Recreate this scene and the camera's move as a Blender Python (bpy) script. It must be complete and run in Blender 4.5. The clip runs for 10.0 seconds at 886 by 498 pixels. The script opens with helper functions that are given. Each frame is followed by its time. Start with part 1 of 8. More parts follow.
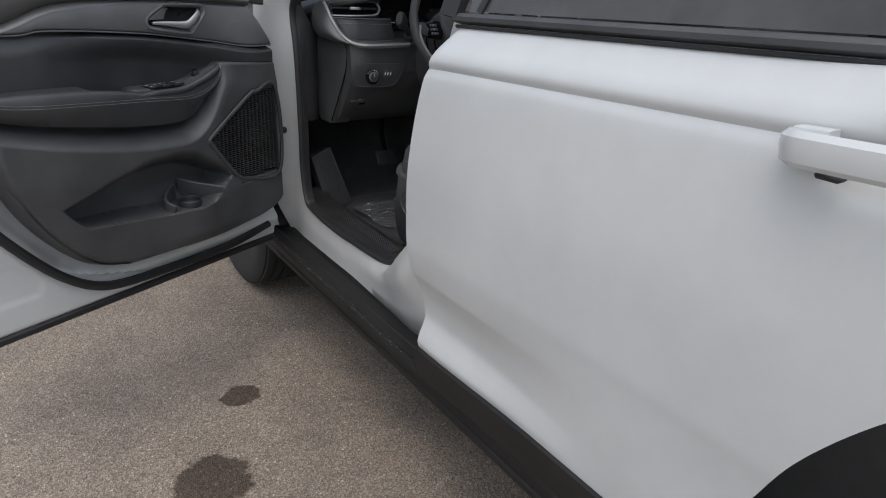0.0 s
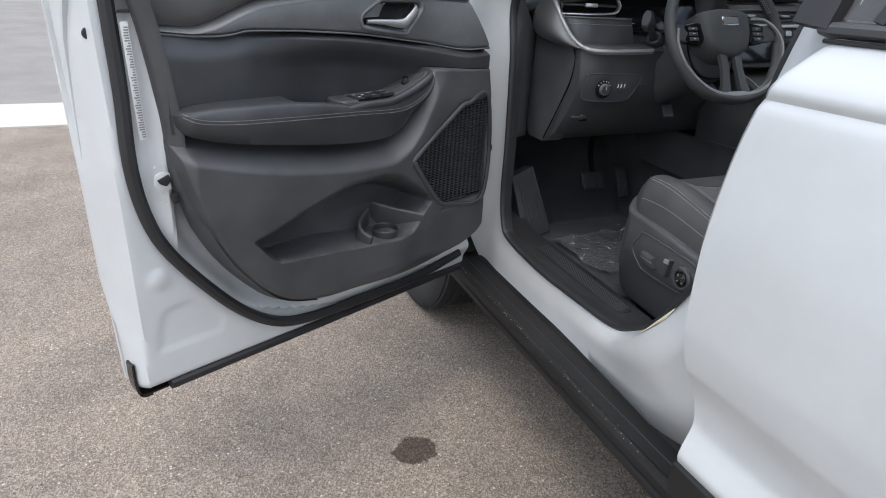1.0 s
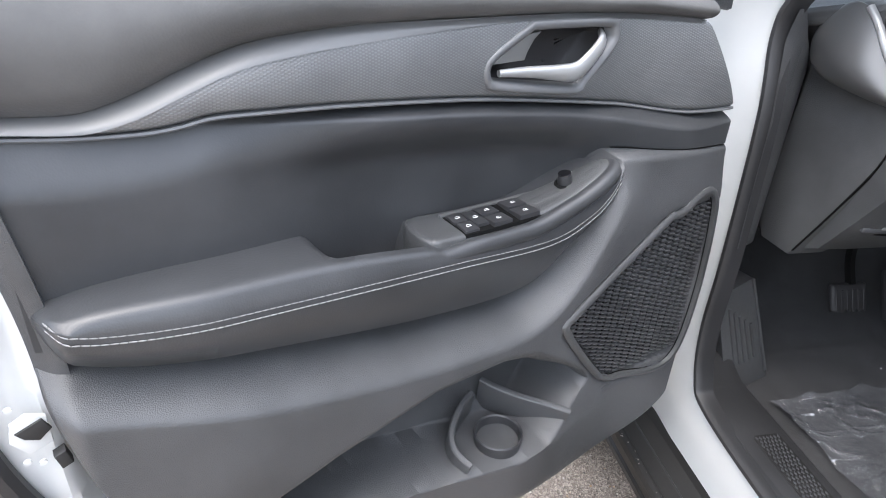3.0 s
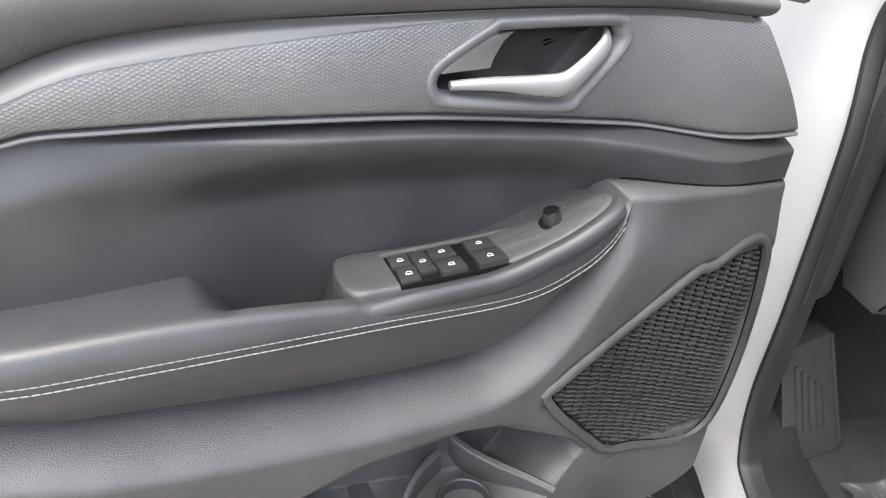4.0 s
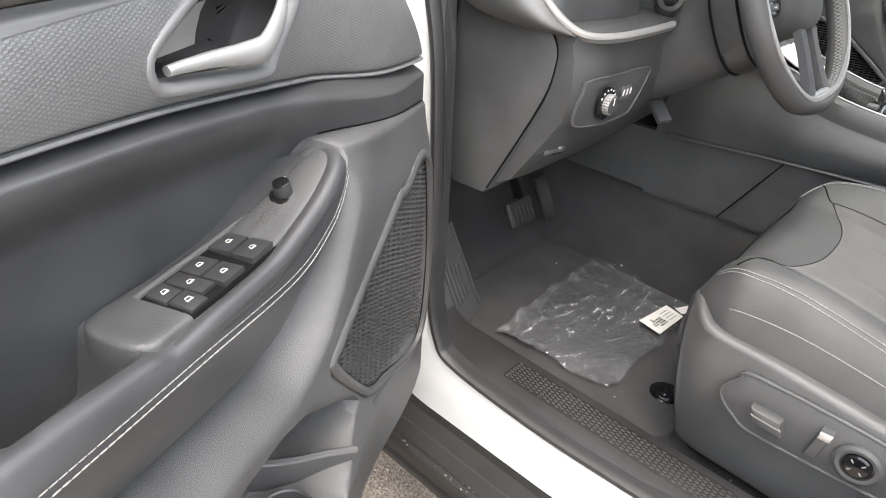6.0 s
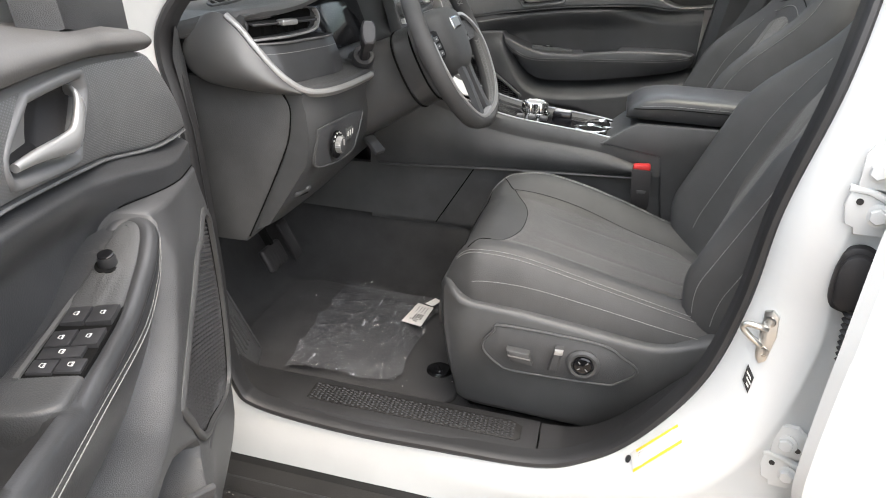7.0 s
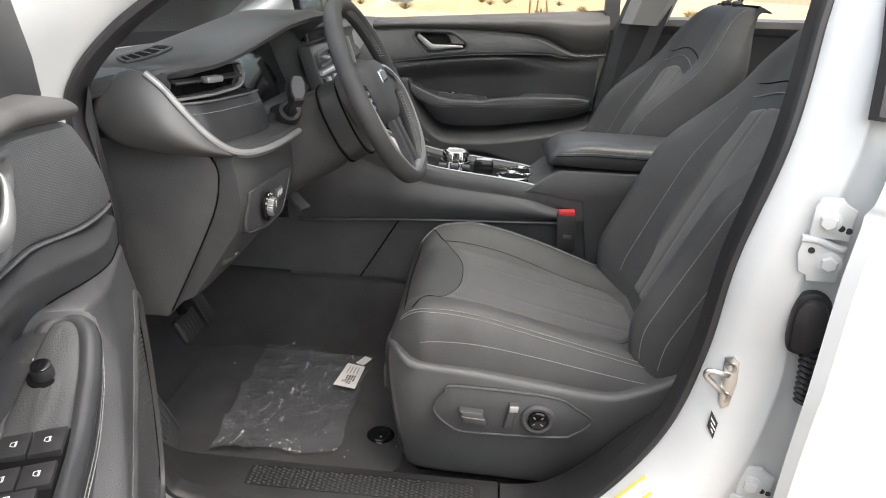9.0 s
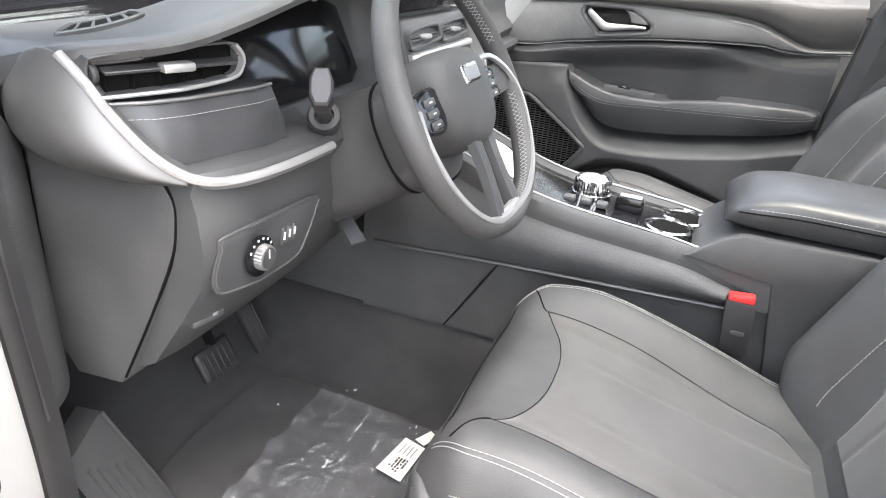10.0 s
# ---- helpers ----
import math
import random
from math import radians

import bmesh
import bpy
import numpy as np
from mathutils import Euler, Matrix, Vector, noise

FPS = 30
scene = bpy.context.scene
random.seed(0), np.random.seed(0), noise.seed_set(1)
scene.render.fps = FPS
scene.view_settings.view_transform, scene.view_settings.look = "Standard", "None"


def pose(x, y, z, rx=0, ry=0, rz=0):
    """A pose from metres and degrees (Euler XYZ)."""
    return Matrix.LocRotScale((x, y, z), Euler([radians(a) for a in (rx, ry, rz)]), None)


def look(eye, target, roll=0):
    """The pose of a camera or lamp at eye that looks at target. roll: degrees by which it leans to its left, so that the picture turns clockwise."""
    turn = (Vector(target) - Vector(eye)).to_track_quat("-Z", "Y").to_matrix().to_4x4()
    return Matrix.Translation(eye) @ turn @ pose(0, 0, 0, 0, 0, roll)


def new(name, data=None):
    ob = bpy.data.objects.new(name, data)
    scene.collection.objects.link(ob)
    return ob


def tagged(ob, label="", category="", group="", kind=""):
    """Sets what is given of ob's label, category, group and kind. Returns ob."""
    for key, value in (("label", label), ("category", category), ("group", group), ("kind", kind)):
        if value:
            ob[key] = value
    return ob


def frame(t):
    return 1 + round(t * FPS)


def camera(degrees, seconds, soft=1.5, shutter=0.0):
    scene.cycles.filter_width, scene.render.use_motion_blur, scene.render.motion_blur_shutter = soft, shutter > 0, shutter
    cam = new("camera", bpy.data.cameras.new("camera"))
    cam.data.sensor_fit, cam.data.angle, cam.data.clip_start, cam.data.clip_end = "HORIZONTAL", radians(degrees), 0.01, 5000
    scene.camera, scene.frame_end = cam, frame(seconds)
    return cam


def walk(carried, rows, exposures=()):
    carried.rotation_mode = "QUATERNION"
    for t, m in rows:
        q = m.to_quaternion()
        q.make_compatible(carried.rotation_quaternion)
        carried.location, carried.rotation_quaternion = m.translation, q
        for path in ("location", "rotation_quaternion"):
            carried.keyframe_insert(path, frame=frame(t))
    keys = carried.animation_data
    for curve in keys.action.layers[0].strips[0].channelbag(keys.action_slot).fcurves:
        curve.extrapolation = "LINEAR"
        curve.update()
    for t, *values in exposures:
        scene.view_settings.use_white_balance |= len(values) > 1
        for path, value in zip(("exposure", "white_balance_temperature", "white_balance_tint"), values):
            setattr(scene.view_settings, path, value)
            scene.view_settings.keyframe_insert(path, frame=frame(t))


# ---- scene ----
cam = camera(68.4, 10.0, soft=1.0)
PATH = [
    (0, (-0.826, -2.256, 1.396), (0.245, -0.76, 0.61), 3.0),
    (0.5, (-0.884, -2.035, 1.395), (0.04, -0.454, 0.592), 3.3),
    (1, (-0.859, -1.771, 1.379), (-0.127, -0.105, 0.549), 3.1),
    (1.5, (-0.812, -1.519, 1.38), (-0.167, 0.149, 0.485), 3.0),
    (2, (-0.781, -1.246, 1.38), (-0.166, 0.415, 0.451), 2.6),
    (2.5, (-0.739, -1.066, 1.395), (-0.181, 0.594, 0.43), 3.2),
    (3, (-0.611, -0.921, 1.402), (-0.23, 0.779, 0.419), 3.4),
    (3.2, (-0.555, -0.865, 1.403), (-0.249, 0.836, 0.396), 3.9),
    (4.3, (-0.412, -0.761, 1.395), (-0.369, 0.922, 0.315), 2.3),
    (4.5, (-0.408, -0.753, 1.392), (-0.354, 0.925, 0.305), 1.9),
    (5, (-0.437, -0.726, 1.389), (-0.21, 0.937, 0.302), 1.0),
    (5.5, (-0.534, -0.67, 1.372), (0.292, 0.81, 0.31), 1.6),
    (6, (-0.617, -0.691, 1.37), (0.67, 0.427, 0.325), 4.0),
    (6.2, (-0.666, -0.72, 1.377), (0.768, 0.243, 0.368), 4.1),
    (7.3, (-0.847, -0.657, 1.419), (0.953, -0.391, 0.589), 2.9),
    (7.5, (-0.866, -0.618, 1.427), (0.955, -0.439, 0.62), 3.8),
    (8, (-0.898, -0.551, 1.437), (0.954, -0.489, 0.685), 4.5),
    (8.5, (-0.887, -0.531, 1.436), (0.975, -0.521, 0.706), 4.7),
    (9, (-0.773, -0.579, 1.423), (1.079, -0.488, 0.672), 3.5),
    (9.2, (-0.677, -0.632, 1.421), (1.16, -0.426, 0.658), 3.3),
    (9.5, (-0.518, -0.694, 1.435), (1.278, -0.334, 0.633), 6.4),
    (10, (-0.284, -0.658, 1.413), (1.408, -0.046, 0.541), 5.1),
]
walk(cam, [(t, look(eye, target, roll)) for t, eye, target, roll in PATH], exposures=[(0, -0.02, 6150, 8), (0.6, 0.36, 5900, 7), (1.0, 0.58, 5900, 7), (1.5, 0.85, 5800, 7), (2.5, 1.5, 5750, 9), (3.2, 1.85, 6050, 9), (4.5, 2.05, 6400, 10), (5.5, 2.2, 6500, 9), (6.2, 2.25, 6600, 8), (7.5, 1.5, 6650, 8), (8.8, 1.45, 6650, 8), (9.4, 2.05, 6550, 8), (10, 2.80, 6450, 10)])

# ---- daylight: bright overcast sky with a weak wide sun ----
world = bpy.data.worlds.new("sky")
scene.world = world
world.use_nodes = True
wn, wl = world.node_tree.nodes, world.node_tree.links
wn.clear()
SUN_UP, SUN_TURN = 70.0, 224.0
sky = wn.new("ShaderNodeTexSky")
sky.sky_type = "NISHITA"
sky.sun_disc = False
sky.sun_elevation, sky.sun_rotation = radians(SUN_UP), radians(SUN_TURN)
sky.air_density, sky.dust_density, sky.ozone_density = 1.0, 5.0, 0.6
pale = wn.new("ShaderNodeHueSaturation")
pale.inputs["Saturation"].default_value = 0.80
wback = wn.new("ShaderNodeBackground")
wback.inputs["Strength"].default_value = 0.15
wout = wn.new("ShaderNodeOutputWorld")
wl.new(sky.outputs[0], pale.inputs["Color"])
wl.new(pale.outputs[0], wback.inputs["Color"])
wl.new(wback.outputs[0], wout.inputs["Surface"])
sun = new("sun", bpy.data.lights.new("sun", "SUN"))
sun.data.energy, sun.data.angle, sun.data.color = 1.25, radians(150), (1.0, 0.985, 0.96)
sun_way = Vector((math.sin(radians(SUN_TURN)) * math.cos(radians(SUN_UP)), math.cos(radians(SUN_TURN)) * math.cos(radians(SUN_UP)), math.sin(radians(SUN_UP))))
sun.matrix_world = look(sun_way * 30, (0, 0, 0))


# ---- materials ----
def shader(name, base, rough=0.5, metal=0.0, spec=0.5, coat=0.0):
    m = bpy.data.materials.new(name)
    m.use_nodes = True
    b = m.node_tree.nodes["Principled BSDF"]
    b.inputs["Base Color"].default_value = (*base, 1)
    b.inputs["Roughness"].default_value = rough
    b.inputs["Metallic"].default_value = metal
    b.inputs["Specular IOR Level"].default_value = spec
    b.inputs["Coat Weight"].default_value = coat
    b.inputs["Coat Roughness"].default_value = 0.04
    return m, m.node_tree.nodes, m.node_tree.links, b


def noise_node(n, l, scale, detail=4.0, rough=0.55, where=None, stretch=None):
    tx = n.new("ShaderNodeTexNoise")
    tx.inputs["Scale"].default_value, tx.inputs["Detail"].default_value, tx.inputs["Roughness"].default_value = scale, detail, rough
    if where is None:
        where = n.new("ShaderNodeTexCoord").outputs["Object"]
    if stretch:
        mp = n.new("ShaderNodeMapping")
        mp.inputs["Scale"].default_value = stretch
        l.new(where, mp.inputs["Vector"])
        where = mp.outputs[0]
    l.new(where, tx.inputs["Vector"])
    return tx.outputs["Fac"]


def ramp(n, l, fac, stops):
    r = n.new("ShaderNodeValToRGB")
    for e in range(len(stops) - 2):
        r.color_ramp.elements.new(0.5)
    for e, (pos, col) in zip(r.color_ramp.elements, stops):
        e.position, e.color = pos, (*col, 1) if len(col) == 3 else col
    l.new(fac, r.inputs["Fac"])
    return r.outputs["Color"]


def bump(n, l, b, height, strength, dist, prev=None):
    bp = n.new("ShaderNodeBump")
    bp.inputs["Strength"].default_value, bp.inputs["Distance"].default_value = strength, dist
    l.new(height, bp.inputs["Height"])
    if prev is not None:
        l.new(prev.outputs["Normal"], bp.inputs["Normal"])
    l.new(bp.outputs["Normal"], b.inputs["Normal"])
    return bp


def grained(name, base, rough, cell=420.0, depth=0.0006, strength=0.35, spec=0.55, vary=0.25, scuffs=0.0):
    """Moulded plastic or leather: pebble grain, cloudy tone, faint scuffs."""
    m, n, l, b = shader(name, base, rough, spec=spec)
    co = n.new("ShaderNodeTexCoord").outputs["Object"]
    cloud = noise_node(n, l, 7.0, 5.0, 0.6, co)
    lo, hi = [c * (1 - vary) for c in base], [c * (1 + vary) for c in base]
    col = ramp(n, l, cloud, [(0.3, lo), (0.7, hi)])
    if scuffs > 0:
        streak = noise_node(n, l, 26.0, 6.0, 0.7, co, (1.0, 1.0, 2.2))
        patch = noise_node(n, l, 4.0, 3.0, 0.5, co)
        mul = n.new("ShaderNodeMath")
        mul.operation = "MULTIPLY"
        l.new(ramp(n, l, streak, [(0.60, (0, 0, 0)), (0.74, (1, 1, 1))]), mul.inputs[0])
        l.new(ramp(n, l, patch, [(0.52, (0, 0, 0)), (0.68, (1, 1, 1))]), mul.inputs[1])
        mix = n.new("ShaderNodeMix")
        mix.data_type = "RGBA"
        sc = n.new("ShaderNodeMath")
        sc.operation = "MULTIPLY"
        sc.inputs[1].default_value = scuffs
        l.new(mul.outputs[0], sc.inputs[0])
        l.new(sc.outputs[0], mix.inputs[0])
        l.new(col, mix.inputs[6])
        mix.inputs[7].default_value = (0.20, 0.19, 0.175, 1)
        col = mix.outputs[2]
    l.new(col, b.inputs["Base Color"])
    rr = n.new("ShaderNodeMapRange")
    rr.inputs["To Min"].default_value, rr.inputs["To Max"].default_value = rough - 0.07, rough + 0.07
    l.new(cloud, rr.inputs["Value"])
    l.new(rr.outputs[0], b.inputs["Roughness"])
    v = n.new("ShaderNodeTexVoronoi")
    v.inputs["Scale"].default_value = cell
    l.new(co, v.inputs["Vector"])
    p = bump(n, l, b, v.outputs["Distance"], strength, depth)
    wav = noise_node(n, l, 18.0, 2.0, 0.5, co)
    bump(n, l, b, wav, 0.05, 0.004, p)
    return m


def paint(name, base):
    """Solid car paint under clear coat, with dust and faint waviness."""
    m, n, l, b = shader(name, base, 0.32, spec=0.5, coat=0.8)
    co = n.new("ShaderNodeTexCoord").outputs["Object"]
    dust = noise_node(n, l, 5.0, 8.0, 0.65, co)
    l.new(ramp(n, l, dust, [(0.25, [c * 0.93 for c in base]), (0.7, [min(1, c * 1.03) for c in base])]), b.inputs["Base Color"])
    rr = n.new("ShaderNodeMapRange")
    rr.inputs["To Min"].default_value, rr.inputs["To Max"].default_value = 0.24, 0.42
    l.new(dust, rr.inputs["Value"])
    l.new(rr.outputs[0], b.inputs["Roughness"])
    bump(n, l, b, noise_node(n, l, 14.0, 1.0, 0.5, co), 0.05, 0.002)
    return m


def woven(name, base, rough=0.85, scale=900.0, vary=0.3, sheen=0.0, nap=0.35):
    """Cloth or carpet: two crossed waves and fibre noise."""
    m, n, l, b = shader(name, base, rough, spec=0.25)
    b.inputs["Sheen Weight"].default_value = sheen
    co = n.new("ShaderNodeTexCoord").outputs["Object"]
    fib = noise_node(n, l, scale, 3.0, 0.7, co)
    big = noise_node(n, l, 6.0, 5.0, 0.6, co)
    mixed = n.new("ShaderNodeMath")
    mixed.operation = "ADD"
    l.new(fib, mixed.inputs[0])
    l.new(big, mixed.inputs[1])
    half = n.new("ShaderNodeMath")
    half.operation = "MULTIPLY"
    half.inputs[1].default_value = 0.5
    l.new(mixed.outputs[0], half.inputs[0])
    l.new(ramp(n, l, half.outputs[0], [(0.36, [c * (1 - vary) for c in base]), (0.64, [c * (1 + vary) for c in base])]), b.inputs["Base Color"])
    bump(n, l, b, fib, nap, 0.0012)
    return m


WHITE = paint("white_paint", (0.60, 0.613, 0.608))
PANEL = grained("grained_black_plastic", (0.060, 0.061, 0.063), 0.44, 880, 0.0008, 0.45, scuffs=0.10)
PLASTIC = grained("dark_grey_plastic", (0.058, 0.059, 0.060), 0.44, 600, 0.0006, 0.40)
SOFT = grained("black_leatherette", (0.042, 0.043, 0.045), 0.36, 480, 0.0005, 0.20, scuffs=0.8)
LEATHER = grained("seat_leather", (0.055, 0.055, 0.055), 0.62, 420, 0.0006, 0.30)
GLOSS, _n, _l, _b = shader("gloss_black", (0.008, 0.008, 0.009), 0.10, spec=0.5)
RUBBER = grained("black_rubber", (0.020, 0.019, 0.020), 0.58, 300, 0.0005, 0.25)
SEAL = grained("door_seal_rubber", (0.019, 0.019, 0.020), 0.52, 500, 0.0003, 0.20)
CLADDING = grained("sill_cladding", (0.015, 0.0145, 0.014), 0.55, 260, 0.0006, 0.35, spec=0.35, scuffs=0.2)
FABRIC = woven("seat_fabric", (0.082, 0.079, 0.076), 0.80, 1300, 0.28, 0.25)
CARPET = woven("carpet", (0.038, 0.038, 0.039), 0.95, 700, 0.45, 0.1, 0.8)
THREAD, _n, _l, _b = shader("grey_thread", (0.27, 0.27, 0.265), 0.75)
# near-black without sheen: puts the shade of gaps and cavities into the colour
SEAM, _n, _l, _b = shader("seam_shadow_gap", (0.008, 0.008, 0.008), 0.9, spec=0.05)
METAL = grained("zinc_metal", (0.62, 0.61, 0.58), 0.32, 90, 0.0008, 0.15, vary=0.12)
for _x in METAL.node_tree.nodes:
    if _x.type == "BSDF_PRINCIPLED":
        _x.inputs["Metallic"].default_value = 1.0
SATIN = grained("satin_silver", (0.50, 0.50, 0.495), 0.36, 900, 0.0002, 0.08, vary=0.05)
for _x in SATIN.node_tree.nodes:
    if _x.type == "BSDF_PRINCIPLED":
        _x.inputs["Metallic"].default_value = 0.7
SILVERPAINT = grained("silver_grey_paint", (0.30, 0.30, 0.295), 0.48, 900, 0.0002, 0.06, vary=0.05)
for _x in SILVERPAINT.node_tree.nodes:
    if _x.type == "BSDF_PRINCIPLED":
        _x.inputs["Metallic"].default_value = 0.75
LINE = grained("satin_silver_line", (0.34, 0.34, 0.337), 0.38, 900, 0.0002, 0.06, vary=0.05)
DASHFLANK = grained("silver_grey_dash_flank", (0.130, 0.130, 0.129), 0.46, 900, 0.0002, 0.06, vary=0.05)
for _m in (LINE, DASHFLANK):
    for _x in _m.node_tree.nodes:
        if _x.type == "BSDF_PRINCIPLED":
            _x.inputs["Metallic"].default_value = 0.5
FLANK = grained("satin_grey_flank", (0.17, 0.17, 0.168), 0.50, 900, 0.0002, 0.06, vary=0.05)
for _x in FLANK.node_tree.nodes:
    if _x.type == "BSDF_PRINCIPLED":
        _x.inputs["Metallic"].default_value = 0.5
GRILLE = grained("black_grille_plastic", (0.065, 0.065, 0.067), 0.42, 900, 0.0002, 0.10)
SILLBLACK = grained("black_sill_plastic", (0.022, 0.022, 0.023), 0.48, 700, 0.0006, 0.40, scuffs=0.35)
PADSOFT = grained("soft_grey_pad", (0.092, 0.090, 0.088), 0.52, 420, 0.0006, 0.30)
KEYCAP = grained("black_key_plastic", (0.030, 0.030, 0.032), 0.45, 900, 0.0002, 0.10)
CHROME, _n, _l, _b = shader("chrome", (0.78, 0.78, 0.77), 0.12, 1.0)
RED, _n, _l, _b = shader("red_plastic", (0.55, 0.03, 0.03), 0.4)
PAPER, _n, _l, _b = shader("white_label", (0.64, 0.63, 0.61), 0.6)
INK, _n, _l, _b = shader("black_ink", (0.02, 0.02, 0.02), 0.6)
GREYINK, _n, _l, _b = shader("grey_ink", (0.22, 0.22, 0.22), 0.6)
YELLOW, _n, _l, _b = shader("yellow_label", (0.75, 0.58, 0.04), 0.5)
MARK, _n, _l, _b = shader("white_legend", (0.70, 0.70, 0.68), 0.5)
HEADLINER, _n, _l, _b = shader("pale_grey_cloth", (0.58, 0.57, 0.55), 0.9)


def glass(name, tint, rough=0.0):
    m, n, l, b = shader(name, tint, rough)
    n.remove(b)
    o = n["Material Output"]
    tr, gl, mx = n.new("ShaderNodeBsdfTransparent"), n.new("ShaderNodeBsdfGlossy"), n.new("ShaderNodeMixShader")
    fr = n.new("ShaderNodeFresnel")
    fr.inputs["IOR"].default_value = 1.5
    tr.inputs["Color"].default_value = (*tint, 1)
    gl.inputs["Roughness"].default_value = 0.02
    l.new(fr.outputs[0], mx.inputs[0])
    l.new(tr.outputs[0], mx.inputs[1])
    l.new(gl.outputs[0], mx.inputs[2])
    l.new(mx.outputs[0], o.inputs["Surface"])
    return m


CLEAR = glass("clear_glass", (0.90, 0.93, 0.91))
PRIVACY = glass("dark_tinted_glass", (0.10, 0.11, 0.11))
# an uneven grey diffuse layer over the dark panes
_n, _l = PRIVACY.node_tree.nodes, PRIVACY.node_tree.links
_grey_layer, _mix = _n.new("ShaderNodeBsdfDiffuse"), _n.new("ShaderNodeMixShader")
_grey_layer.inputs["Color"].default_value = (0.42, 0.41, 0.41, 1)
_l.new(ramp(_n, _l, noise_node(_n, _l, 3.0, 6.0, 0.6), [(0.3, (0.10, 0.10, 0.10)), (0.7, (0.22, 0.22, 0.22))]), _mix.inputs[0])
_l.new(_n["Material Output"].inputs["Surface"].links[0].from_socket, _mix.inputs[1])
_l.new(_grey_layer.outputs[0], _mix.inputs[2])
_l.new(_mix.outputs[0], _n["Material Output"].inputs["Surface"])


def trim_material():
    """Dark silver door trim with small staggered oblong relief."""
    m, n, l, b = shader("patterned_trim", (0.17, 0.172, 0.175), 0.40, 0.6)
    co = n.new("ShaderNodeTexCoord").outputs["Object"]
    sw = n.new("ShaderNodeSeparateXYZ")
    l.new(co, sw.inputs[0])
    waves = []
    for axis, period in (("X", 0.0064), ("Z", 0.0031)):
        mul = n.new("ShaderNodeMath")
        mul.operation = "MULTIPLY"
        mul.inputs[1].default_value = 2 * math.pi / period
        l.new(sw.outputs[axis], mul.inputs[0])
        sn = n.new("ShaderNodeMath")
        sn.operation = "SINE"
        l.new(mul.outputs[0], sn.inputs[0])
        waves.append(sn.outputs[0])
    pr = n.new("ShaderNodeMath")
    pr.operation = "MULTIPLY"
    l.new(waves[0], pr.inputs[0])
    l.new(waves[1], pr.inputs[1])
    cell = ramp(n, l, pr.outputs[0], [(0.0, (0, 0, 0)), (0.6, (1, 1, 1))])
    bump(n, l, b, cell, 0.42, 0.0006)
    cloud = noise_node(n, l, 9.0, 4.0, 0.6, co)
    cells = n.new("ShaderNodeMix")
    cells.data_type, cells.blend_type = "RGBA", "MULTIPLY"
    cells.inputs[0].default_value = 1.0
    l.new(ramp(n, l, cloud, [(0.3, (0.22, 0.223, 0.227)), (0.7, (0.28, 0.283, 0.285))]), cells.inputs[6])
    l.new(ramp(n, l, cell, [(0.0, (0.84, 0.84, 0.84)), (1.0, (1.06, 1.06, 1.06))]), cells.inputs[7])
    l.new(cells.outputs[2], b.inputs["Base Color"])
    return m


TRIM = trim_material()
TRIMLIP = grained("smooth_trim_lip", (0.12, 0.122, 0.125), 0.42, 900, 0.0002, 0.06, vary=0.06)


def film_material():
    """Thin crumpled clear film that shows the mat through it."""
    m, n, l, b = shader("clear_film", (0.9, 0.92, 0.95), 0.12)
    n.remove(b)
    o = n["Material Output"]
    tr, gl, mx = n.new("ShaderNodeBsdfTransparent"), n.new("ShaderNodeBsdfGlossy"), n.new("ShaderNodeMixShader")
    tr.inputs["Color"].default_value = (0.96, 0.97, 0.985, 1)
    gl.inputs["Roughness"].default_value = 0.10
    fr = n.new("ShaderNodeFresnel")
    fr.inputs["IOR"].default_value = 1.7
    co = n.new("ShaderNodeTexCoord").outputs["Object"]
    w1 = noise_node(n, l, 16.0, 6.0, 0.7, co, (1.0, 0.45, 1.0))
    bp = n.new("ShaderNodeBump")
    bp.inputs["Strength"].default_value, bp.inputs["Distance"].default_value = 0.9, 0.02
    l.new(w1, bp.inputs["Height"])
    l.new(bp.outputs[0], gl.inputs["Normal"])
    l.new(bp.outputs[0], fr.inputs["Normal"])
    l.new(fr.outputs[0], mx.inputs[0])
    l.new(tr.outputs[0], mx.inputs[1])
    l.new(gl.outputs[0], mx.inputs[2])
    # milky film; white streaks along its creases paint sky glints into the colour
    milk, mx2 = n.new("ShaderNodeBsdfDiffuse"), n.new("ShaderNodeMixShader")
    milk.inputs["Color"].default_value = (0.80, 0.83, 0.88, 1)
    crease_glint = noise_node(n, l, 9.0, 5.0, 0.75, co, (1.0, 3.4, 1.0))
    l.new(ramp(n, l, crease_glint, [(0.40, (0.045, 0.045, 0.045)), (0.640, (0.06, 0.06, 0.06)), (0.658, (0.65, 0.65, 0.65)), (0.680, (0.06, 0.06, 0.06))]), mx2.inputs[0])
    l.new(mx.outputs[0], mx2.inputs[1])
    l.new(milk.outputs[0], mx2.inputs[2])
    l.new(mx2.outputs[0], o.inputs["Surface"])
    return m


FILM = film_material()


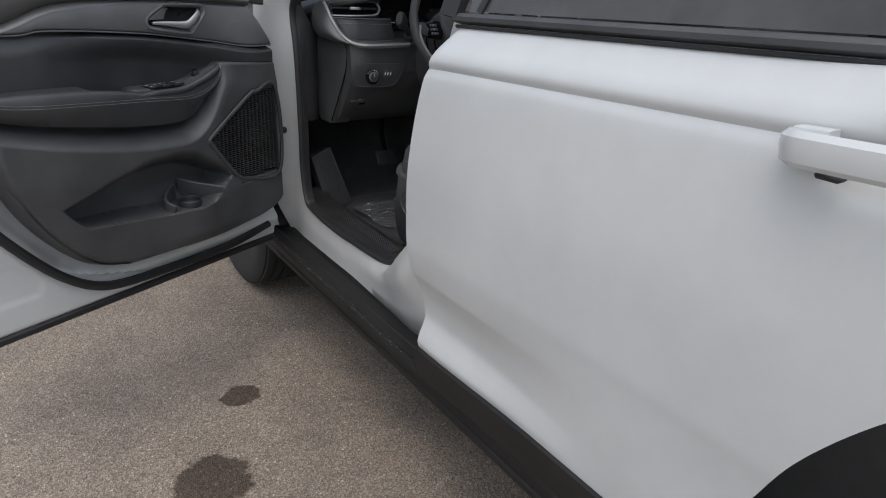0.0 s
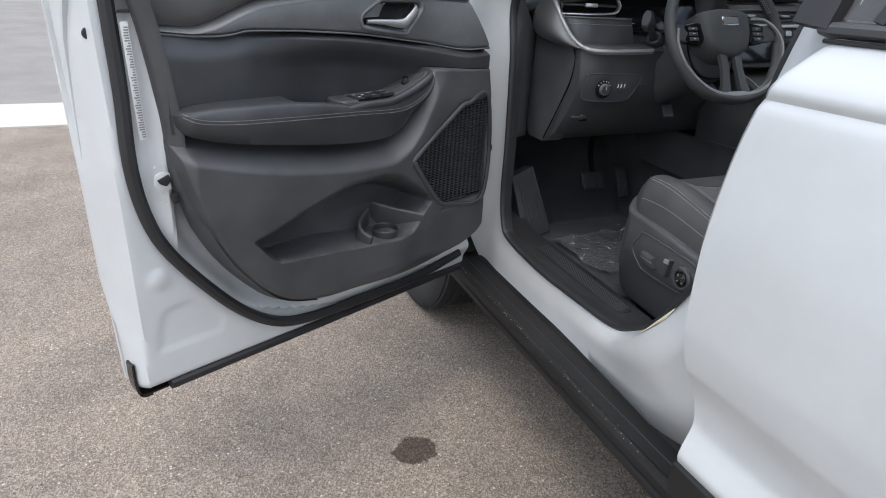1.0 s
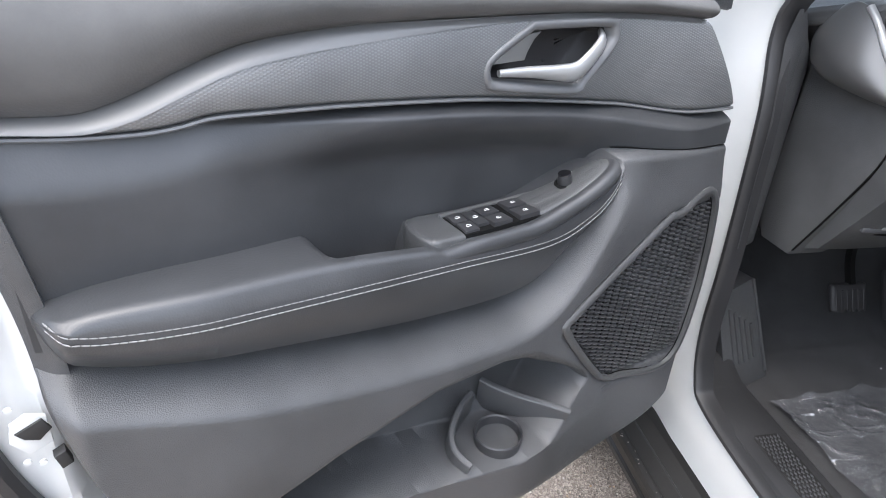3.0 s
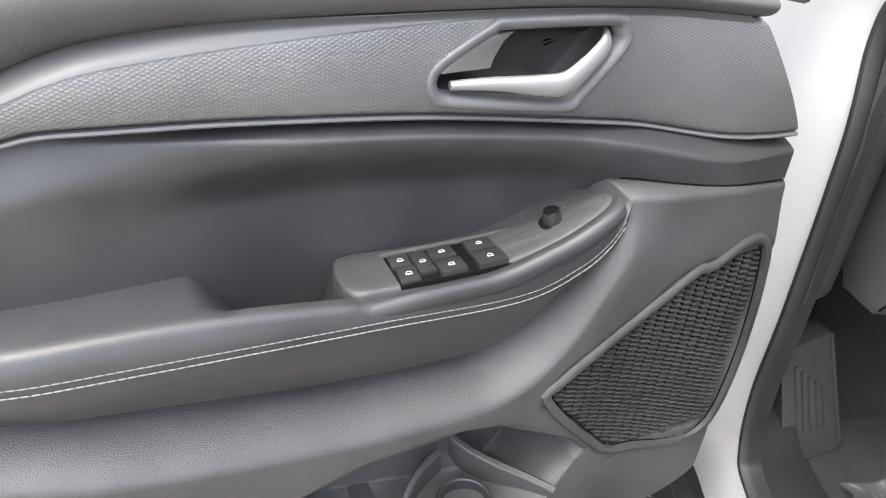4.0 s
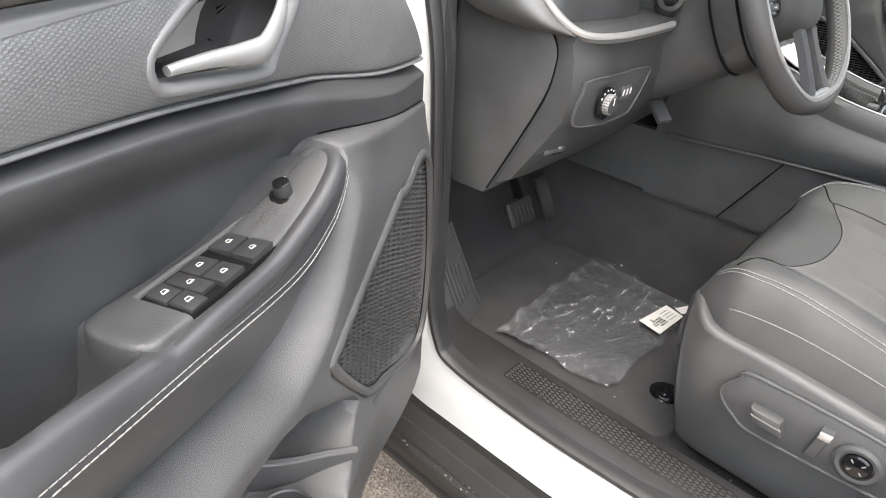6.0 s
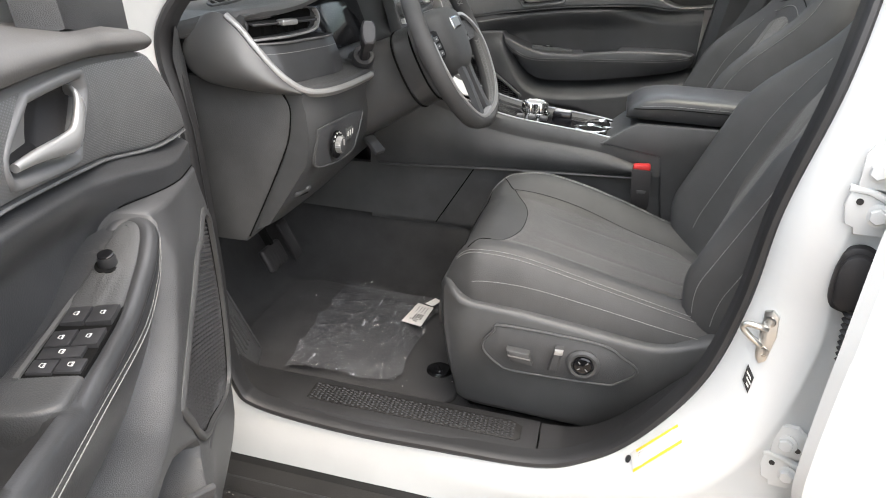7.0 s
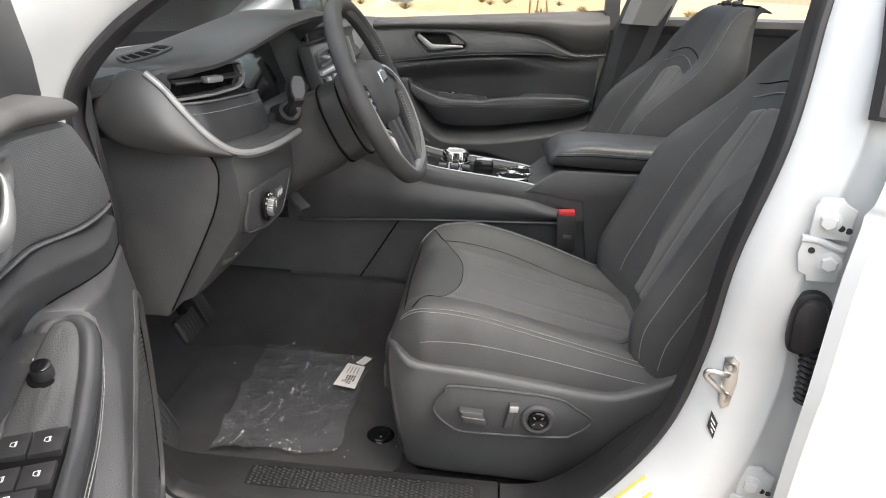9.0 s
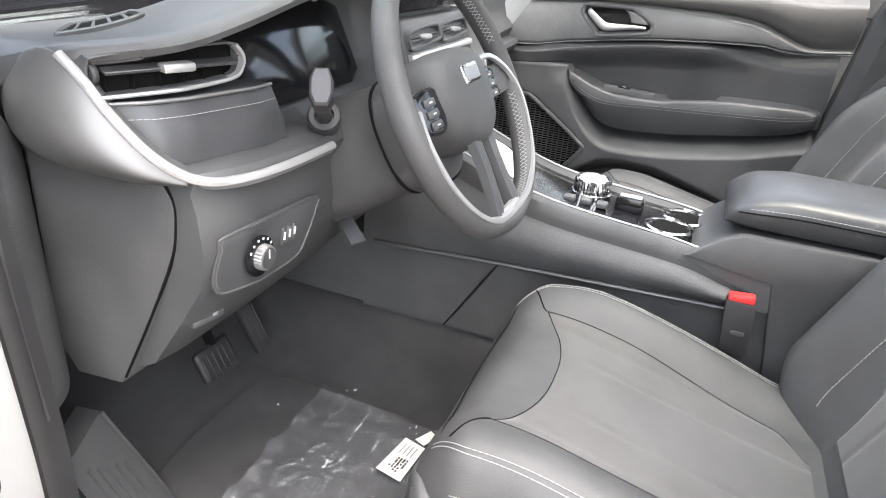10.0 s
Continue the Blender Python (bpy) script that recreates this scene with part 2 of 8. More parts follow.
def asphalt_material():
    m, n, l, b = shader("asphalt", (0.16, 0.145, 0.13), 0.85, spec=0.3)
    co = n.new("ShaderNodeTexCoord").outputs["Object"]
    v = n.new("ShaderNodeTexVoronoi")
    v.inputs["Scale"].default_value = 240.0
    l.new(co, v.inputs["Vector"])
    grit = noise_node(n, l, 320.0, 5.0, 0.75, co)
    big = noise_node(n, l, 2.2, 6.0, 0.65, co)
    stones = ramp(n, l, v.outputs["Color"], [(0.0, (0.14, 0.117, 0.098)), (0.5, (0.30, 0.256, 0.214)), (1.0, (0.55, 0.475, 0.40))])
    tone = ramp(n, l, big, [(0.3, (0.70, 0.70, 0.71)), (0.7, (1.15, 1.12, 1.08))])
    mu = n.new("ShaderNodeMix")
    mu.data_type, mu.blend_type = "RGBA", "MULTIPLY"
    mu.inputs[0].default_value = 1.0
    l.new(stones, mu.inputs[6])
    l.new(tone, mu.inputs[7])
    g2 = ramp(n, l, grit, [(0.35, (0.55, 0.55, 0.55)), (0.65, (1.40, 1.37, 1.33))])
    mu2 = n.new("ShaderNodeMix")
    mu2.data_type, mu2.blend_type = "RGBA", "MULTIPLY"
    mu2.inputs[0].default_value = 1.0
    l.new(mu.outputs[2], mu2.inputs[6])
    l.new(g2, mu2.inputs[7])
    # scattered pale and rusty chippings
    v2 = n.new("ShaderNodeTexVoronoi")
    v2.inputs["Scale"].default_value = 95.0
    l.new(co, v2.inputs["Vector"])
    sep = n.new("ShaderNodeSeparateColor")
    l.new(v2.outputs["Color"], sep.inputs[0])
    rare = n.new("ShaderNodeMath")
    rare.operation = "MULTIPLY"
    l.new(ramp(n, l, sep.outputs[0], [(0.84, (0, 0, 0)), (0.87, (1, 1, 1))]), rare.inputs[0])
    l.new(ramp(n, l, v2.outputs["Distance"], [(0.26, (1, 1, 1)), (0.38, (0, 0, 0))]), rare.inputs[1])
    chip = n.new("ShaderNodeMix")
    chip.data_type = "RGBA"
    l.new(rare.outputs[0], chip.inputs[0])
    l.new(mu2.outputs[2], chip.inputs[6])
    l.new(ramp(n, l, sep.outputs[1], [(0.2, (0.62, 0.56, 0.48)), (0.55, (0.42, 0.27, 0.15)), (0.85, (0.10, 0.09, 0.08))]), chip.inputs[7])
    mu2 = chip
    # two damp spots with ragged edges
    edge = noise_node(n, l, 16.0, 5.0, 0.6, co)
    wet = None
    for cx, cy, sx, sy in ((-0.285, -0.338, 0.078, 0.066), (-0.49, -0.70, 0.125, 0.125)):
        mp = n.new("ShaderNodeMapping")
        mp.vector_type = "TEXTURE"
        mp.inputs["Location"].default_value, mp.inputs["Scale"].default_value = (cx, cy, 0), (sx, sy, 1)
        l.new(co, mp.inputs["Vector"])
        ln = n.new("ShaderNodeVectorMath")
        ln.operation = "LENGTH"
        l.new(mp.outputs[0], ln.inputs[0])
        ad = n.new("ShaderNodeMath")
        ad.operation = "ADD"
        l.new(ln.outputs["Value"], ad.inputs[0])
        l.new(edge, ad.inputs[1])
        cut = n.new("ShaderNodeMapRange")
        cut.inputs["From Min"].default_value, cut.inputs["From Max"].default_value = 1.46, 1.34
        l.new(ad.outputs[0], cut.inputs["Value"])
        if wet is None:
            wet = cut.outputs[0]
        else:
            mxm = n.new("ShaderNodeMath")
            mxm.operation = "MAXIMUM"
            l.new(wet, mxm.inputs[0])
            l.new(cut.outputs[0], mxm.inputs[1])
            wet = mxm.outputs[0]
    dk = n.new("ShaderNodeMix")
    dk.data_type, dk.blend_type = "RGBA", "MULTIPLY"
    dk.inputs[7].default_value = (0.30, 0.28, 0.26, 1)
    l.new(wet, dk.inputs[0])
    l.new(mu2.outputs[2], dk.inputs[6])
    l.new(dk.outputs[2], b.inputs["Base Color"])
    p = bump(n, l, b, v.outputs["Distance"], 0.8, 0.004)
    bump(n, l, b, grit, 0.5, 0.003, p)
    return m


ASPHALT = asphalt_material()


def mottled(name, stops, scale, rough=0.9, relief=0.01, fine=40.0):
    m, n, l, b = shader(name, stops[0][1], rough, spec=0.25)
    co = n.new("ShaderNodeTexCoord").outputs["Object"]
    big, small = noise_node(n, l, scale, 8.0, 0.65, co), noise_node(n, l, fine, 6.0, 0.7, co)
    ad = n.new("ShaderNodeMath")
    ad.operation = "ADD"
    l.new(big, ad.inputs[0])
    l.new(small, ad.inputs[1])
    hf = n.new("ShaderNodeMath")
    hf.operation = "MULTIPLY"
    hf.inputs[1].default_value = 0.5
    l.new(ad.outputs[0], hf.inputs[0])
    l.new(ramp(n, l, hf.outputs[0], stops), b.inputs["Base Color"])
    bump(n, l, b, small, 0.6, relief)
    return m


CONCRETE = mottled("concrete", [(0.35, (0.50, 0.46, 0.40)), (0.65, (0.66, 0.62, 0.55))], 3.0, 0.85, 0.003, 120.0)
ROAD = mottled("worn_road", [(0.35, (0.22, 0.20, 0.185)), (0.65, (0.32, 0.30, 0.275))], 1.5, 0.9, 0.003, 160.0)
DIRT = mottled("dry_field", [(0.32, (0.30, 0.21, 0.11)), (0.5, (0.46, 0.34, 0.19)), (0.66, (0.58, 0.46, 0.28))], 0.22, 0.95, 0.05, 3.0)
TWIG = mottled("dry_shrub", [(0.35, (0.16, 0.11, 0.05)), (0.65, (0.34, 0.25, 0.12))], 4.0, 0.95, 0.01, 60.0)
CLAY = mottled("pale_clay_wall", [(0.35, (0.40, 0.30, 0.22)), (0.65, (0.52, 0.41, 0.31))], 0.6, 0.95, 0.01, 20.0)
REDWOOD = mottled("weathered_wood", [(0.35, (0.22, 0.10, 0.05)), (0.65, (0.36, 0.19, 0.10))], 3.0, 0.9, 0.004, 60.0)
TYRE = grained("tyre_rubber", (0.022, 0.022, 0.022), 0.72, 240, 0.0006, 0.3)


# ---- mesh helpers ----
def part(name, bm, mat, parent, label="", sharp=38.0, m=None, kind=""):
    """Links a bmesh as one mesh object under a thing or a part."""
    bmesh.ops.recalc_face_normals(bm, faces=bm.faces)
    me = bpy.data.meshes.new(name)
    bm.to_mesh(me)
    bm.free()
    me.materials.append(mat)
    me.polygons.foreach_set("use_smooth", [True] * len(me.polygons))
    me.set_sharp_from_angle(angle=radians(sharp))
    ob = new(name, me)
    if parent is not None:
        ob.parent = parent
    if m is not None:
        ob.matrix_basis = m
    return tagged(ob, label, kind=kind)


def shape(verts, faces):
    bm = bmesh.new()
    vs = [bm.verts.new(v) for v in verts]
    for f in faces:
        try:
            bm.faces.new([vs[i] for i in f])
        except ValueError:
            pass
    return bm


def spline(pts, n, closed=False):
    """Catmull-Rom curve through pts, resampled to n points at even steps of length."""
    p = np.array(pts, float)
    k = len(p)
    fine = []
    for i in range(k if closed else k - 1):
        a, b, c, d = (p[(i - 1) % k], p[i % k], p[(i + 1) % k], p[(i + 2) % k]) if closed else (p[max(i - 1, 0)], p[i], p[i + 1], p[min(i + 2, k - 1)])
        for t in np.linspace(0, 1, 24, endpoint=False):
            fine.append(0.5 * (2 * b + (c - a) * t + (2 * a - 5 * b + 4 * c - d) * t * t + (3 * b - a - 3 * c + d) * t ** 3))
    fine.append(p[0] if closed else p[-1])
    fine = np.array(fine)
    run = np.concatenate([[0], np.cumsum(np.linalg.norm(np.diff(fine, axis=0), axis=1))])
    want = np.linspace(0, run[-1], n + 1)[:-1] if closed else np.linspace(0, run[-1], n)
    return np.stack([np.interp(want, run, fine[:, c]) for c in range(p.shape[1])], 1)


def curve_fn(pts):
    """z as a smooth function of u through pts (u rising)."""
    q = spline(sorted(pts), 240)
    return lambda u: float(np.interp(u, q[:, 0], q[:, 1]))


def smooth(a, b, x):
    t = min(1.0, max(0.0, (x - a) / (b - a)))
    return t * t * (3 - 2 * t)


def grid(f, nu, nv, back=None):
    """A surface f(s, t); with back, a second skin moved by that vector closes it."""
    front = [Vector(f(i / nu, j / nv)) for i in range(nu + 1) for j in range(nv + 1)]
    at = lambda i, j: i * (nv + 1) + j
    faces = [(at(i, j), at(i + 1, j), at(i + 1, j + 1), at(i, j + 1)) for i in range(nu) for j in range(nv)]
    verts = front
    if back is not None:
        k = len(front)
        off = back if callable(back) else (lambda v: v + Vector(back))
        verts = front + [off(v) for v in front]
        faces += [tuple(k + x for x in reversed(q)) for q in faces]
        rim = [at(i, 0) for i in range(nu)] + [at(nu, j) for j in range(nv)] + [at(i, nv) for i in range(nu, 0, -1)] + [at(0, j) for j in range(nv, 0, -1)]
        faces += [(a, rim[(i + 1) % len(rim)], k + rim[(i + 1) % len(rim)], k + a) for i, a in enumerate(rim)]
    return shape(verts, faces)


def loft(rings, cap=True, closed=False):
    """Skins a list of rings with the same number of points."""
    m = len(rings[0])
    verts = [Vector(v) for r in rings for v in r]
    count = len(rings)
    faces = [(i % count * m + j, i % count * m + (j + 1) % m, (i + 1) % count * m + (j + 1) % m, (i + 1) % count * m + j)
             for i in range(count if closed else count - 1) for j in range(m)]
    if cap and not closed:
        faces += [tuple(range(m)), tuple((count - 1) * m + j for j in reversed(range(m)))]
    return shape(verts, faces)


def sweep(path, profile, normal, closed=False):
    """Moves a closed profile (a along the normal, b across) along a path. normal: one vector, or one for each point."""
    pts = [Vector(p) for p in path]
    rings = []
    for i, p in enumerate(pts):
        a, b = (pts[i - 1], pts[(i + 1) % len(pts)]) if closed else (pts[max(i - 1, 0)], pts[min(i + 1, len(pts) - 1)])
        t = (b - a).normalized()
        nn = Vector(normal[i] if isinstance(normal, list) else normal)
        nn = (nn - t * nn.dot(t)).normalized()
        side = t.cross(nn)
        rings.append([p + nn * x + side * y for x, y in profile])
    return loft(rings, True, closed)


def disc(r, k=10, squash=1.0):
    return [(r * squash * math.cos(2 * math.pi * i / k), r * math.sin(2 * math.pi * i / k)) for i in range(k)]


def rbox(sx, sy, sz, r=0.004, seg=2, m=None):
    """A box with rounded edges about its centre."""
    bm = bmesh.new()
    bmesh.ops.create_cube(bm, size=1.0)
    bmesh.ops.scale(bm, vec=(sx, sy, sz), verts=bm.verts)
    bmesh.ops.bevel(bm, geom=list(bm.edges), offset=r, segments=seg, profile=0.5, affect="EDGES")
    if m is not None:
        bmesh.ops.transform(bm, matrix=m, verts=bm.verts)
    return bm


def inset(poly, d):
    """A polygon (counter-clockwise) moved inwards by d."""
    out = []
    k = len(poly)
    for i in range(k):
        a, b, c = (np.array(poly[(i + o) % k], float) for o in (-1, 0, 1))
        e, f = b - a, c - b
        e, f = e / (np.linalg.norm(e) + 1e-9), f / (np.linalg.norm(f) + 1e-9)
        n1, n2 = np.array([-e[1], e[0]]), np.array([-f[1], f[0]])
        h = n1 + n2
        h = h / max(0.35, float(h @ n1)) * 1.0 if np.linalg.norm(h) > 1e-6 else n1
        out.append(tuple(b + h * d))
    return out


def ccw(poly):
    a = sum(poly[i][0] * poly[(i + 1) % len(poly)][1] - poly[(i + 1) % len(poly)][0] * poly[i][1] for i in range(len(poly)))
    return list(poly) if a > 0 else list(reversed(poly))


def plate(poly, lo, hi, bevel, to):
    """A flat piece with bevelled rim: poly in (a, b), thickness from lo to hi; to(a, b, h) gives the place."""
    poly = ccw([tuple(p) for p in poly])
    rings = [[to(a, b, lo) for a, b in poly], [to(a, b, hi - bevel) for a, b in poly],
             [to(a, b, hi - bevel * 0.3) for a, b in inset(poly, bevel * 0.3)], [to(a, b, hi) for a, b in inset(poly, bevel)]]
    return loft(rings)


def lathe(profile, k, m=None, axis="z"):
    """Turns (radius, height) round the axis."""
    rings = [[(r * math.cos(2 * math.pi * i / k), r * math.sin(2 * math.pi * i / k), h) for i in range(k)] for r, h in profile]
    bm = loft(rings)
    if m is not None:
        bmesh.ops.transform(bm, matrix=m, verts=bm.verts)
    return bm


def sdf(poly, x, y):
    """Signed distance to a polygon, negative inside."""
    best, inside = 1e9, False
    k = len(poly)
    for i in range(k):
        ax, ay = poly[i]
        bx, by = poly[(i + 1) % k]
        ex, ey, wx, wy = bx - ax, by - ay, x - ax, y - ay
        t = max(0.0, min(1.0, (wx * ex + wy * ey) / (ex * ex + ey * ey + 1e-12)))
        best = min(best, (wx - ex * t) ** 2 + (wy - ey * t) ** 2)
        if (ay > y) != (by > y) and x < (bx - ax) * (y - ay) / (by - ay) + ax:
            inside = not inside
    return -math.sqrt(best) if inside else math.sqrt(best)


def stitch_line(path, normal, r=0.00050, dash=0.0062, gap=0.0009):
    """A row of short thread stitches along a path."""
    q = np.array(path)
    length = float(np.sum(np.linalg.norm(np.diff(q, axis=0), axis=1)))
    k = max(2, int(length / (dash + gap)))
    fine = spline(path, k * 8 + 1)
    verts, faces = [], []
    for i in range(k):
        a, b = Vector(fine[i * 8]), Vector(fine[i * 8 + 7])
        t = (b - a).normalized()
        nn = Vector(normal[min(len(normal) - 1, int(i / k * len(normal)))] if isinstance(normal, list) else normal)
        nn = (nn - t * nn.dot(t)).normalized()
        s = t.cross(nn)
        base = len(verts)
        for p, w in ((a, 0.7), (a.lerp(b, 0.5), 1.0), (b, 0.7)):
            for x, y in ((-1, -1), (1, -1), (1, 1), (-1, 1)):
                verts.append(p + s * x * r * w + nn * y * r * w)
        for j in (0, 4):
            for c in range(4):
                d = (c + 1) % 4
                faces.append((base + j + c, base + j + d, base + j + 4 + d, base + j + 4 + c))
        faces += [(base + 3, base + 2, base + 1, base), (base + 8, base + 9, base + 10, base + 11)]
    return shape(verts, faces)


# ---- the car ----
car = tagged(new("car"), "white sport utility car with its driver's door wide open on asphalt", "car")
MID = 0.875  # the car's middle line


def lean(z):
    return 0.095 + max(0.0, z - 1.30) * 0.42


# door opening: seal line (y, z), a fold on the white jamb, and its outer rim (x, y, z)
JAMB = [
    ((-0.075, 0.600), (0.085, -0.020, 0.540), (0.085, 0.060, 0.420)),
    ((-0.120, 0.562), (0.088, -0.100, 0.500), (0.085, -0.060, 0.420)),
    ((-0.300, 0.547), (0.088, -0.300, 0.490), (0.085, -0.300, 0.420)),
    ((-0.474, 0.552), (0.088, -0.480, 0.490), (0.085, -0.500, 0.420)),
    ((-0.655, 0.562), (0.068, -0.668, 0.524), (0.082, -0.720, 0.420)),
    ((-0.745, 0.597), (0.040, -0.759, 0.577), (0.078, -0.880, 0.420)),
    ((-0.822, 0.667), (0.020, -0.841, 0.650), (0.066, -1.050, 0.490)),
    ((-0.898, 0.800), (0.026, -0.947, 0.776), (0.040, -1.095, 0.680)),
    ((-0.929, 0.938), (0.050, -0.998, 0.924), (0.030, -1.095, 0.900)),
    ((-0.942, 1.092), (0.050, -0.981, 1.090), (0.025, -1.095, 1.095)),
    ((-0.972, 1.258), (0.060, -1.017, 1.255), (0.025, -1.105, 1.260)),
    ((-0.995, 1.390), (0.088, -1.030, 1.390), (0.045, -1.115, 1.390)),
    ((-1.006, 1.466), (0.118, -1.035, 1.470), (0.085, -1.115, 1.470)),
    ((-0.980, 1.580), (0.205, -0.990, 1.620), (0.200, -1.080, 1.660)),
    ((-0.800, 1.650), (0.240, -0.800, 1.690), (0.300, -0.800, 1.730)),
    ((-0.550, 1.640), (0.230, -0.550, 1.680), (0.280, -0.500, 1.720)),
    ((-0.300, 1.520), (0.170, -0.270, 1.550), (0.200, -0.200, 1.600)),
    ((-0.146, 1.400), (0.100, -0.105, 1.420), (0.100, 0.000, 1.470)),
    ((-0.076, 1.340), (0.075, -0.035, 1.360), (0.050, 0.100, 1.400)),
    ((-0.028, 1.279), (0.070, 0.010, 1.290), (0.000, 0.120, 1.290)),
    ((-0.012, 1.220), (0.070, 0.020, 1.220), (0.000, 0.100, 1.200)),
    ((-0.035, 1.100), (0.078, 0.000, 1.100), (0.000, 0.070, 1.100)),
    ((-0.050, 0.850), (0.080, -0.005, 0.850), (0.000, 0.060, 0.850)),
    ((-0.052, 0.700), (0.080, -0.005, 0.680), (0.000, 0.060, 0.640)),
]
N_RING = 240


def ring_of(k):
    """Evenly paired points on the jamb: k 0 seal, 1 fold, 2 rim."""
    pts = [((lean(s[1]), *s) if k == 0 else (m if k == 1 else o)) for s, m, o in JAMB]
    out = []
    c = len(pts)
    p = np.array(pts, float)
    for i in range(N_RING):
        f = i / N_RING * c
        a = int(f)
        t = f - a
        q = [p[(a + o) % c] for o in (-1, 0, 1, 2)]
        out.append(0.5 * (2 * q[1] + (q[2] - q[0]) * t + (2 * q[0] - 5 * q[1] + 4 * q[2] - q[3]) * t * t + (3 * q[1] - q[0] - 3 * q[2] + q[3]) * t ** 3))
    return out


SEALRING, FOLDRING, RIMRING = ring_of(0), ring_of(1), ring_of(2)
rows = []
for i in range(N_RING):
    s, f, o = SEALRING[i], FOLDRING[i], RIMRING[i]
    deep = s + np.array([0.006, 0.0, 0.0])
    w = float(smooth(-0.72, -0.96, f[1]) * smooth(1.52, 1.40, f[2]))
    out, inn = np.array([-0.005, 0, 0]) * w, np.array([0.006, 0, 0]) * w
    k = np.array([0.45 + 0.35 * w * smooth(0.72, 0.90, f[2]), 0.45, 0.45])
    r1, r2 = s + (f - s) * k, s * 0.1 + f * 0.9
    r3, r4 = f * 0.76 + o * 0.24 + out, f * 0.40 + o * 0.60 + inn
    r3b, r3c = f * 0.70 + o * 0.30 + out * 0.6, f * 0.63 + o * 0.37 + inn * 0.8
    back = o + np.array([0.05, 0.0, 0.0])
    rows.append([Vector(v) for v in (deep, s, r1, r2, r3, r3b, r3c, r4, o, back)])
body = part("body", loft([[r[j] for r in rows] for j in range(10)], cap=False), WHITE, car, "white painted body side", 85)

# seal round the opening: a bulb on a flat carrier
normals = [Vector((-1, 0, 0))] * N_RING
seal_profile = [(0.000, -0.009), (0.009, -0.0085), (0.014, -0.005), (0.015, 0.001), (0.012, 0.006), (0.007, 0.008), (0.0055, 0.0095), (0.0065, 0.012), (0.0045, 0.0145), (-0.02, 0.0145), (-0.02, -0.009)]
inner = [Vector(s) + Vector((0.004, 0, 0)) for s in SEALRING]
part("door_seal", sweep([tuple(v) for v in inner], seal_profile, normals, closed=True), SEAL, car, "dark grey rubber door seal")


def along_y(profile, y0, y1, steps, bend=None):
    """A closed (x, z) profile run along y."""
    rings = []
    for i in range(steps + 1):
        y = y0 + (y1 - y0) * i / steps
        dx, dz = bend(y) if bend else (0, 0)
        rings.append([(x + dx, y, z + dz) for x, z in profile])
    return loft(rings)


# rocker: black cladding with a ledge, a raised lip and a lower skirt
rocker_p = [(0.110, 0.428), (0.086, 0.430), (0.078, 0.416), (0.040, 0.411), (0.012, 0.409), (0.004, 0.413), (-0.006, 0.411), (-0.011, 0.402),
            (-0.011, 0.386), (-0.003, 0.378), (-0.002, 0.368), (-0.007, 0.362), (-0.006, 0.348), (0.010, 0.330), (0.060, 0.270), (0.110, 0.260)]
rocker = part("rocker_cladding", along_y(rocker_p, 0.16, -1.93, 60), CLADDING, car, "scuffed black plastic sill cladding", 28)
part("sill_seam", along_y([(0.046, 0.4105), (0.043, 0.4135), (0.040, 0.4105), (0.043, 0.405)], 0.15, -1.9, 8), RUBBER, rocker)
rnd = random.Random(3)
grit_v, grit_f = [], []
for _ in range(80):
    y, x = rnd.uniform(-0.95, 0.08), rnd.choice((0.006, -0.001, 0.0)) + rnd.uniform(-0.006, 0.004)
    r = rnd.uniform(0.0005, 0.0016)
    c = len(grit_v)
    for dx, dy, dz in ((-1, -1.6, 0), (1, -1, 0), (0.8, 1.7, 0), (-1, 1, 0), (0, 0, 0.8)):
        grit_v.append((x + dx * r, y + dy * r, 0.4125 + dz * r))
    grit_f += [(c, c + 1, c + 4), (c + 1, c + 2, c + 4), (c + 2, c + 3, c + 4), (c + 3, c, c + 4)]
part("sill_grit", shape(grit_v, grit_f), ROAD, rocker, "pale dried mud crumbs", kind="stuff")

# lower body: closes the car under the floor
part("underbody", along_y([(0.06, 0.28), (1.69, 0.28), (1.69, 0.40), (0.06, 0.40)], 1.2, -2.9, 4), RUBBER, car)


def fender():
    """Front wing with a wheel arch, from the door gap to the nose."""
    arch_y, arch_r = 0.56, 0.45
    prof = [(0.44, 0.010), (0.60, -0.030), (0.80, -0.045), (1.00, -0.040), (1.12, -0.012), (1.18, 0.060), (1.20, 0.16)]

    def f(s, t):
        y = 0.075 + s * 1.55
        z = prof[0][0] + t * (prof[-1][0] - prof[0][0])
        low = 0.44
        d = arch_r ** 2 - (y - arch_y) ** 2
        if d > 0:
            low = max(low, 0.38 + math.sqrt(d))
        z = low + t * (1.20 - low)
        x = float(np.interp(z, [p[0] for p in prof], [p[1] for p in prof]))
        return (x + 0.10 * max(0, s - 0.7) ** 1.5, y, z)
    return grid(f, 60, 14, back=(0.03, 0, 0))


part("front_wing", fender(), WHITE, car)
part("front_wing", grid(lambda s, t: (2 * MID - (-0.03 + 0.19 * smooth(0.85, 1, t) + 0.02 * t), 0.0 + s * 1.62, 0.44 + t * 0.76), 20, 10, back=(-0.03, 0, 0)), WHITE, car)
part("bonnet", grid(lambda s, t: (0.14 + t * 1.47, 0.48 + s * 1.2, 1.215 - 0.10 * s * s - 0.05 * abs(2 * t - 1) ** 3), 20, 20, back=(0, 0, -0.04)), WHITE, car)
part("cowl", grid(lambda s, t: (0.12 + t * 1.51, 0.30 + s * 0.22, 1.17 + 0.01 * s), 4, 10, back=(0, 0, -0.03)), RUBBER, car)
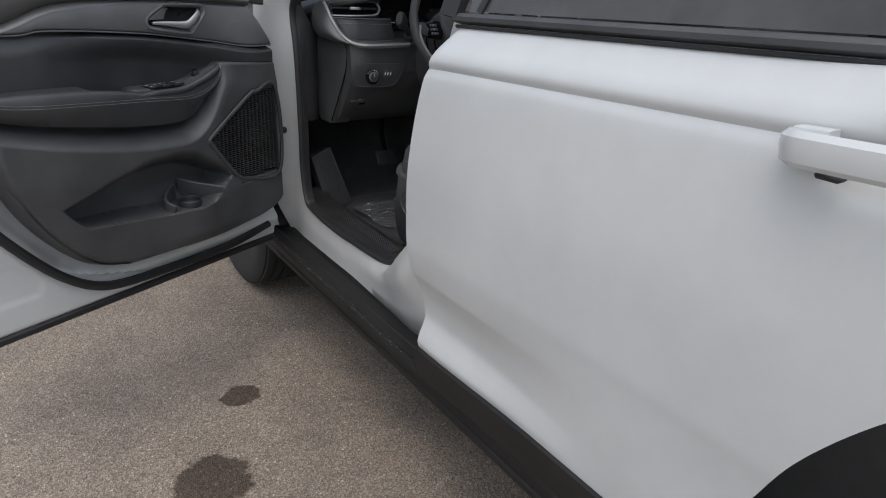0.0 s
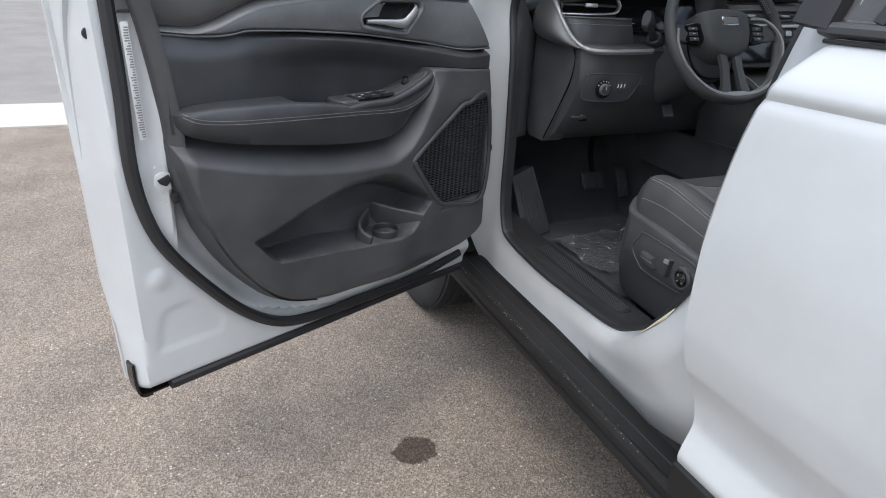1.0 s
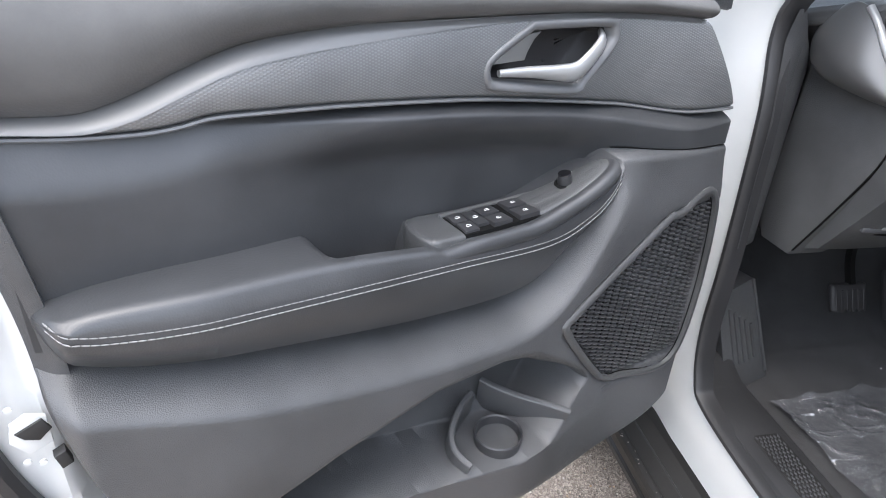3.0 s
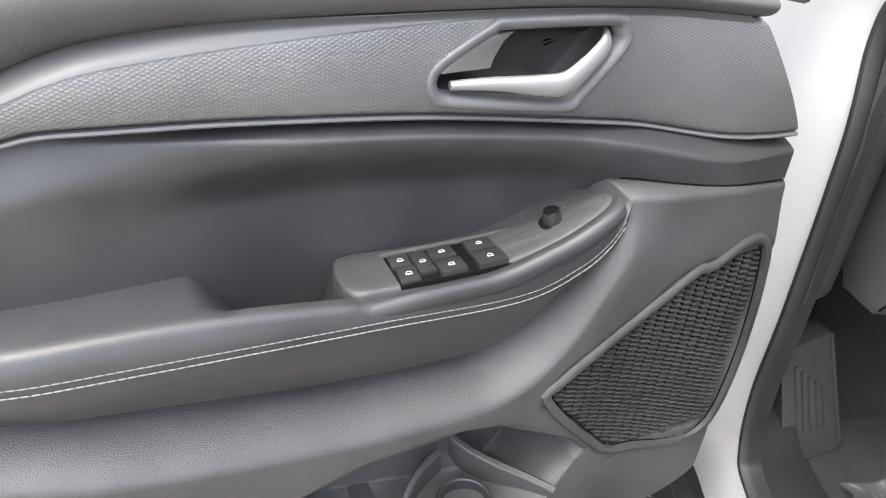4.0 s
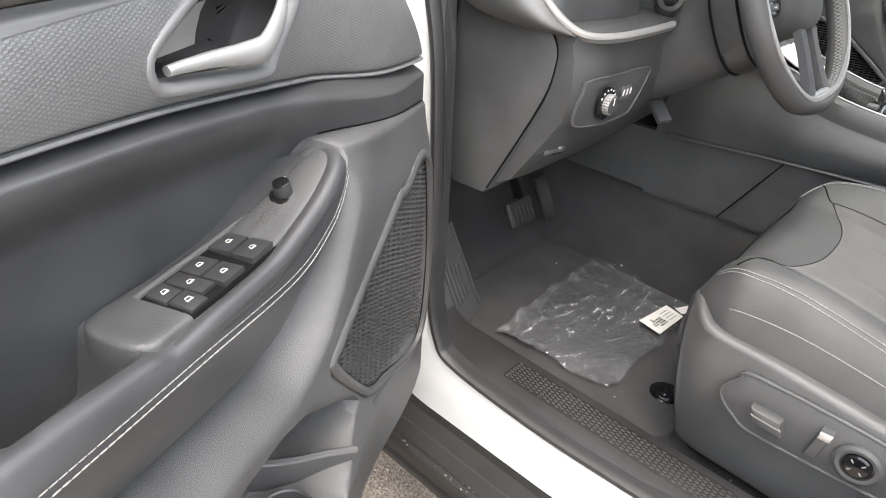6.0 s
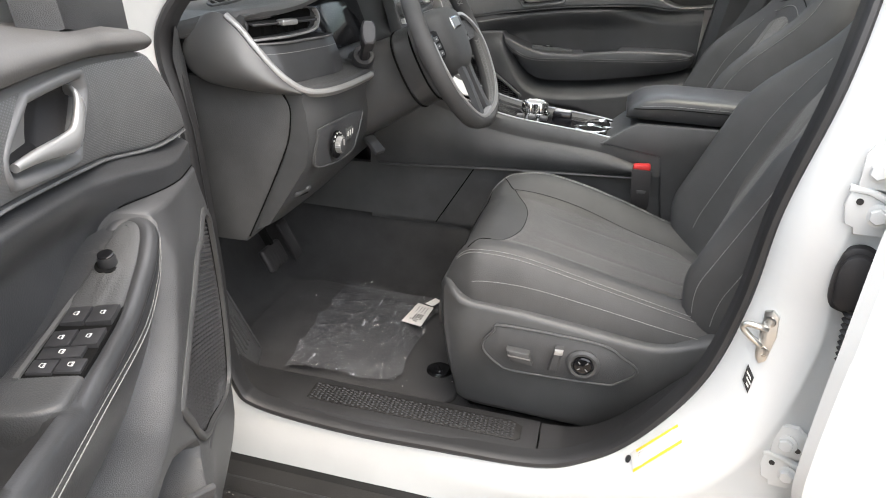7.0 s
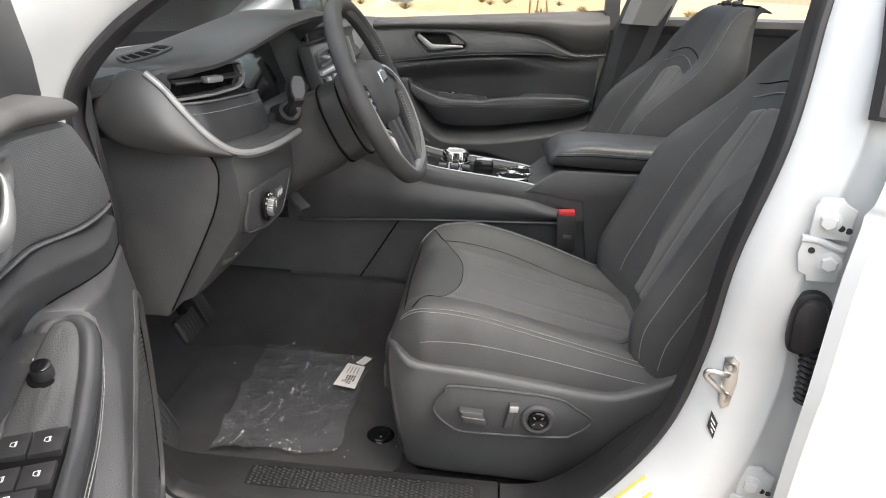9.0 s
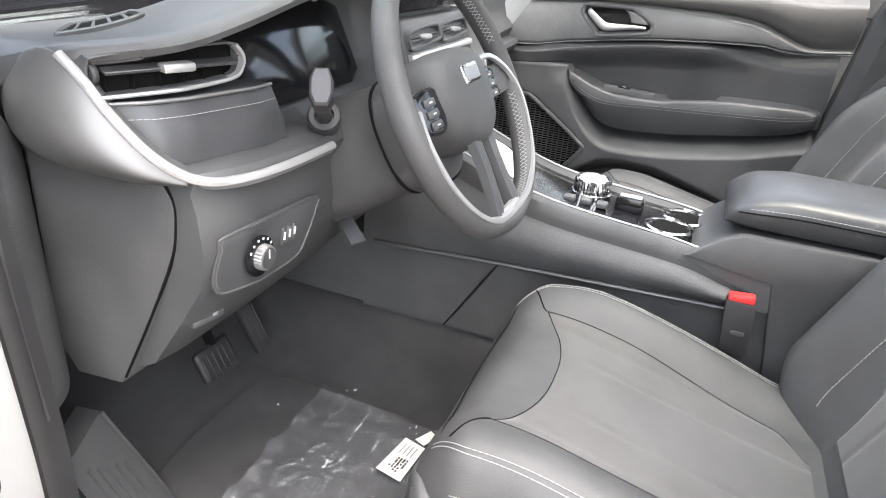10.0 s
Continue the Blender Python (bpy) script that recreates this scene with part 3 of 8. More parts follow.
part("front_end", grid(lambda s, t: (0.06 + t * 1.63, 1.66 + 0.08 * math.sin(math.pi * t), 0.35 + s * 0.78), 10, 16, back=(0, -0.05, 0)), WHITE, car)


def wheel(cx, cy, side, parent=None):
    """Road wheel: tread with grooves, side wall, rim and spokes. side: -1 left of the car."""
    r, w = 0.385, 0.26
    tread = [(0.255, -w / 2 + 0.015), (0.30, -w / 2), (0.35, -w / 2 + 0.004), (0.374, -w / 2 + 0.022)]
    for g in range(5):
        c = -w / 2 + 0.04 + g * (w - 0.08) / 4
        tread += [(r, c - 0.018), (r, c + 0.012), (r - 0.009, c + 0.015), (r - 0.009, c + 0.022)]
    tread += [(0.374, w / 2 - 0.022), (0.35, w / 2 - 0.004), (0.30, w / 2), (0.255, w / 2 - 0.015)]
    m = pose(cx, cy, r, 0, 90 * side, 0)
    tyre = part("tyre", lathe(tread, 64), TYRE, None, m=m)
    rim = part("rim", lathe([(0.0, 0.07), (0.05, 0.085), (0.06, 0.06), (0.23, 0.05), (0.245, 0.085), (0.258, 0.10), (0.258, -0.1), (0.0, -0.1)], 40), SATIN, None, "silver alloy rim")
    return tyre, rim


for cx, cy, side in ((0.135, 0.56, -1), (0.135, -2.42, -1), (2 * MID - 0.135, 0.56, 1), (2 * MID - 0.135, -2.42, 1)):
    ty, ri = wheel(cx, cy, side)
    wh = part("wheel", lathe([(0.06, -0.02), (0.15, -0.02), (0.15, 0.03), (0.06, 0.03)], 30), METAL, car, "black tyre on a silver alloy rim", m=ty.matrix_basis.copy())
    ty.matrix_basis = Matrix()
    ty.parent, ri.parent = wh, wh
for cy in (0.56, -2.42):
    for x0 in (0.02, 2 * MID - 0.28):
        part("wheel_housing", loft([[(x, cy + r * math.cos(a), 0.40 + r * math.sin(a)) for a in np.linspace(0.05, math.pi - 0.05, 24)] for x, r in ((x0, 0.46), (x0 + 0.26, 0.46), (x0 + 0.26, 0.02))], cap=False), RUBBER, car)


# ---- rear door, closed ----
RD = [(0.512, -0.033), (0.530, -0.037), (0.552, -0.030), (0.572, -0.021), (0.60, -0.013), (0.650, -0.019), (0.695, -0.034), (0.712, -0.041), (0.76, -0.050), (0.81, -0.055), (0.95, -0.058), (1.02, -0.054),
      (1.09, -0.046), (1.16, -0.036), (1.188, -0.030), (1.198, -0.023), (1.206, -0.026), (1.215, -0.028), (1.234, -0.020), (1.260, 0.000), (1.292, 0.024)]
rd_x = curve_fn(RD)
# without the hollow low down, which fades out towards the rear wheel
rd_flat = curve_fn([(0.512, -0.034)] + [(0.56, -0.038), (0.62, -0.041), (0.70, -0.045)] + RD[8:])
rd_front = curve_fn([(0.50, -1.055), (0.56, -1.053), (0.62, -1.047), (0.683, -1.034), (0.74, -1.020), (0.81, -1.014), (0.95, -1.013), (1.09, -1.019), (1.16, -1.027), (1.20, -1.036), (1.24, -1.052), (1.27, -1.072), (1.32, -1.11)])
rd_rear = curve_fn([(0.50, -1.86), (0.60, -1.885), (0.70, -1.928), (0.82, -1.98), (0.92, -2.05), (0.96, -2.10), (1.0, -2.20), (1.35, -2.2)])


def rear_skin(s, t):
    z0 = 0.512 + t * (1.292 - 0.512)
    y = rd_front(z0) + s * (rd_rear(z0) - rd_front(z0))
    rise = 0.040 * (-1.05 - y)
    z = z0 + rise * smooth(0.6, 1.15, z0) + 0.015 * smooth(0.8, 0.5, z0) * smooth(-1.1, -1.5, y)
    flat = rd_flat(z0)
    x = flat + (rd_x(z0) - flat) * (1 - smooth(-1.18, -1.72, y))
    flare = 0.012 * smooth(-1.75, -2.1, y) * smooth(0.5, 0.9, z0)
    cup = 0.016 * math.exp(-(((y + 1.97) / 0.085) ** 2 + ((z - 1.235) / 0.05) ** 2) * 1.6)
    edge = 0.012 * (1 - smooth(0.0, 0.012, s)) ** 2
    return (x - flare + cup + edge, y, z)


rear_door = part("rear_door", grid(rear_skin, 90, 110, back=lambda v: v + Vector((0.030, -0.045 + 0.075 * smooth(-1.3, -1.7, v.y), 0))), WHITE, car, "closed white rear door")
part("door_cladding", along_y([(-0.034, 0.512), (-0.042, 0.508), (-0.044, 0.470), (-0.036, 0.432), (0.01, 0.420), (0.01, 0.512)], -1.062, -1.90, 20, lambda y: (0, 0.015 * smooth(-1.1, -1.5, y))), CLADDING, rear_door, "black plastic strip")
# pull handle
hp = spline([(-0.056, -1.868, 1.227), (-0.078, -1.885, 1.229), (-0.086, -1.93, 1.232), (-0.086, -2.02, 1.236), (-0.078, -2.085, 1.240), (-0.056, -2.10, 1.241)], 26)
part("handle", sweep(hp, [(0.009, -0.014), (0.011, 0.0), (0.009, 0.014), (0.0, 0.021), (-0.008, 0.016), (-0.009, 0.0), (-0.008, -0.016), (0.0, -0.021)], (-1, 0, 0)), WHITE, rear_door, "white pull handle")
part("handle_base", plate([(-1.860, 1.208), (-1.900, 1.204), (-1.915, 1.215), (-1.912, 1.252), (-1.870, 1.250), (-1.860, 1.24)], 0.035, 0.060, 0.004, lambda a, b, h: (-h, a, b)), WHITE, rear_door)
part("lock_notch", rbox(0.02, 0.03, 0.008, 0.003, 1, pose(-0.058, -1.925, 1.203)), RUBBER, rear_door)
# belt moulding, glass and its frame


def belt_bend(y):
    return (0.0, 0.040 * (-1.05 - y))


part("belt_moulding", along_y([(0.014, 1.297), (0.010, 1.300), (0.010, 1.308), (0.016, 1.314), (0.030, 1.315), (0.040, 1.29)], -1.075, -2.2, 24, belt_bend), PANEL, rear_door, "satin black belt moulding")
part("belt_lip", along_y([(0.016, 1.285), (0.013, 1.289), (0.016, 1.292), (0.025, 1.29)], -1.085, -2.2, 16, belt_bend), RUBBER, rear_door)
rg = part("window_glass", grid(lambda s, t: (0.026 + t * 0.30 * 0.42, -1.10 - s * 1.1, 1.318 + 0.040 * (0.05 + s * 1.1) + t * 0.30), 6, 4, back=(0.005, 0, 0)), PRIVACY, rear_door, "dark tinted window pane")
rg.visible_shadow = False
part("window_frame", sweep([(0.020, -1.060, 1.305), (0.045, -1.066, 1.38), (0.10, -1.072, 1.50), (0.155, -1.09, 1.64), (0.165, -1.3, 1.67), (0.165, -2.2, 1.68)], [(0.012, -0.03), (0.015, 0.0), (0.012, 0.03), (-0.01, 0.03), (-0.01, -0.03)], [Vector((-1, 0, 0.3))] * 6), RUBBER, rear_door, "black window frame")
part("glass_divider", sweep([(0.022, -1.155, 1.32), (0.08, -1.19, 1.46), (0.14, -1.22, 1.62)], [(0.003, -0.009), (0.003, 0.009), (-0.003, 0.009), (-0.003, -0.009)], (-1, 0, 0.4)), RUBBER, rear_door)

# quarter panel behind it
part("quarter_panel", grid(lambda s, t: (-0.055 + 0.03 * smooth(0.8, 1, t), -2.205 - s * 0.75, (1.03 - 0.10 * smooth(0.55, 1.0, s)) + t * 0.33), 12, 8, back=(0.04, 0, 0)), WHITE, car)
part("tailgate", grid(lambda s, t: (0.05 + t * 1.65, -2.95, 0.4 + s * 0.95), 8, 8, back=(0, 0.05, 0)), WHITE, car)

# hinges, striker, wiring boot and labels on the pillar
def px_at(y, z):
    """Outer face of the pillar: x at (y, z), by the seal line and the fold at that height."""
    sy = float(np.interp(z, [0.695, 0.811, 0.938, 1.092, 1.258], [-0.816, -0.886, -0.929, -0.942, -0.972]))
    fy = float(np.interp(z, [0.652, 0.776, 0.924, 1.090, 1.255], [-0.860, -0.950, -0.998, -0.981, -1.017]))
    fx = float(np.interp(z, [0.652, 0.776, 0.924, 1.090, 1.255], [0.034, 0.038, 0.050, 0.050, 0.060]))
    half = sy + 0.45 * (fy - sy)
    return float(np.interp(-y, [-sy, -half, -fy, -fy + 0.022, -fy + 0.030, -fy + 0.037, 1.10], [0.095, fx + 0.009, fx - 0.001, fx - 0.010, fx - 0.008, fx - 0.002, 0.026]))


def on_pillar(y, z, h=0.0):
    """A place on the pillar face, h metres off it."""
    return Vector((px_at(y, z) - 0.92 * h, y + 0.39 * h, z))


def hinge(z):
    """Pressed hinge: two leaves, a folded ledge between them, hexagon bolts and holes."""
    def on_leaf(a, b, h):
        y = -1.023 + (a + 1.011) * 1.25
        return Vector((0.036 - 0.18 * (y + 1.023) * -1 - 0.92 * h, y + 0.39 * h, b))

    up = [(-0.9974, z + 0.004), (-0.9958, z + 0.046), (-1.0006, z + 0.056), (-1.0182, z + 0.058), (-1.0246, z + 0.050), (-1.0340, z + 0.044), (-1.0340, z + 0.004)]
    lo = [(-0.9926, z - 0.002), (-0.9910, z - 0.020), (-0.9958, z - 0.044), (-1.0038, z - 0.048), (-1.0054, z - 0.056), (-1.0340, z - 0.054), (-1.0340, z - 0.006)]
    hg = part("hinge", plate(up, -0.002, 0.006, 0.002, on_leaf), WHITE, car, "white painted door hinge")
    part("lower_leaf", plate(lo, -0.002, 0.005, 0.002, on_leaf), WHITE, hg)
    part("hinge_ledge", plate([(-0.9910, z + 0.006), (-1.0102, z + 0.005), (-1.0262, z - 0.003), (-1.0340, z - 0.004), (-1.0340, z - 0.012), (-1.0246, z - 0.011), (-1.0086, z - 0.003), (-0.9910, z - 0.002)], 0.0, 0.009, 0.003, on_leaf), WHITE, hg)
    for dy, dz in ((-1.011, 0.028), (-1.022, -0.027)):
        c = on_leaf(dy, z + dz, 0.005)
        m = Matrix.Translation(c) @ pose(0, 0, 0, 0, 0, -23) @ pose(0, 0, 0, 0, -90, 0)
        bolt = part("bolt", lathe([(0.0150, 0.0), (0.0150, 0.0025), (0.011, 0.0035), (0.0, 0.0035)], 24, m), WHITE, hg)
        part("bolt_head", lathe([(0.0105, 0.003), (0.0105, 0.0095), (0.0088, 0.0110), (0.0, 0.0112)], 6, m), WHITE, bolt)
    for dy, dz in ((-1.024, 0.020), (-1.031, 0.018), (-1.003, -0.013)):
        part("pin_hole", lathe([(0.0042, 0.0), (0.0042, 0.0012), (0.0, 0.0012)], 12, Matrix.Translation(on_leaf(dy, z + dz, 0.0055)) @ pose(0, 0, 0, 0, 0, -23) @ pose(0, 0, 0, 0, -90, 0)), INK, hg)


hinge(1.148)
hinge(0.730)
bm = plate([(0.031 * math.cos(a), 0.056 * math.copysign(abs(math.sin(a)) ** 0.7, math.sin(a))) for a in np.linspace(0, 2 * math.pi, 28, endpoint=False)], 0.0, 0.014, 0.006, lambda a, b, h: on_pillar(-1.037 + a * 0.85, 1.030 + b * 0.85, h + 0.004))
boot = part("wiring_boot", bm, RUBBER, car, "black ribbed rubber wiring boot")
part("boot_step", plate([(0.024 * math.cos(a), 0.046 * math.copysign(abs(math.sin(a)) ** 0.7, math.sin(a))) for a in np.linspace(0, 2 * math.pi, 28, endpoint=False)], 0.012, 0.026, 0.006, lambda a, b, h: on_pillar(-1.039 + a * 0.85, 1.030 + b * 0.85, h + 0.004)), RUBBER, boot)
ribs = []
for i in range(26):
    f = i / 25
    r = (0.016 - 0.005 * min(1, f * 2)) + (0.0030 if i % 2 else -0.001)
    ribs.append([Vector(on_pillar(-1.048 - 0.012 * f, 1.020 - 0.110 * f, 0.010 + 0.004 * math.sin(f * 3))) + Vector((r * 0.8 * math.cos(a), r * math.sin(a), 0.2 * r * math.sin(a))) for a in np.linspace(0, 2 * math.pi, 14, endpoint=False)])
part("boot_sleeve", loft(ribs), RUBBER, boot)
st = part("striker", plate([(-0.970, 0.948), (-0.961, 0.957), (-0.953, 0.950), (-0.952, 0.885), (-0.959, 0.875), (-0.967, 0.881), (-0.973, 0.917)], -0.003, 0.004, 0.001, on_pillar), METAL, car, "zinc-plated latch striker")
loop = [on_pillar(-0.960, 0.928, 0.004) + Vector(d) for d in ((0, 0, 0), (-0.003, 0.012, 0.003), (0.000, 0.026, 0.004), (0.001, 0.031, -0.002), (0.000, 0.025, -0.010), (-0.002, 0.010, -0.022), (0, 0, -0.028))]
part("striker_loop", sweep(spline(loop, 26), disc(0.0045, 10), (-1, 0.3, 0)), METAL, st)
for dz in (0.940, 0.894):
    part("rivet", lathe([(0.0085, 0.0), (0.0080, 0.0016), (0.0045, 0.0022), (0.0040, 0.0010)], 18, Matrix.Translation(on_pillar(-0.961, dz, 0.0035)) @ pose(0, 0, 0, 0, 0, -40) @ pose(0, 0, 0, 0, -90, 0)), METAL, st)
# a dark sticker below it, then the tyre and load label
lab = part("pillar_sticker", plate([(-0.9465, 0.868), (-0.9575, 0.850), (-0.9545, 0.824), (-0.9440, 0.843)], 0.0, 0.0012, 0.0003, on_pillar), INK, car, "small black sticker with unreadable white print")
for k, w in ((0, 0.007), (1, 0.007), (2, 0.004)):
    a0, b0 = -0.9475 - 0.0010 * k, 0.8585 - 0.0085 * k
    part("print_bar", plate([(a0, b0), (a0 - w, b0 - w * 1.4), (a0 - w, b0 - w * 1.4 - 0.003), (a0, b0 - 0.003)], 0.0012, 0.0018, 0.0001, on_pillar), MARK, lab)


def sill_label(a, b, h):
    """a along the strip, b across it, on the sloping lower jamb."""
    lo, hi = Vector((0.0697, -0.8185, 0.6494)), Vector((0.0676, -0.8779, 0.7262))
    p = lo.lerp(hi, a * 10 + 0.5).lerp(Vector((0.0358, -0.8239, 0.6389)).lerp(Vector((0.0412, -0.8857, 0.7131)), a * 10 + 0.5), b / 0.05)
    return p + Vector((-0.40, 0.71, 0.58)) * (h + 0.0019)


yl = part("load_label", plate([(-0.050, 0.0), (0.050, 0.0), (0.050, 0.050), (-0.050, 0.050)], 0, 0.001, 0.0002, sill_label), PAPER, car, "white and yellow load label with unreadable print")
for b0 in (0.0008, 0.0425):
    part("yellow_band", plate([(-0.050 + 0.012 * (b0 < 0.01), b0), (0.050, b0), (0.050, b0 + 0.0068), (-0.050 + 0.012 * (b0 < 0.01), b0 + 0.0068)], 0.001, 0.0016, 0.0002, sill_label), YELLOW, yl)
for i in range(5):
    part("print_bar", plate([(-0.036, 0.0125 + i * 0.0056), (0.044 - 0.012 * (i % 2), 0.0125 + i * 0.0056), (0.044 - 0.012 * (i % 2), 0.0133 + i * 0.0056), (-0.036, 0.0133 + i * 0.0056)], 0.001, 0.0014, 0.0001, sill_label), GREYINK, yl)

part("drain_plug", plate([(-0.058 + 0.0058 * math.cos(a), 0.010 + 0.009 * math.sin(a)) for a in np.linspace(0, 2 * math.pi, 20, endpoint=False)], 0, 0.0012, 0.0004, sill_label), INK, car, "small black body plug")

# roof, far side and glass: they close the cabin
def roof_piece(name, x0, x1, y0, y1, low, thick, mat, label=""):
    """A stretch of the gently domed roof between two x and two y."""
    def f(s, t):
        x, y = x0 + t * (x1 - x0), y0 + s * (y1 - y0)
        q, r = (x - 0.25) / (2 * MID - 0.50), (-0.42 - y) / 2.3
        return (x, y, 1.735 - low + 0.03 * math.sin(math.pi * min(1, max(0, q))) - 0.05 * r * r)
    return part(name, grid(f, 10, 8, back=(0, 0, thick)), mat, car, label)


# roof and its lining leave two long panes open between front, middle and rear bars: unseen, added to brighten the cabin
for y0, y1 in ((-0.42, -0.56), (-1.22, -1.34), (-2.02, -2.72)):
    roof_piece("roof", 0.385, 2 * MID - 0.385, y0, y1, 0.0, 0.03, WHITE)
    roof_piece("headliner", 0.385, 2 * MID - 0.385, y0, y1, 0.035, 0.01, HEADLINER, "pale grey roof lining")
for x0, x1 in ((0.25, 0.384), (2 * MID - 0.384, 2 * MID - 0.25)):
    roof_piece("roof", x0, x1, -0.42, -2.72, 0.0, 0.03, WHITE)
    roof_piece("headliner", x0, x1, -0.42, -2.72, 0.035, 0.01, HEADLINER, "pale grey roof lining")
for y0, y1 in ((-0.565, -1.215), (-1.345, -2.015)):
    roof_piece("added_roof_pane", 0.39, 2 * MID - 0.39, y0, y1, -0.006, 0.006, CLEAR, "unseen clear glass roof pane added to light the cabin").visible_shadow = False
part("windscreen", grid(lambda s, t: (0.15 + 0.10 * s + t * (2 * MID - 0.30 - 0.20 * s), 0.40 - s * 0.82, 1.20 + s * 0.52 + 0.02 * math.sin(math.pi * t)), 12, 12, back=(0, 0, 0.006)), CLEAR, car, "clear windscreen").visible_shadow = False
part("windscreen_pillar", sweep([(2 * MID - 0.06, 0.35, 1.2), (2 * MID - 0.12, 0.0, 1.46), (2 * MID - 0.24, -0.40, 1.70)], disc(0.045, 10), (1, 0, 0)), WHITE, car)
part("windscreen_pillar", sweep([(0.05, 0.36, 1.2), (0.10, 0.02, 1.46), (0.20, -0.24, 1.62), (0.27, -0.45, 1.73)], disc(0.055, 10), (1, 0, 0)), WHITE, car)
part("rear_window", grid(lambda s, t: (0.2 + t * 1.35, -2.93 + s * 0.22, 1.32 + s * 0.36), 3, 3, back=(0, 0.006, 0)), PRIVACY, car).visible_shadow = False


# ---- front doors: u runs back from the hinge, n inwards, z up ----
trim_low = curve_fn([(0.02, 1.138), (0.067, 1.146), (0.16, 1.145), (0.27, 1.163), (0.40, 1.183), (0.50, 1.196), (0.63, 1.207), (0.70, 1.211), (0.77, 1.213), (0.80, 1.208), (0.83, 1.205), (0.88, 1.206), (0.92, 1.210), (0.975, 1.216)])
trim_top = curve_fn([(0.02, 1.245), (0.10, 1.259), (0.20, 1.268), (0.36, 1.277), (0.52, 1.280), (0.65, 1.280), (0.72, 1.275), (0.755, 1.268), (0.79, 1.255), (0.826, 1.239), (0.85, 1.230), (0.875, 1.224), (0.91, 1.225), (0.975, 1.232)])
low_top = curve_fn([(0.055, 1.092), (0.16, 1.098), (0.262, 1.105), (0.285, 1.098), (0.305, 1.065), (0.335, 1.015), (0.37, 0.975), (0.41, 0.952), (0.455, 0.945), (0.57, 0.951), (0.71, 0.973), (0.83, 1.000), (0.92, 1.024), (0.962, 1.035)])
low_bot = curve_fn([(0.055, 0.660), (0.075, 0.612), (0.12, 0.584), (0.20, 0.564), (0.37, 0.552), (0.55, 0.556), (0.65, 0.562), (0.75, 0.598), (0.84, 0.688), (0.90, 0.788), (0.935, 0.885), (0.952, 0.965), (0.962, 1.030)])
POCKET = [(0.833, 0.784), (0.785, 0.728), (0.765, 0.715), (0.66, 0.703), (0.555, 0.693), (0.43, 0.690), (0.385, 0.697), (0.335, 0.722), (0.282, 0.752), (0.300, 0.782), (0.345, 0.822), (0.405, 0.864), (0.46, 0.876), (0.57, 0.872), (0.70, 0.836)]
SPEAKER = [(0.356, 0.872), (0.342, 0.904), (0.200, 1.003), (0.170, 1.010), (0.084, 1.012), (0.080, 0.735), (0.218, 0.733), (0.245, 0.742), (0.262, 0.754)]


def top_n(u, z):
    """Inner face of the trim band and the pad above it."""
    return 0.052 + 0.050 * (1 - smooth(0.06, 0.27, u)) - 0.022 * smooth(0.72, 0.95, u)


def low_base(u, z):
    """Inner face of the lower panel without its pocket and speaker seat."""
    d = low_top(u) - z
    ridge = 0.045 + 0.079 * smooth(0.0, 0.060, d)
    flat = 0.120 - 0.013 * (1 - smooth(0.0, 0.09, d)) + 0.006 * math.sin(u * 5) + 0.012 * smooth(1.0, 0.72, z) * (1 - smooth(0.08, 0.25, u))
    n = ridge + (flat - ridge) * (1 - smooth(0.22, 0.42, u))
    if u < 0.30:
        n -= 0.005 * (1 - smooth(0.0, 0.005, d))
    n = n - 0.030 * smooth(0.93, 0.962, u) - 0.012 * smooth(0.12, 0.4, d) - 0.02 * smooth(0.78, 0.95, u)
    n = n + 0.032 * math.exp(-((u - 0.40) / 0.13) ** 2) * smooth(0.76, 0.69, z) * smooth(0.54, 0.62, z)
    edge = z - low_bot(u)
    return n - 0.040 * (1 - smooth(0.0, 0.030, edge)) ** 1.6


def low_n(u, z):
    """Inner face of the lower panel."""
    n = low_base(u, z)
    q = -sdf(POCKET, u, z)
    if q > 0:
        wide = 0.010 + 0.075 * smooth(0.74, 0.85, z)
        n = n - (0.108 - 0.03 * smooth(0.6, 0.82, u)) * smooth(0.0, wide, q) + 0.006 * smooth(0.0, 0.004, q) * (1 - smooth(0.004, 0.010, q)) * smooth(0.76, 0.73, z)
    s = sdf(SPEAKER, u, z)
    n = n - 0.004 * smooth(0.012, 0.006, s) - 0.024 * smooth(0.003, -0.002, s)
    gap = abs(z - (0.722 - 0.02 * (u - 0.1))) if u < 0.262 else 1
    if gap < 0.004 and u < 0.25:
        n -= 0.0035 * (1 - gap / 0.004)
    return n


def mid_n(u, z):
    """Soft insert between trim and armrest: a soft roll below the trim that sinks into a hollow, flush with the lower panel near the hinge."""
    d = trim_low(u) - z
    roll = 0.022 + 0.040 * smooth(-0.002, 0.016, d) - 0.036 * smooth(0.018, 0.080, d)
    rear = 0.030 + 0.018 * smooth(-0.004, 0.050, d) + 0.002 * smooth(0.02, 0.14, d)
    n = roll + (rear - roll) * smooth(0.56, 0.80, u)
    front = 0.072 + 0.034 * smooth(-0.002, 0.020, d)
    return n + (front - n) * (1 - smooth(0.13, 0.36, u))


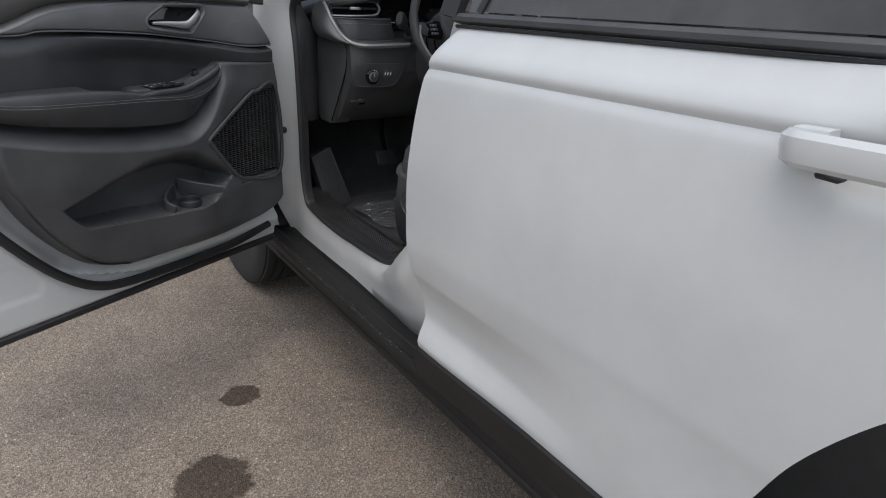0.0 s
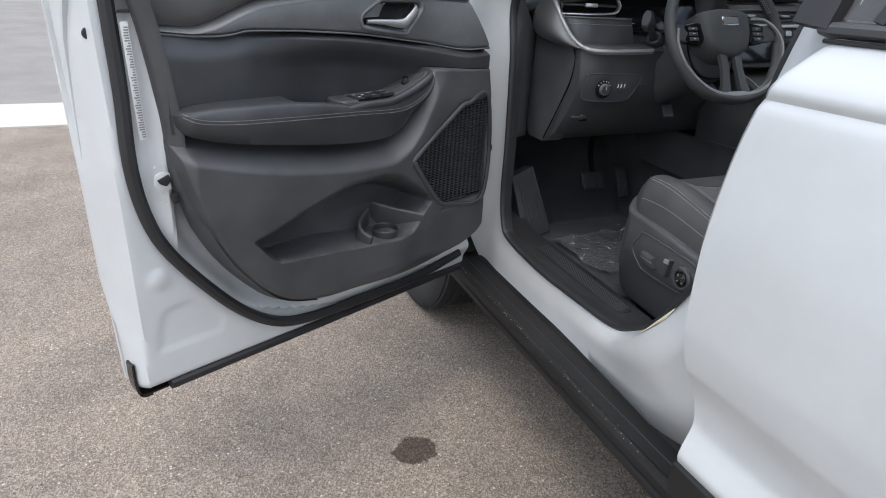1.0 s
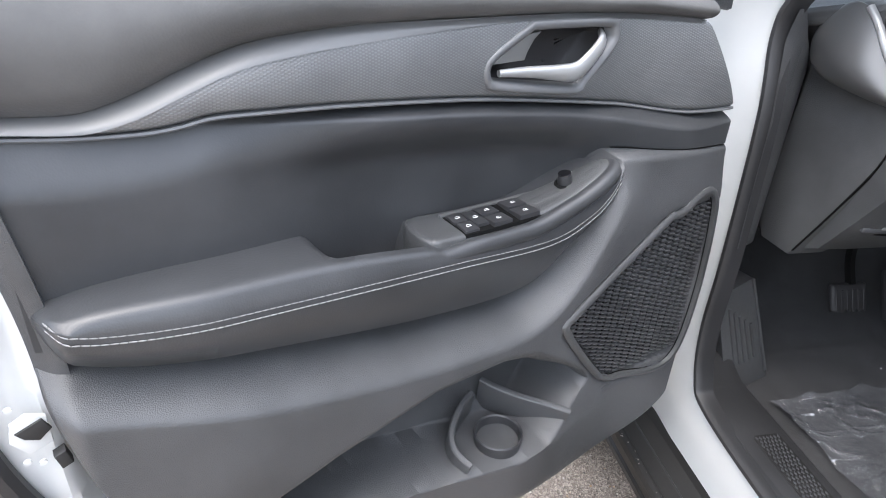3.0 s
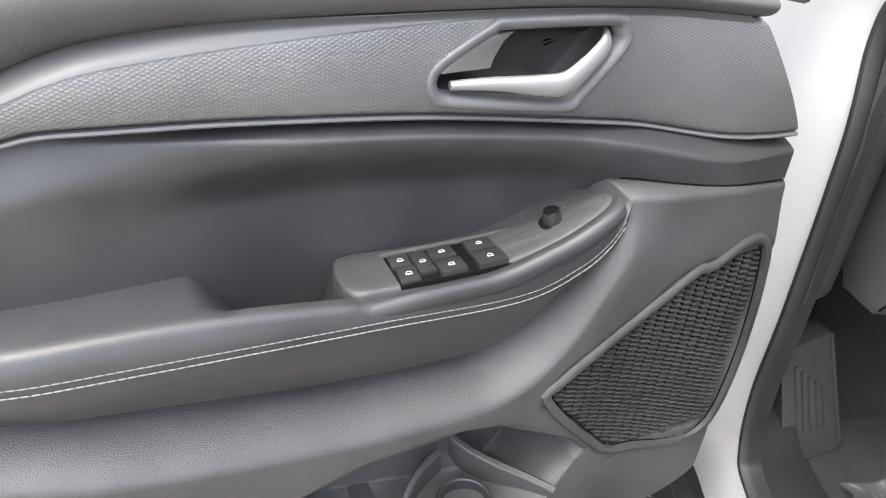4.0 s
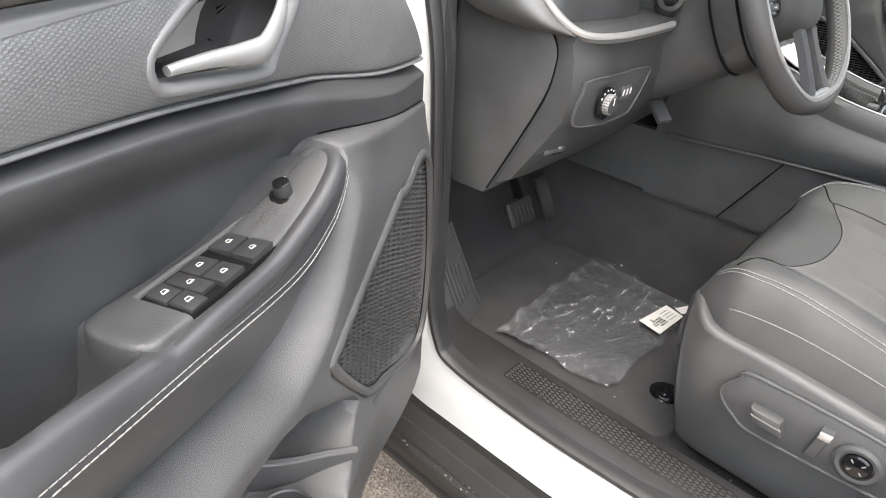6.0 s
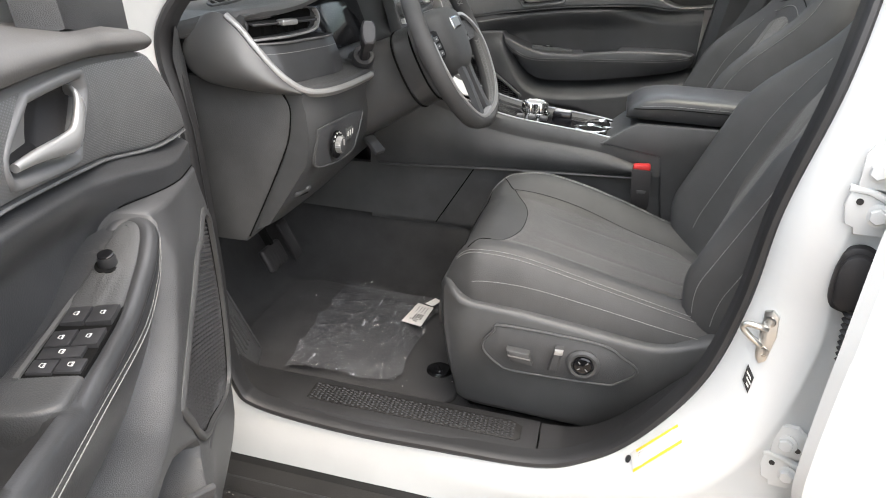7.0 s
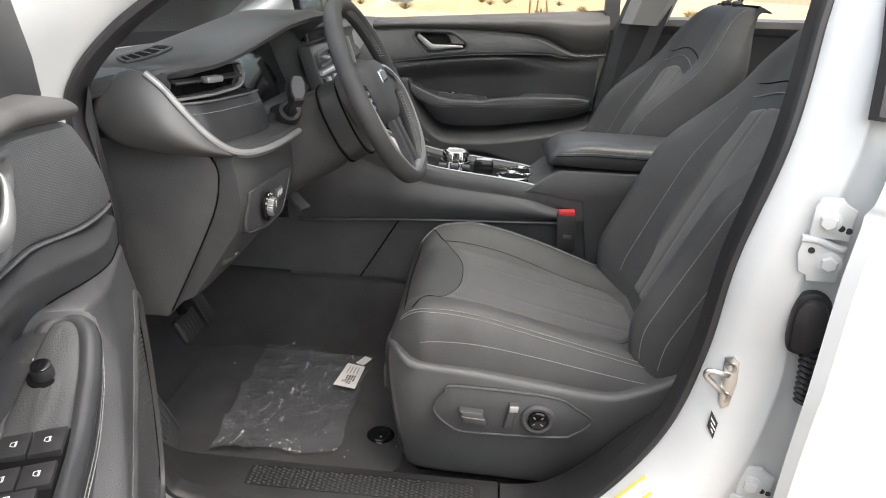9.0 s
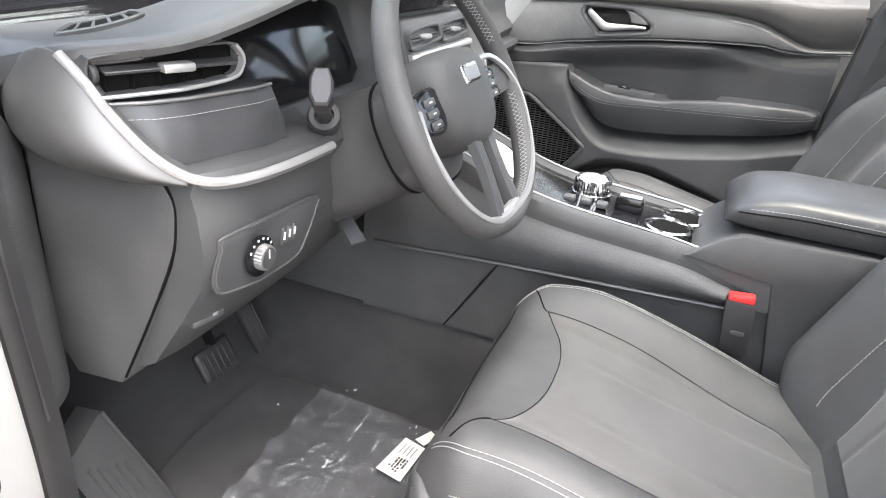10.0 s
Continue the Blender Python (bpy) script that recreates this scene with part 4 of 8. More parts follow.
def front_door(root, F, driver):
    """Shell, lining and fittings of a front door on root. F maps (u, n, z) to its own axes."""
    def put(name, bm, mat, label="", sharp=38.0, kind=""):
        bmesh.ops.transform(bm, matrix=Matrix(), verts=bm.verts)
        for v in bm.verts:
            v.co = F(*v.co)
        return part(name, bm, mat, root, label, sharp, kind=kind)

    # pad above the trim, up to the window
    def pad(s, t):
        u = 0.150 + s * 0.825
        z0 = trim_top(u)
        z1 = 1.285 + 0.088 * u
        z = z0 + t * (z1 - z0)
        n = top_n(u, z) - 0.002 + 0.016 * math.sin(math.pi * min(1, t * 1.25)) - 0.085 * smooth(0.66, 1.0, t) ** 1.7
        return (u, n - 0.006 * (1 - smooth(0, 0.12, t)), z)
    put("upper_pad", grid(pad, 90, 20, back=lambda v: Vector((v.x, min(v.y - 0.01, 0.01), v.z))), PADSOFT, "soft dark grey upper door pad")

    # patterned trim band with a bevelled upper border
    BEZEL = [(0.480, 1.226), (0.472, 1.238), (0.428, 1.263), (0.415, 1.266), (0.306, 1.263), (0.296, 1.256), (0.296, 1.243), (0.336, 1.202), (0.350, 1.195), (0.462, 1.211), (0.476, 1.217)]

    def band(s, t):
        u0 = 0.074 + 0.075 * t
        u = u0 + s * (0.973 - u0)
        z0, z1 = trim_low(u), trim_top(u)
        z = z0 + t * (z1 - z0)
        n = top_n(u, z) + 0.008 * math.sin(math.pi * t) ** 0.6
        top = (z1 - z)
        n -= 0.010 * (1 - smooth(0.0, 0.016, top)) * smooth(0.5, 0.8, u) + 0.004 * (1 - smooth(0.0, 0.005, top))
        n -= 0.007 * (1 - smooth(0.0, 0.007, z - z0))
        q = -sdf(BEZEL, u, z)
        if q > -0.006:
            n += 0.0015 * smooth(-0.010, -0.006, q) - 0.049 * smooth(-0.005, 0.001, q)
        return (u, n, z)
    put("trim_band", grid(band, 230, 44, back=lambda v: Vector((v.x, 0.005, v.z))), TRIM, "dark silver patterned trim band")
    # shiny lower border of the band
    lp = [(u, top_n(u, 0), trim_low(u) + 0.0005) for u in np.linspace(0.076, 0.972, 120)]
    put("trim_border", sweep(lp, [(0.0025, -0.0022), (0.0038, -0.0006), (0.003, 0.0015), (-0.004, 0.002), (-0.012, 0.002), (-0.012, -0.0022)], (0, 1, 0)), TRIMLIP)

    # plain bevelled upper border
    def edge(s, t):
        u = 0.16 + s * 0.812
        z0, z1 = trim_low(u), trim_top(u)
        w = 0.005 + 0.012 * smooth(0.42, 0.72, u) - 0.006 * smooth(0.80, 0.95, u)
        z = z1 + 0.001 - w * (1 - t)
        k = max(0.0, min(1.0, (z - z0) / (z1 - z0)))
        n = top_n(u, z) + 0.008 * math.sin(math.pi * k) ** 0.6 - 0.010 * (1 - smooth(0.0, 0.016, z1 - z)) * smooth(0.5, 0.8, u) - 0.004 * (1 - smooth(0.0, 0.005, z1 - z))
        return (u, n + 0.0012, z)
    put("trim_edge", grid(edge, 120, 8, back=(0, -0.008, 0)), FLANK, "smooth silver-grey border")

    # insert
    def ins(s, t):
        u = 0.075 + s * 0.875
        z1 = trim_low(u) - 0.002
        z0 = min(low_top(u) + 0.002, z1 - 0.02) if u < 0.27 else low_top(u) - 0.005
        z = z0 + (1 - (1 - t) ** 1.9) * (z1 - z0)
        return (u, mid_n(u, z), z)
    put("insert_seam", sweep([(u, mid_n(u, low_top(u)) + 0.0006, low_top(u) + 0.0010) for u in np.linspace(0.078, 0.268, 24)], disc(0.0008, 6), (0, 1, 0)), SEAM)
    put("door_insert", grid(ins, 150, 60, back=lambda v: Vector((v.x, min(v.y - 0.01, 0.012), v.z))), SOFT, "black leatherette door insert with pale scuffs", 70)

    # lower panel with map pocket and speaker seat
    def low(s, t):
        u = 0.074 + s * 0.886
        z0, z1 = low_bot(u), low_top(u)
        z = z0 + t * (z1 - z0)
        return (u, low_n(u, z), z)
    put("lower_panel", grid(low, 280, 150, back=lambda v: Vector((v.x, min(v.y - 0.004, 0.010), v.z))), PANEL, "grained black lower door panel with a map pocket", 60)

    # armrest
    z_st = curve_fn([(0.280, 1.096), (0.286, 1.089), (0.300, 1.066), (0.336, 1.040), (0.404, 1.021), (0.55, 1.029), (0.73, 1.040), (0.871, 1.050), (0.923, 1.060), (0.948, 1.076)])
    z_bk = curve_fn([(0.270, 1.098), (0.300, 1.090), (0.36, 1.066), (0.43, 1.050), (0.55, 1.052), (0.58, 1.058), (0.70, 1.074), (0.82, 1.080), (0.90, 1.080), (0.95, 1.072)])
    z_lo = curve_fn([(0.270, 1.088), (0.30, 1.070), (0.33, 1.020), (0.38, 0.966), (0.445, 0.946), (0.58, 0.954), (0.72, 0.975), (0.87, 1.002), (0.935, 1.026), (0.95, 1.04)])
    PROF = [(0.0, 0), (0.35, 0), (0.62, 0), (0.80, 0), (0.90, 0), (0.965, 1), (1.0, 2), (1.0, 3), (0.985, 4), (0.95, 5), (0.80, 6), (0.40, 7), (0.0, 7)]
    rings = []
    n_arm = 120
    for i in range(n_arm + 1):
        u = 0.284 + (0.947 - 0.284) * i / n_arm
        end = smooth(0.947, 0.925, u) ** 0.5 * smooth(0.268, 0.290, u) ** 0.5
        back = 0.018 + 0.062 * (1 - smooth(0.25, 0.34, u))
        out = 0.112 - 0.016 * smooth(0.80, 0.95, u) - 0.004 * (1 - smooth(0.27, 0.33, u))
        zs, zb, zl = z_st(u), z_bk(u), z_lo(u)
        ztop = max(zb, zs + 0.016)
        cup = smooth(0.562, 0.585, u) * (1 - smooth(0.648, 0.700, u))
        ring = []
        for f, k in PROF:
            n = back + (out - back) * (f if f < 0.95 else f) * (0.35 + 0.65 * end)
            if k == 0:
                z = ztop - 0.006 * f * f
                if f <= 0.63:
                    z -= cup * (0.062 if f < 0.6 else 0.030)
            elif k == 1:
                z = ztop - 0.010
            elif k == 2:
                z = zs + 0.006
            elif k == 3:
                z = zs - 0.001
            elif k == 4:
                z = zs - 0.012
            elif k == 5:
                z = zs + (zl - zs) * 0.45
            elif k == 6:
                z = zl + 0.004
            else:
                z = zl
            mid = (zs + zl) / 2
            ring.append((u, n, mid + (z - mid) * (0.30 + 0.70 * end)))
        rings.append(ring)
    put("armrest", loft(rings), SOFT, "padded black armrest with double stitching", 55)

    # side return of the lining along the rear edge
    if driver:
        eo = spline([(1.004, 1.335), (0.990, 1.270), (0.980, 1.225), (0.968, 1.146), (0.958, 1.060), (0.955, 1.000), (0.955, 0.950), (0.944, 0.890), (0.912, 0.792), (0.850, 0.688), (0.757, 0.592), (0.652, 0.553)], 80)

        def border(s, t):
            i = s * 79
            k = min(78, int(i))
            a = eo[k] * (1 - (i - k)) + eo[k + 1] * (i - k)
            d = eo[min(79, k + 1)] - eo[max(0, k - 1)]
            d = d / np.linalg.norm(d)
            nx, nz = d[1], -d[0]
            w = 0.026 * (1 - 0.5 * smooth(0.45, 0.6, s))
            return (a[0] + nx * w * t, 0.036 + 0.022 * math.sin(t * math.pi / 2) + 0.030 * smooth(0.42, 0.6, s) * t, a[1] + nz * w * t)
        put("lining_border", grid(border, 79, 8, back=(0, -0.02, 0)), PANEL, "dark plastic border of the door lining", 60)

    # two rows of stitches along its edge
    for off, dn in ((0.0035, 0.0), (-0.0035, 0.0006)):
        path = []
        for u in np.linspace(0.290, 0.938, 60):
            end = smooth(0.947, 0.925, u) ** 0.5 * smooth(0.268, 0.290, u) ** 0.5
            back = 0.018 + 0.062 * (1 - smooth(0.25, 0.34, u))
            out = 0.112 - 0.016 * smooth(0.80, 0.95, u) - 0.004 * (1 - smooth(0.27, 0.33, u))
            path.append((u, back + (out - back) * (0.35 + 0.65 * end) + dn, z_st(u) + off))
        put("stitching", stitch_line(path, (0, 1, 0)), THREAD, "pale grey stitching")

    # handle
    bzp = [tuple(p) for p in spline(ccw(BEZEL), 66, closed=True)]
    bzc = (0.385, 1.232)

    def bezel_ring(d, h):
        shrink = 0.35 if d < 0.04 else 0.002
        ring = inset(bzp, d) if d < 0.02 else [(bzc[0] + (a - bzc[0]) * shrink, bzc[1] + (b - bzc[1]) * shrink) for a, b in bzp]
        return [(a, top_n(a, b) + h, b) for a, b in ring]
    put("handle_recess", loft([bezel_ring(0.001, 0.004), bezel_ring(0.003, -0.008), bezel_ring(0.009, -0.028), bezel_ring(0.016, -0.032), bezel_ring(0.03, -0.033), bezel_ring(0.05, -0.033)], cap=False), RUBBER, "dark recess behind the handle", 60)
    put("handle_bezel", loft([bezel_ring(-0.0090, 0.004), bezel_ring(-0.0082, 0.0088), bezel_ring(-0.0062, 0.0100), bezel_ring(-0.003, 0.0096), bezel_ring(0.001, 0.0065), bezel_ring(0.0035, -0.006)], cap=False), TRIMLIP, "smooth grey frame round the handle", 50)
    HB = [((0.466, 0.057, 1.222), 0.006, 0.004), ((0.455, 0.058, 1.222), 0.0085, 0.0065), ((0.42, 0.060, 1.220), 0.009, 0.0070), ((0.38, 0.063, 1.216), 0.009, 0.0085), ((0.356, 0.065, 1.216), 0.009, 0.0100), ((0.338, 0.065, 1.227), 0.009, 0.0110), ((0.320, 0.062, 1.241), 0.008, 0.0110), ((0.310, 0.056, 1.249), 0.006, 0.0090), ((0.304, 0.046, 1.252), 0.005, 0.0070)]
    hpth = spline([h[0] for h in HB], 44)
    hrad = spline([(h[1], h[2]) for h in HB], 44)
    rings = []
    for i, p in enumerate(hpth):
        a, b = Vector(hpth[max(0, i - 1)]), Vector(hpth[min(43, i + 1)])
        t = (b - a).normalized()
        nn = Vector((0, 1, 0))
        nn = (nn - t * nn.dot(t)).normalized()
        sd = t.cross(nn)
        rings.append([Vector(p) + nn * hrad[i][0] * math.cos(w) * 0.7 + sd * hrad[i][1] * math.sin(w) for w in np.linspace(0, 2 * math.pi, 14, endpoint=False)])
    put("door_handle", loft(rings), SATIN, "satin silver pull handle", 60)
    put("handle_cover", plate([(0.474, 1.230), (0.450, 1.251), (0.432, 1.260), (0.404, 1.262), (0.414, 1.253), (0.422, 1.240), (0.425, 1.231)], 0.0, 0.058, 0.003, lambda a, b, h: (a, h - 0.006, b)), SILVERPAINT, "satin grey handle cover")

    # switch plate on the armrest
    zsw = curve_fn([(0.27, 1.096), (0.30, 1.088), (0.36, 1.063), (0.42, 1.048), (0.48, 1.046), (0.57, 1.048)])
    if driver:
        SWP = [(0.572, 0.045), (0.566, 0.031), (0.548, 0.027), (0.535, 0.027), (0.44, 0.036), (0.39, 0.046), (0.33, 0.058), (0.292, 0.070), (0.288, 0.082), (0.300, 0.094), (0.340, 0.099), (0.404, 0.098), (0.548, 0.096), (0.566, 0.092), (0.573, 0.078), (0.574, 0.06)]
        ring0 = spline(SWP, 70, closed=True)
        poly = ccw([tuple(p) for p in ring0])
        tops = []
        for d, hgt in ((-0.002, -0.055), (-0.001, -0.012), (0, 0.004), (0.0012, 0.0065), (0.004, 0.008), (0.012, 0.0082), (0.022, 0.0082), (0.03, 0.0082)):
            q = inset(poly, d)
            cx, cy = sum(p[0] for p in poly) / len(poly), sum(p[1] for p in poly) / len(poly)
            tops.append([(a, b, zsw(a) + hgt) for a, b in (q if d < 0.02 else [(cx + (x - cx) * (0.45 if d < 0.025 else 0.05), cy + (y - cy) * (0.30 if d < 0.025 else 0.03)) for x, y in poly])])
        put("switch_plate", loft(tops), PLASTIC, "dark grey switch plate", 50)
        lip = spline([(0.575, 0.0985), (0.50, 0.1015), (0.440, 0.102), (0.390, 0.1035), (0.340, 0.1045), (0.306, 0.1015), (0.288, 0.092), (0.281, 0.079), (0.283, 0.066), (0.292, 0.055), (0.306, 0.048)], 70)
        put("padded_lip", sweep([(a, b, zsw(max(0.27, a)) + 0.001 - 0.004 * smooth(0.36, 0.44, a) - 0.006 * smooth(0.50, 0.57, a) - 0.004 * smooth(0.070, 0.056, b) - 0.022 * smooth(0.060, 0.048, b) - 0.003) for a, b in lip], disc(0.0110, 16), (0, 0, 1)), SOFT, "", 70)
        well = [(0.5235, 0.0465), (0.4080, 0.0475), (0.4090, 0.0985), (0.5235, 0.0965)]
        # flat sheet on the plate, its colour stands for shade between the keys
        put("well_shade", plate(well, 0.0, 0.0086, 0.0002, lambda a, b, h: (a, b, zsw(0.46) + h + 0.0008)), SEAM, "near-black sheet painting the shade round the switches")
        put("well_strip", sweep([(a, b, zsw(0.46) + 0.0100 + 0.004 * smooth(0.42, 0.37, a)) for a, b in ((0.5260, 0.0440), (0.480, 0.0442), (0.430, 0.0448), (0.395, 0.0462), (0.376, 0.0500))], [(0.0016, -0.0022), (0.0016, 0.0022), (-0.004, 0.0026), (-0.004, -0.0026)], (0, 0, 1)), FLANK, "satin grey strip behind the switches")
        put("well_ramp", grid(lambda s, t: (0.4090 - 0.024 * s, 0.047 + t * 0.050 - 0.004 * s, zsw(0.46) + 0.0060 + 0.0070 * smooth(0.0, 1.0, s) ** 0.7), 8, 8, back=(0, 0, -0.006)), PLASTIC)

        def key(cu, cn, w, d, rise, skew):
            zk = zsw(0.46) + 0.0085
            return plate([(cu - w / 2 + skew, cn - d / 2), (cu + w / 2 + skew, cn - d / 2), (cu + w / 2 - skew, cn + d / 2), (cu - w / 2 - skew, cn + d / 2)], 0.0, 0.0034 + rise, 0.0010, lambda a, b, h: (a, b, zk + h + (0.0025 * (b - cn) / d if rise else 0.0005)))

        for cu, cn, w, d, rise in ((0.5115, 0.0600, 0.0195, 0.0215, 0.0), (0.5115, 0.0830, 0.0195, 0.0225, 0.0), (0.4920, 0.0690, 0.0170, 0.0380, 0.0010), (0.4690, 0.0605, 0.0260, 0.0225, 0.0015), (0.4690, 0.0845, 0.0270, 0.0240, 0.0020), (0.4285, 0.0605, 0.0290, 0.0225, 0.0025), (0.4285, 0.0850, 0.0310, 0.0245, 0.0030)):
            sw = put("window_switch", key(cu, cn, w, d, rise, -0.001), KEYCAP, "black switch key with a white legend")
            zt = zsw(0.46) + 0.0085 + 0.0035 + rise + (0 if rise else 0.0005)
            icon = [(-0.0032, -0.0020), (0.0010, -0.0024), (0.0030, 0.0004), (0.0032, 0.0024), (-0.0032, 0.0024)]
            put("switch_legend", sweep([(cu + a * 0.95, cn + b * 0.95, zt + 0.0003 + (0.0025 * b / d if rise else 0)) for a, b in icon], disc(0.00034, 6), (0, 0, 1), closed=True), MARK)
            put("switch_legend", sweep([(cu - 0.0032, cn + 0.0012, zt + 0.0003), (cu + 0.0030, cn + 0.0012, zt + 0.0003)], disc(0.0003, 6), (0, 0, 1)), MARK)
        kz = zsw(0.352) + 0.006
        tilt = pose(0.350, 0.070, kz, 0, 14, 0)
        put("mirror_knob_collar", lathe([(0.0140, 0.0), (0.0140, 0.003), (0.0120, 0.0036), (0.0, 0.0036)], 28, tilt), SEAM)
        put("mirror_knob", lathe([(0.0092, 0.002), (0.0096, 0.004), (0.0090, 0.013), (0.0084, 0.0160), (0.0, 0.0163)], 28, tilt), KEYCAP, "black rotary mirror knob")
        put("knob_cap", lathe([(0.0084, 0.0155), (0.0082, 0.0172), (0.0066, 0.0180), (0.0, 0.0172)], 24, tilt), GLOSS)
        for da, db in ((-0.022, -0.010), (-0.026, 0.006), (-0.020, 0.018)):
            c = tilt @ Vector((da, db, 0.003))
            put("knob_legend", lathe([(0.0022, 0.0), (0.0022, 0.0010), (0.0012, 0.0010), (0.0012, 0.0)], 12, Matrix.Translation(c) @ pose(0, 0, 0, 0, 14, 0)), MARK)
    else:
        put("switch_plate", plate([(0.53, 0.05), (0.40, 0.055), (0.385, 0.07), (0.39, 0.092), (0.53, 0.092)], -0.004, 0.010, 0.003, lambda a, b, h: (a, b, zsw(a) + h)), PLASTIC)
        put("window_switch", plate([(0.46, 0.062), (0.425, 0.062), (0.425, 0.084), (0.46, 0.084)], 0.0, 0.007, 0.002, lambda a, b, h: (a, b, zsw(a) + h + 0.010)), GLOSS)
        put("switch_legend", plate([(0.448, 0.070), (0.438, 0.070), (0.438, 0.076), (0.448, 0.076)], 0.0, 0.0006, 0.0001, lambda a, b, h: (a, b, zsw(a) + h + 0.0175)), MARK)

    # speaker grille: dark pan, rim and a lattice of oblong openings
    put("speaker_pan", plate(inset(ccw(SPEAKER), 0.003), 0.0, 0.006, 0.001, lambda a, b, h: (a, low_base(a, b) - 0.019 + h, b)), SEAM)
    gp = inset(ccw(SPEAKER), 0.0005)
    rim = spline([p for i, p in enumerate(gp)], 120, closed=True)
    put("speaker_rim", sweep([(a, low_base(a, b), b) for a, b in rim], [(0.0005, -0.007), (0.0035, -0.004), (0.0042, 0.0), (0.0035, 0.0035), (-0.006, 0.0045), (-0.006, -0.007)], (0, 1, 0), closed=True), PLASTIC)
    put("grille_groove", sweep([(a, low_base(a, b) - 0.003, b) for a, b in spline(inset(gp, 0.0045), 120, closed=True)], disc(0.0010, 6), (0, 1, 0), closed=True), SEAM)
    verts, faces = [], []
    dip = 0.22  # rows fall towards the hinge

    def rib(a, b, w, h):
        """A thin bar from a to b on the grille."""
        ax, az = a
        bx, bz = b
        dx, dz = bx - ax, bz - az
        ln = math.hypot(dx, dz) + 1e-9
        ox, oz = -dz / ln * w, dx / ln * w
        c = len(verts)
        for x, z in ((ax, az), (bx, bz)):
            bow = low_base(x, z) - 0.004 + h
            for sx, sn in ((-1, -0.009), (-0.7, -0.001), (0.5, 0.0005), (1, -0.003)):
                verts.append((x + ox * sx, bow + sn, z + oz * sx))
        for k in range(3):
            faces.append((c + k, c + k + 1, c + k + 5, c + k + 4))
        faces.append((c, c + 3, c + 2, c + 1))
        faces.append((c + 4, c + 5, c + 6, c + 7))
    flat_l, slant, pitch = 0.0122, 0.0036, 0.0072
    inner_g = ccw([tuple(p) for p in inset(gp, 0.003)])
    for i in range(-2, 24):
        for j in range(-30, 70):
            cu = 0.06 + i * (flat_l + slant)
            cz = 0.70 + (j + 0.5 * (i % 2)) * pitch + (cu - 0.05) * dip
            skew = flat_l / 2 * dip
            if sdf(inner_g, cu, cz) > 0.0:
                continue
            top0, top1 = (cu - flat_l / 2, cz + pitch / 2 - skew), (cu + flat_l / 2, cz + pitch / 2 + skew)
            low1, tip = (cu + flat_l / 2, cz - pitch / 2 + skew), (cu + flat_l / 2 + slant, cz + skew + slant * dip)
            rib(top0, top1, 0.0017, 0.0012)
            rib(top1, tip, 0.0010, -0.0022)
            rib(low1, tip, 0.0010, -0.0026)
    put("speaker_grille", shape(verts, faces), GRILLE, "black lattice speaker grille", 30, kind="stuff")

    # dividers in the pocket
    if driver:
        for pts in ([(0.512, 0.132, 0.712), (0.520, 0.104, 0.722), (0.508, 0.078, 0.732), (0.478, 0.056, 0.744), (0.452, 0.046, 0.750)], [(0.432, 0.040, 0.762), (0.420, 0.062, 0.758), (0.396, 0.088, 0.750), (0.368, 0.112, 0.742), (0.340, 0.140, 0.734)]):
            q = spline(pts, 24)
            put("pocket_divider", sweep(q, [(0.002, -0.0045), (0.004, -0.0025), (0.004, 0.0025), (0.002, 0.0045), (-0.06, 0.007), (-0.06, -0.007)], (0.15, 0.30, 1)), PANEL)
        put("cup_well", lathe([(0.033, -0.030), (0.036, 0.001), (0.0345, 0.003), (0.0325, 0.001), (0.029, -0.034), (0.0005, -0.034)], 36, pose(0.440, 0.100, 0.710)), KEYCAP, "dark cup recess in the pocket")


# driver's door, open
DOOR = pose(0, 0, 0, 0, 0, 203.0)


def shell_edge(z):
    return float(np.interp(z, [0.42, 0.6, 0.9, 1.25, 1.35], [1.066, 1.072, 1.074, 1.082, 1.080]))


def shell_in(s, t):
    """White inner pressing of the door: flat border, a step up to the lining."""
    z = 0.432 + t * (1.335 - 0.432)
    u = 0.012 + s * (shell_edge(z) - 0.012)
    n = 0.0
    q = u - (0.972 - 0.17 * (1 - smooth(0.50, 0.86, z)) ** 1.3 - 0.35 * (1 - smooth(0.44, 0.62, z)) ** 2)
    step = smooth(0.012, -0.028, q) * smooth(0.455, 0.53, z)
    n += 0.030 * step - 0.07 * smooth(0.962, 0.93, u) * smooth(0.02, -0.05, q) * smooth(0.50, 0.60, z)
    n -= 0.100 * smooth(1.045, 1.072, u) ** 1.5 * smooth(0.45, 0.7, z) + 0.03 * smooth(1.05, 1.07, u)
    n += 0.006 * math.exp(-(((u - 0.997) / 0.022) ** 2 + ((z - 0.702) / 0.022) ** 2) ** 2)
    e = sdf([(1.018, 0.528), (1.000, 0.612), (0.985, 0.624), (0.925, 0.628), (0.862, 0.560), (0.870, 0.524)], u, z)
    n -= 0.004 * smooth(0.008, -0.006, e)
    n -= 0.02 * smooth(0.445, 0.432, z)
    return (u, n, z)


driver_door = part("driver_door", grid(shell_in, 130, 110, back=lambda v: Vector((v.x, min(v.y - 0.012, -0.085 - 0.02 * math.sin((v.z - 0.43) * 3)), v.z))), WHITE, car, "open white driver's door with black lining", 50, m=DOOR)
front_door(driver_door, lambda u, n, z: Vector((u, n, z)), True)
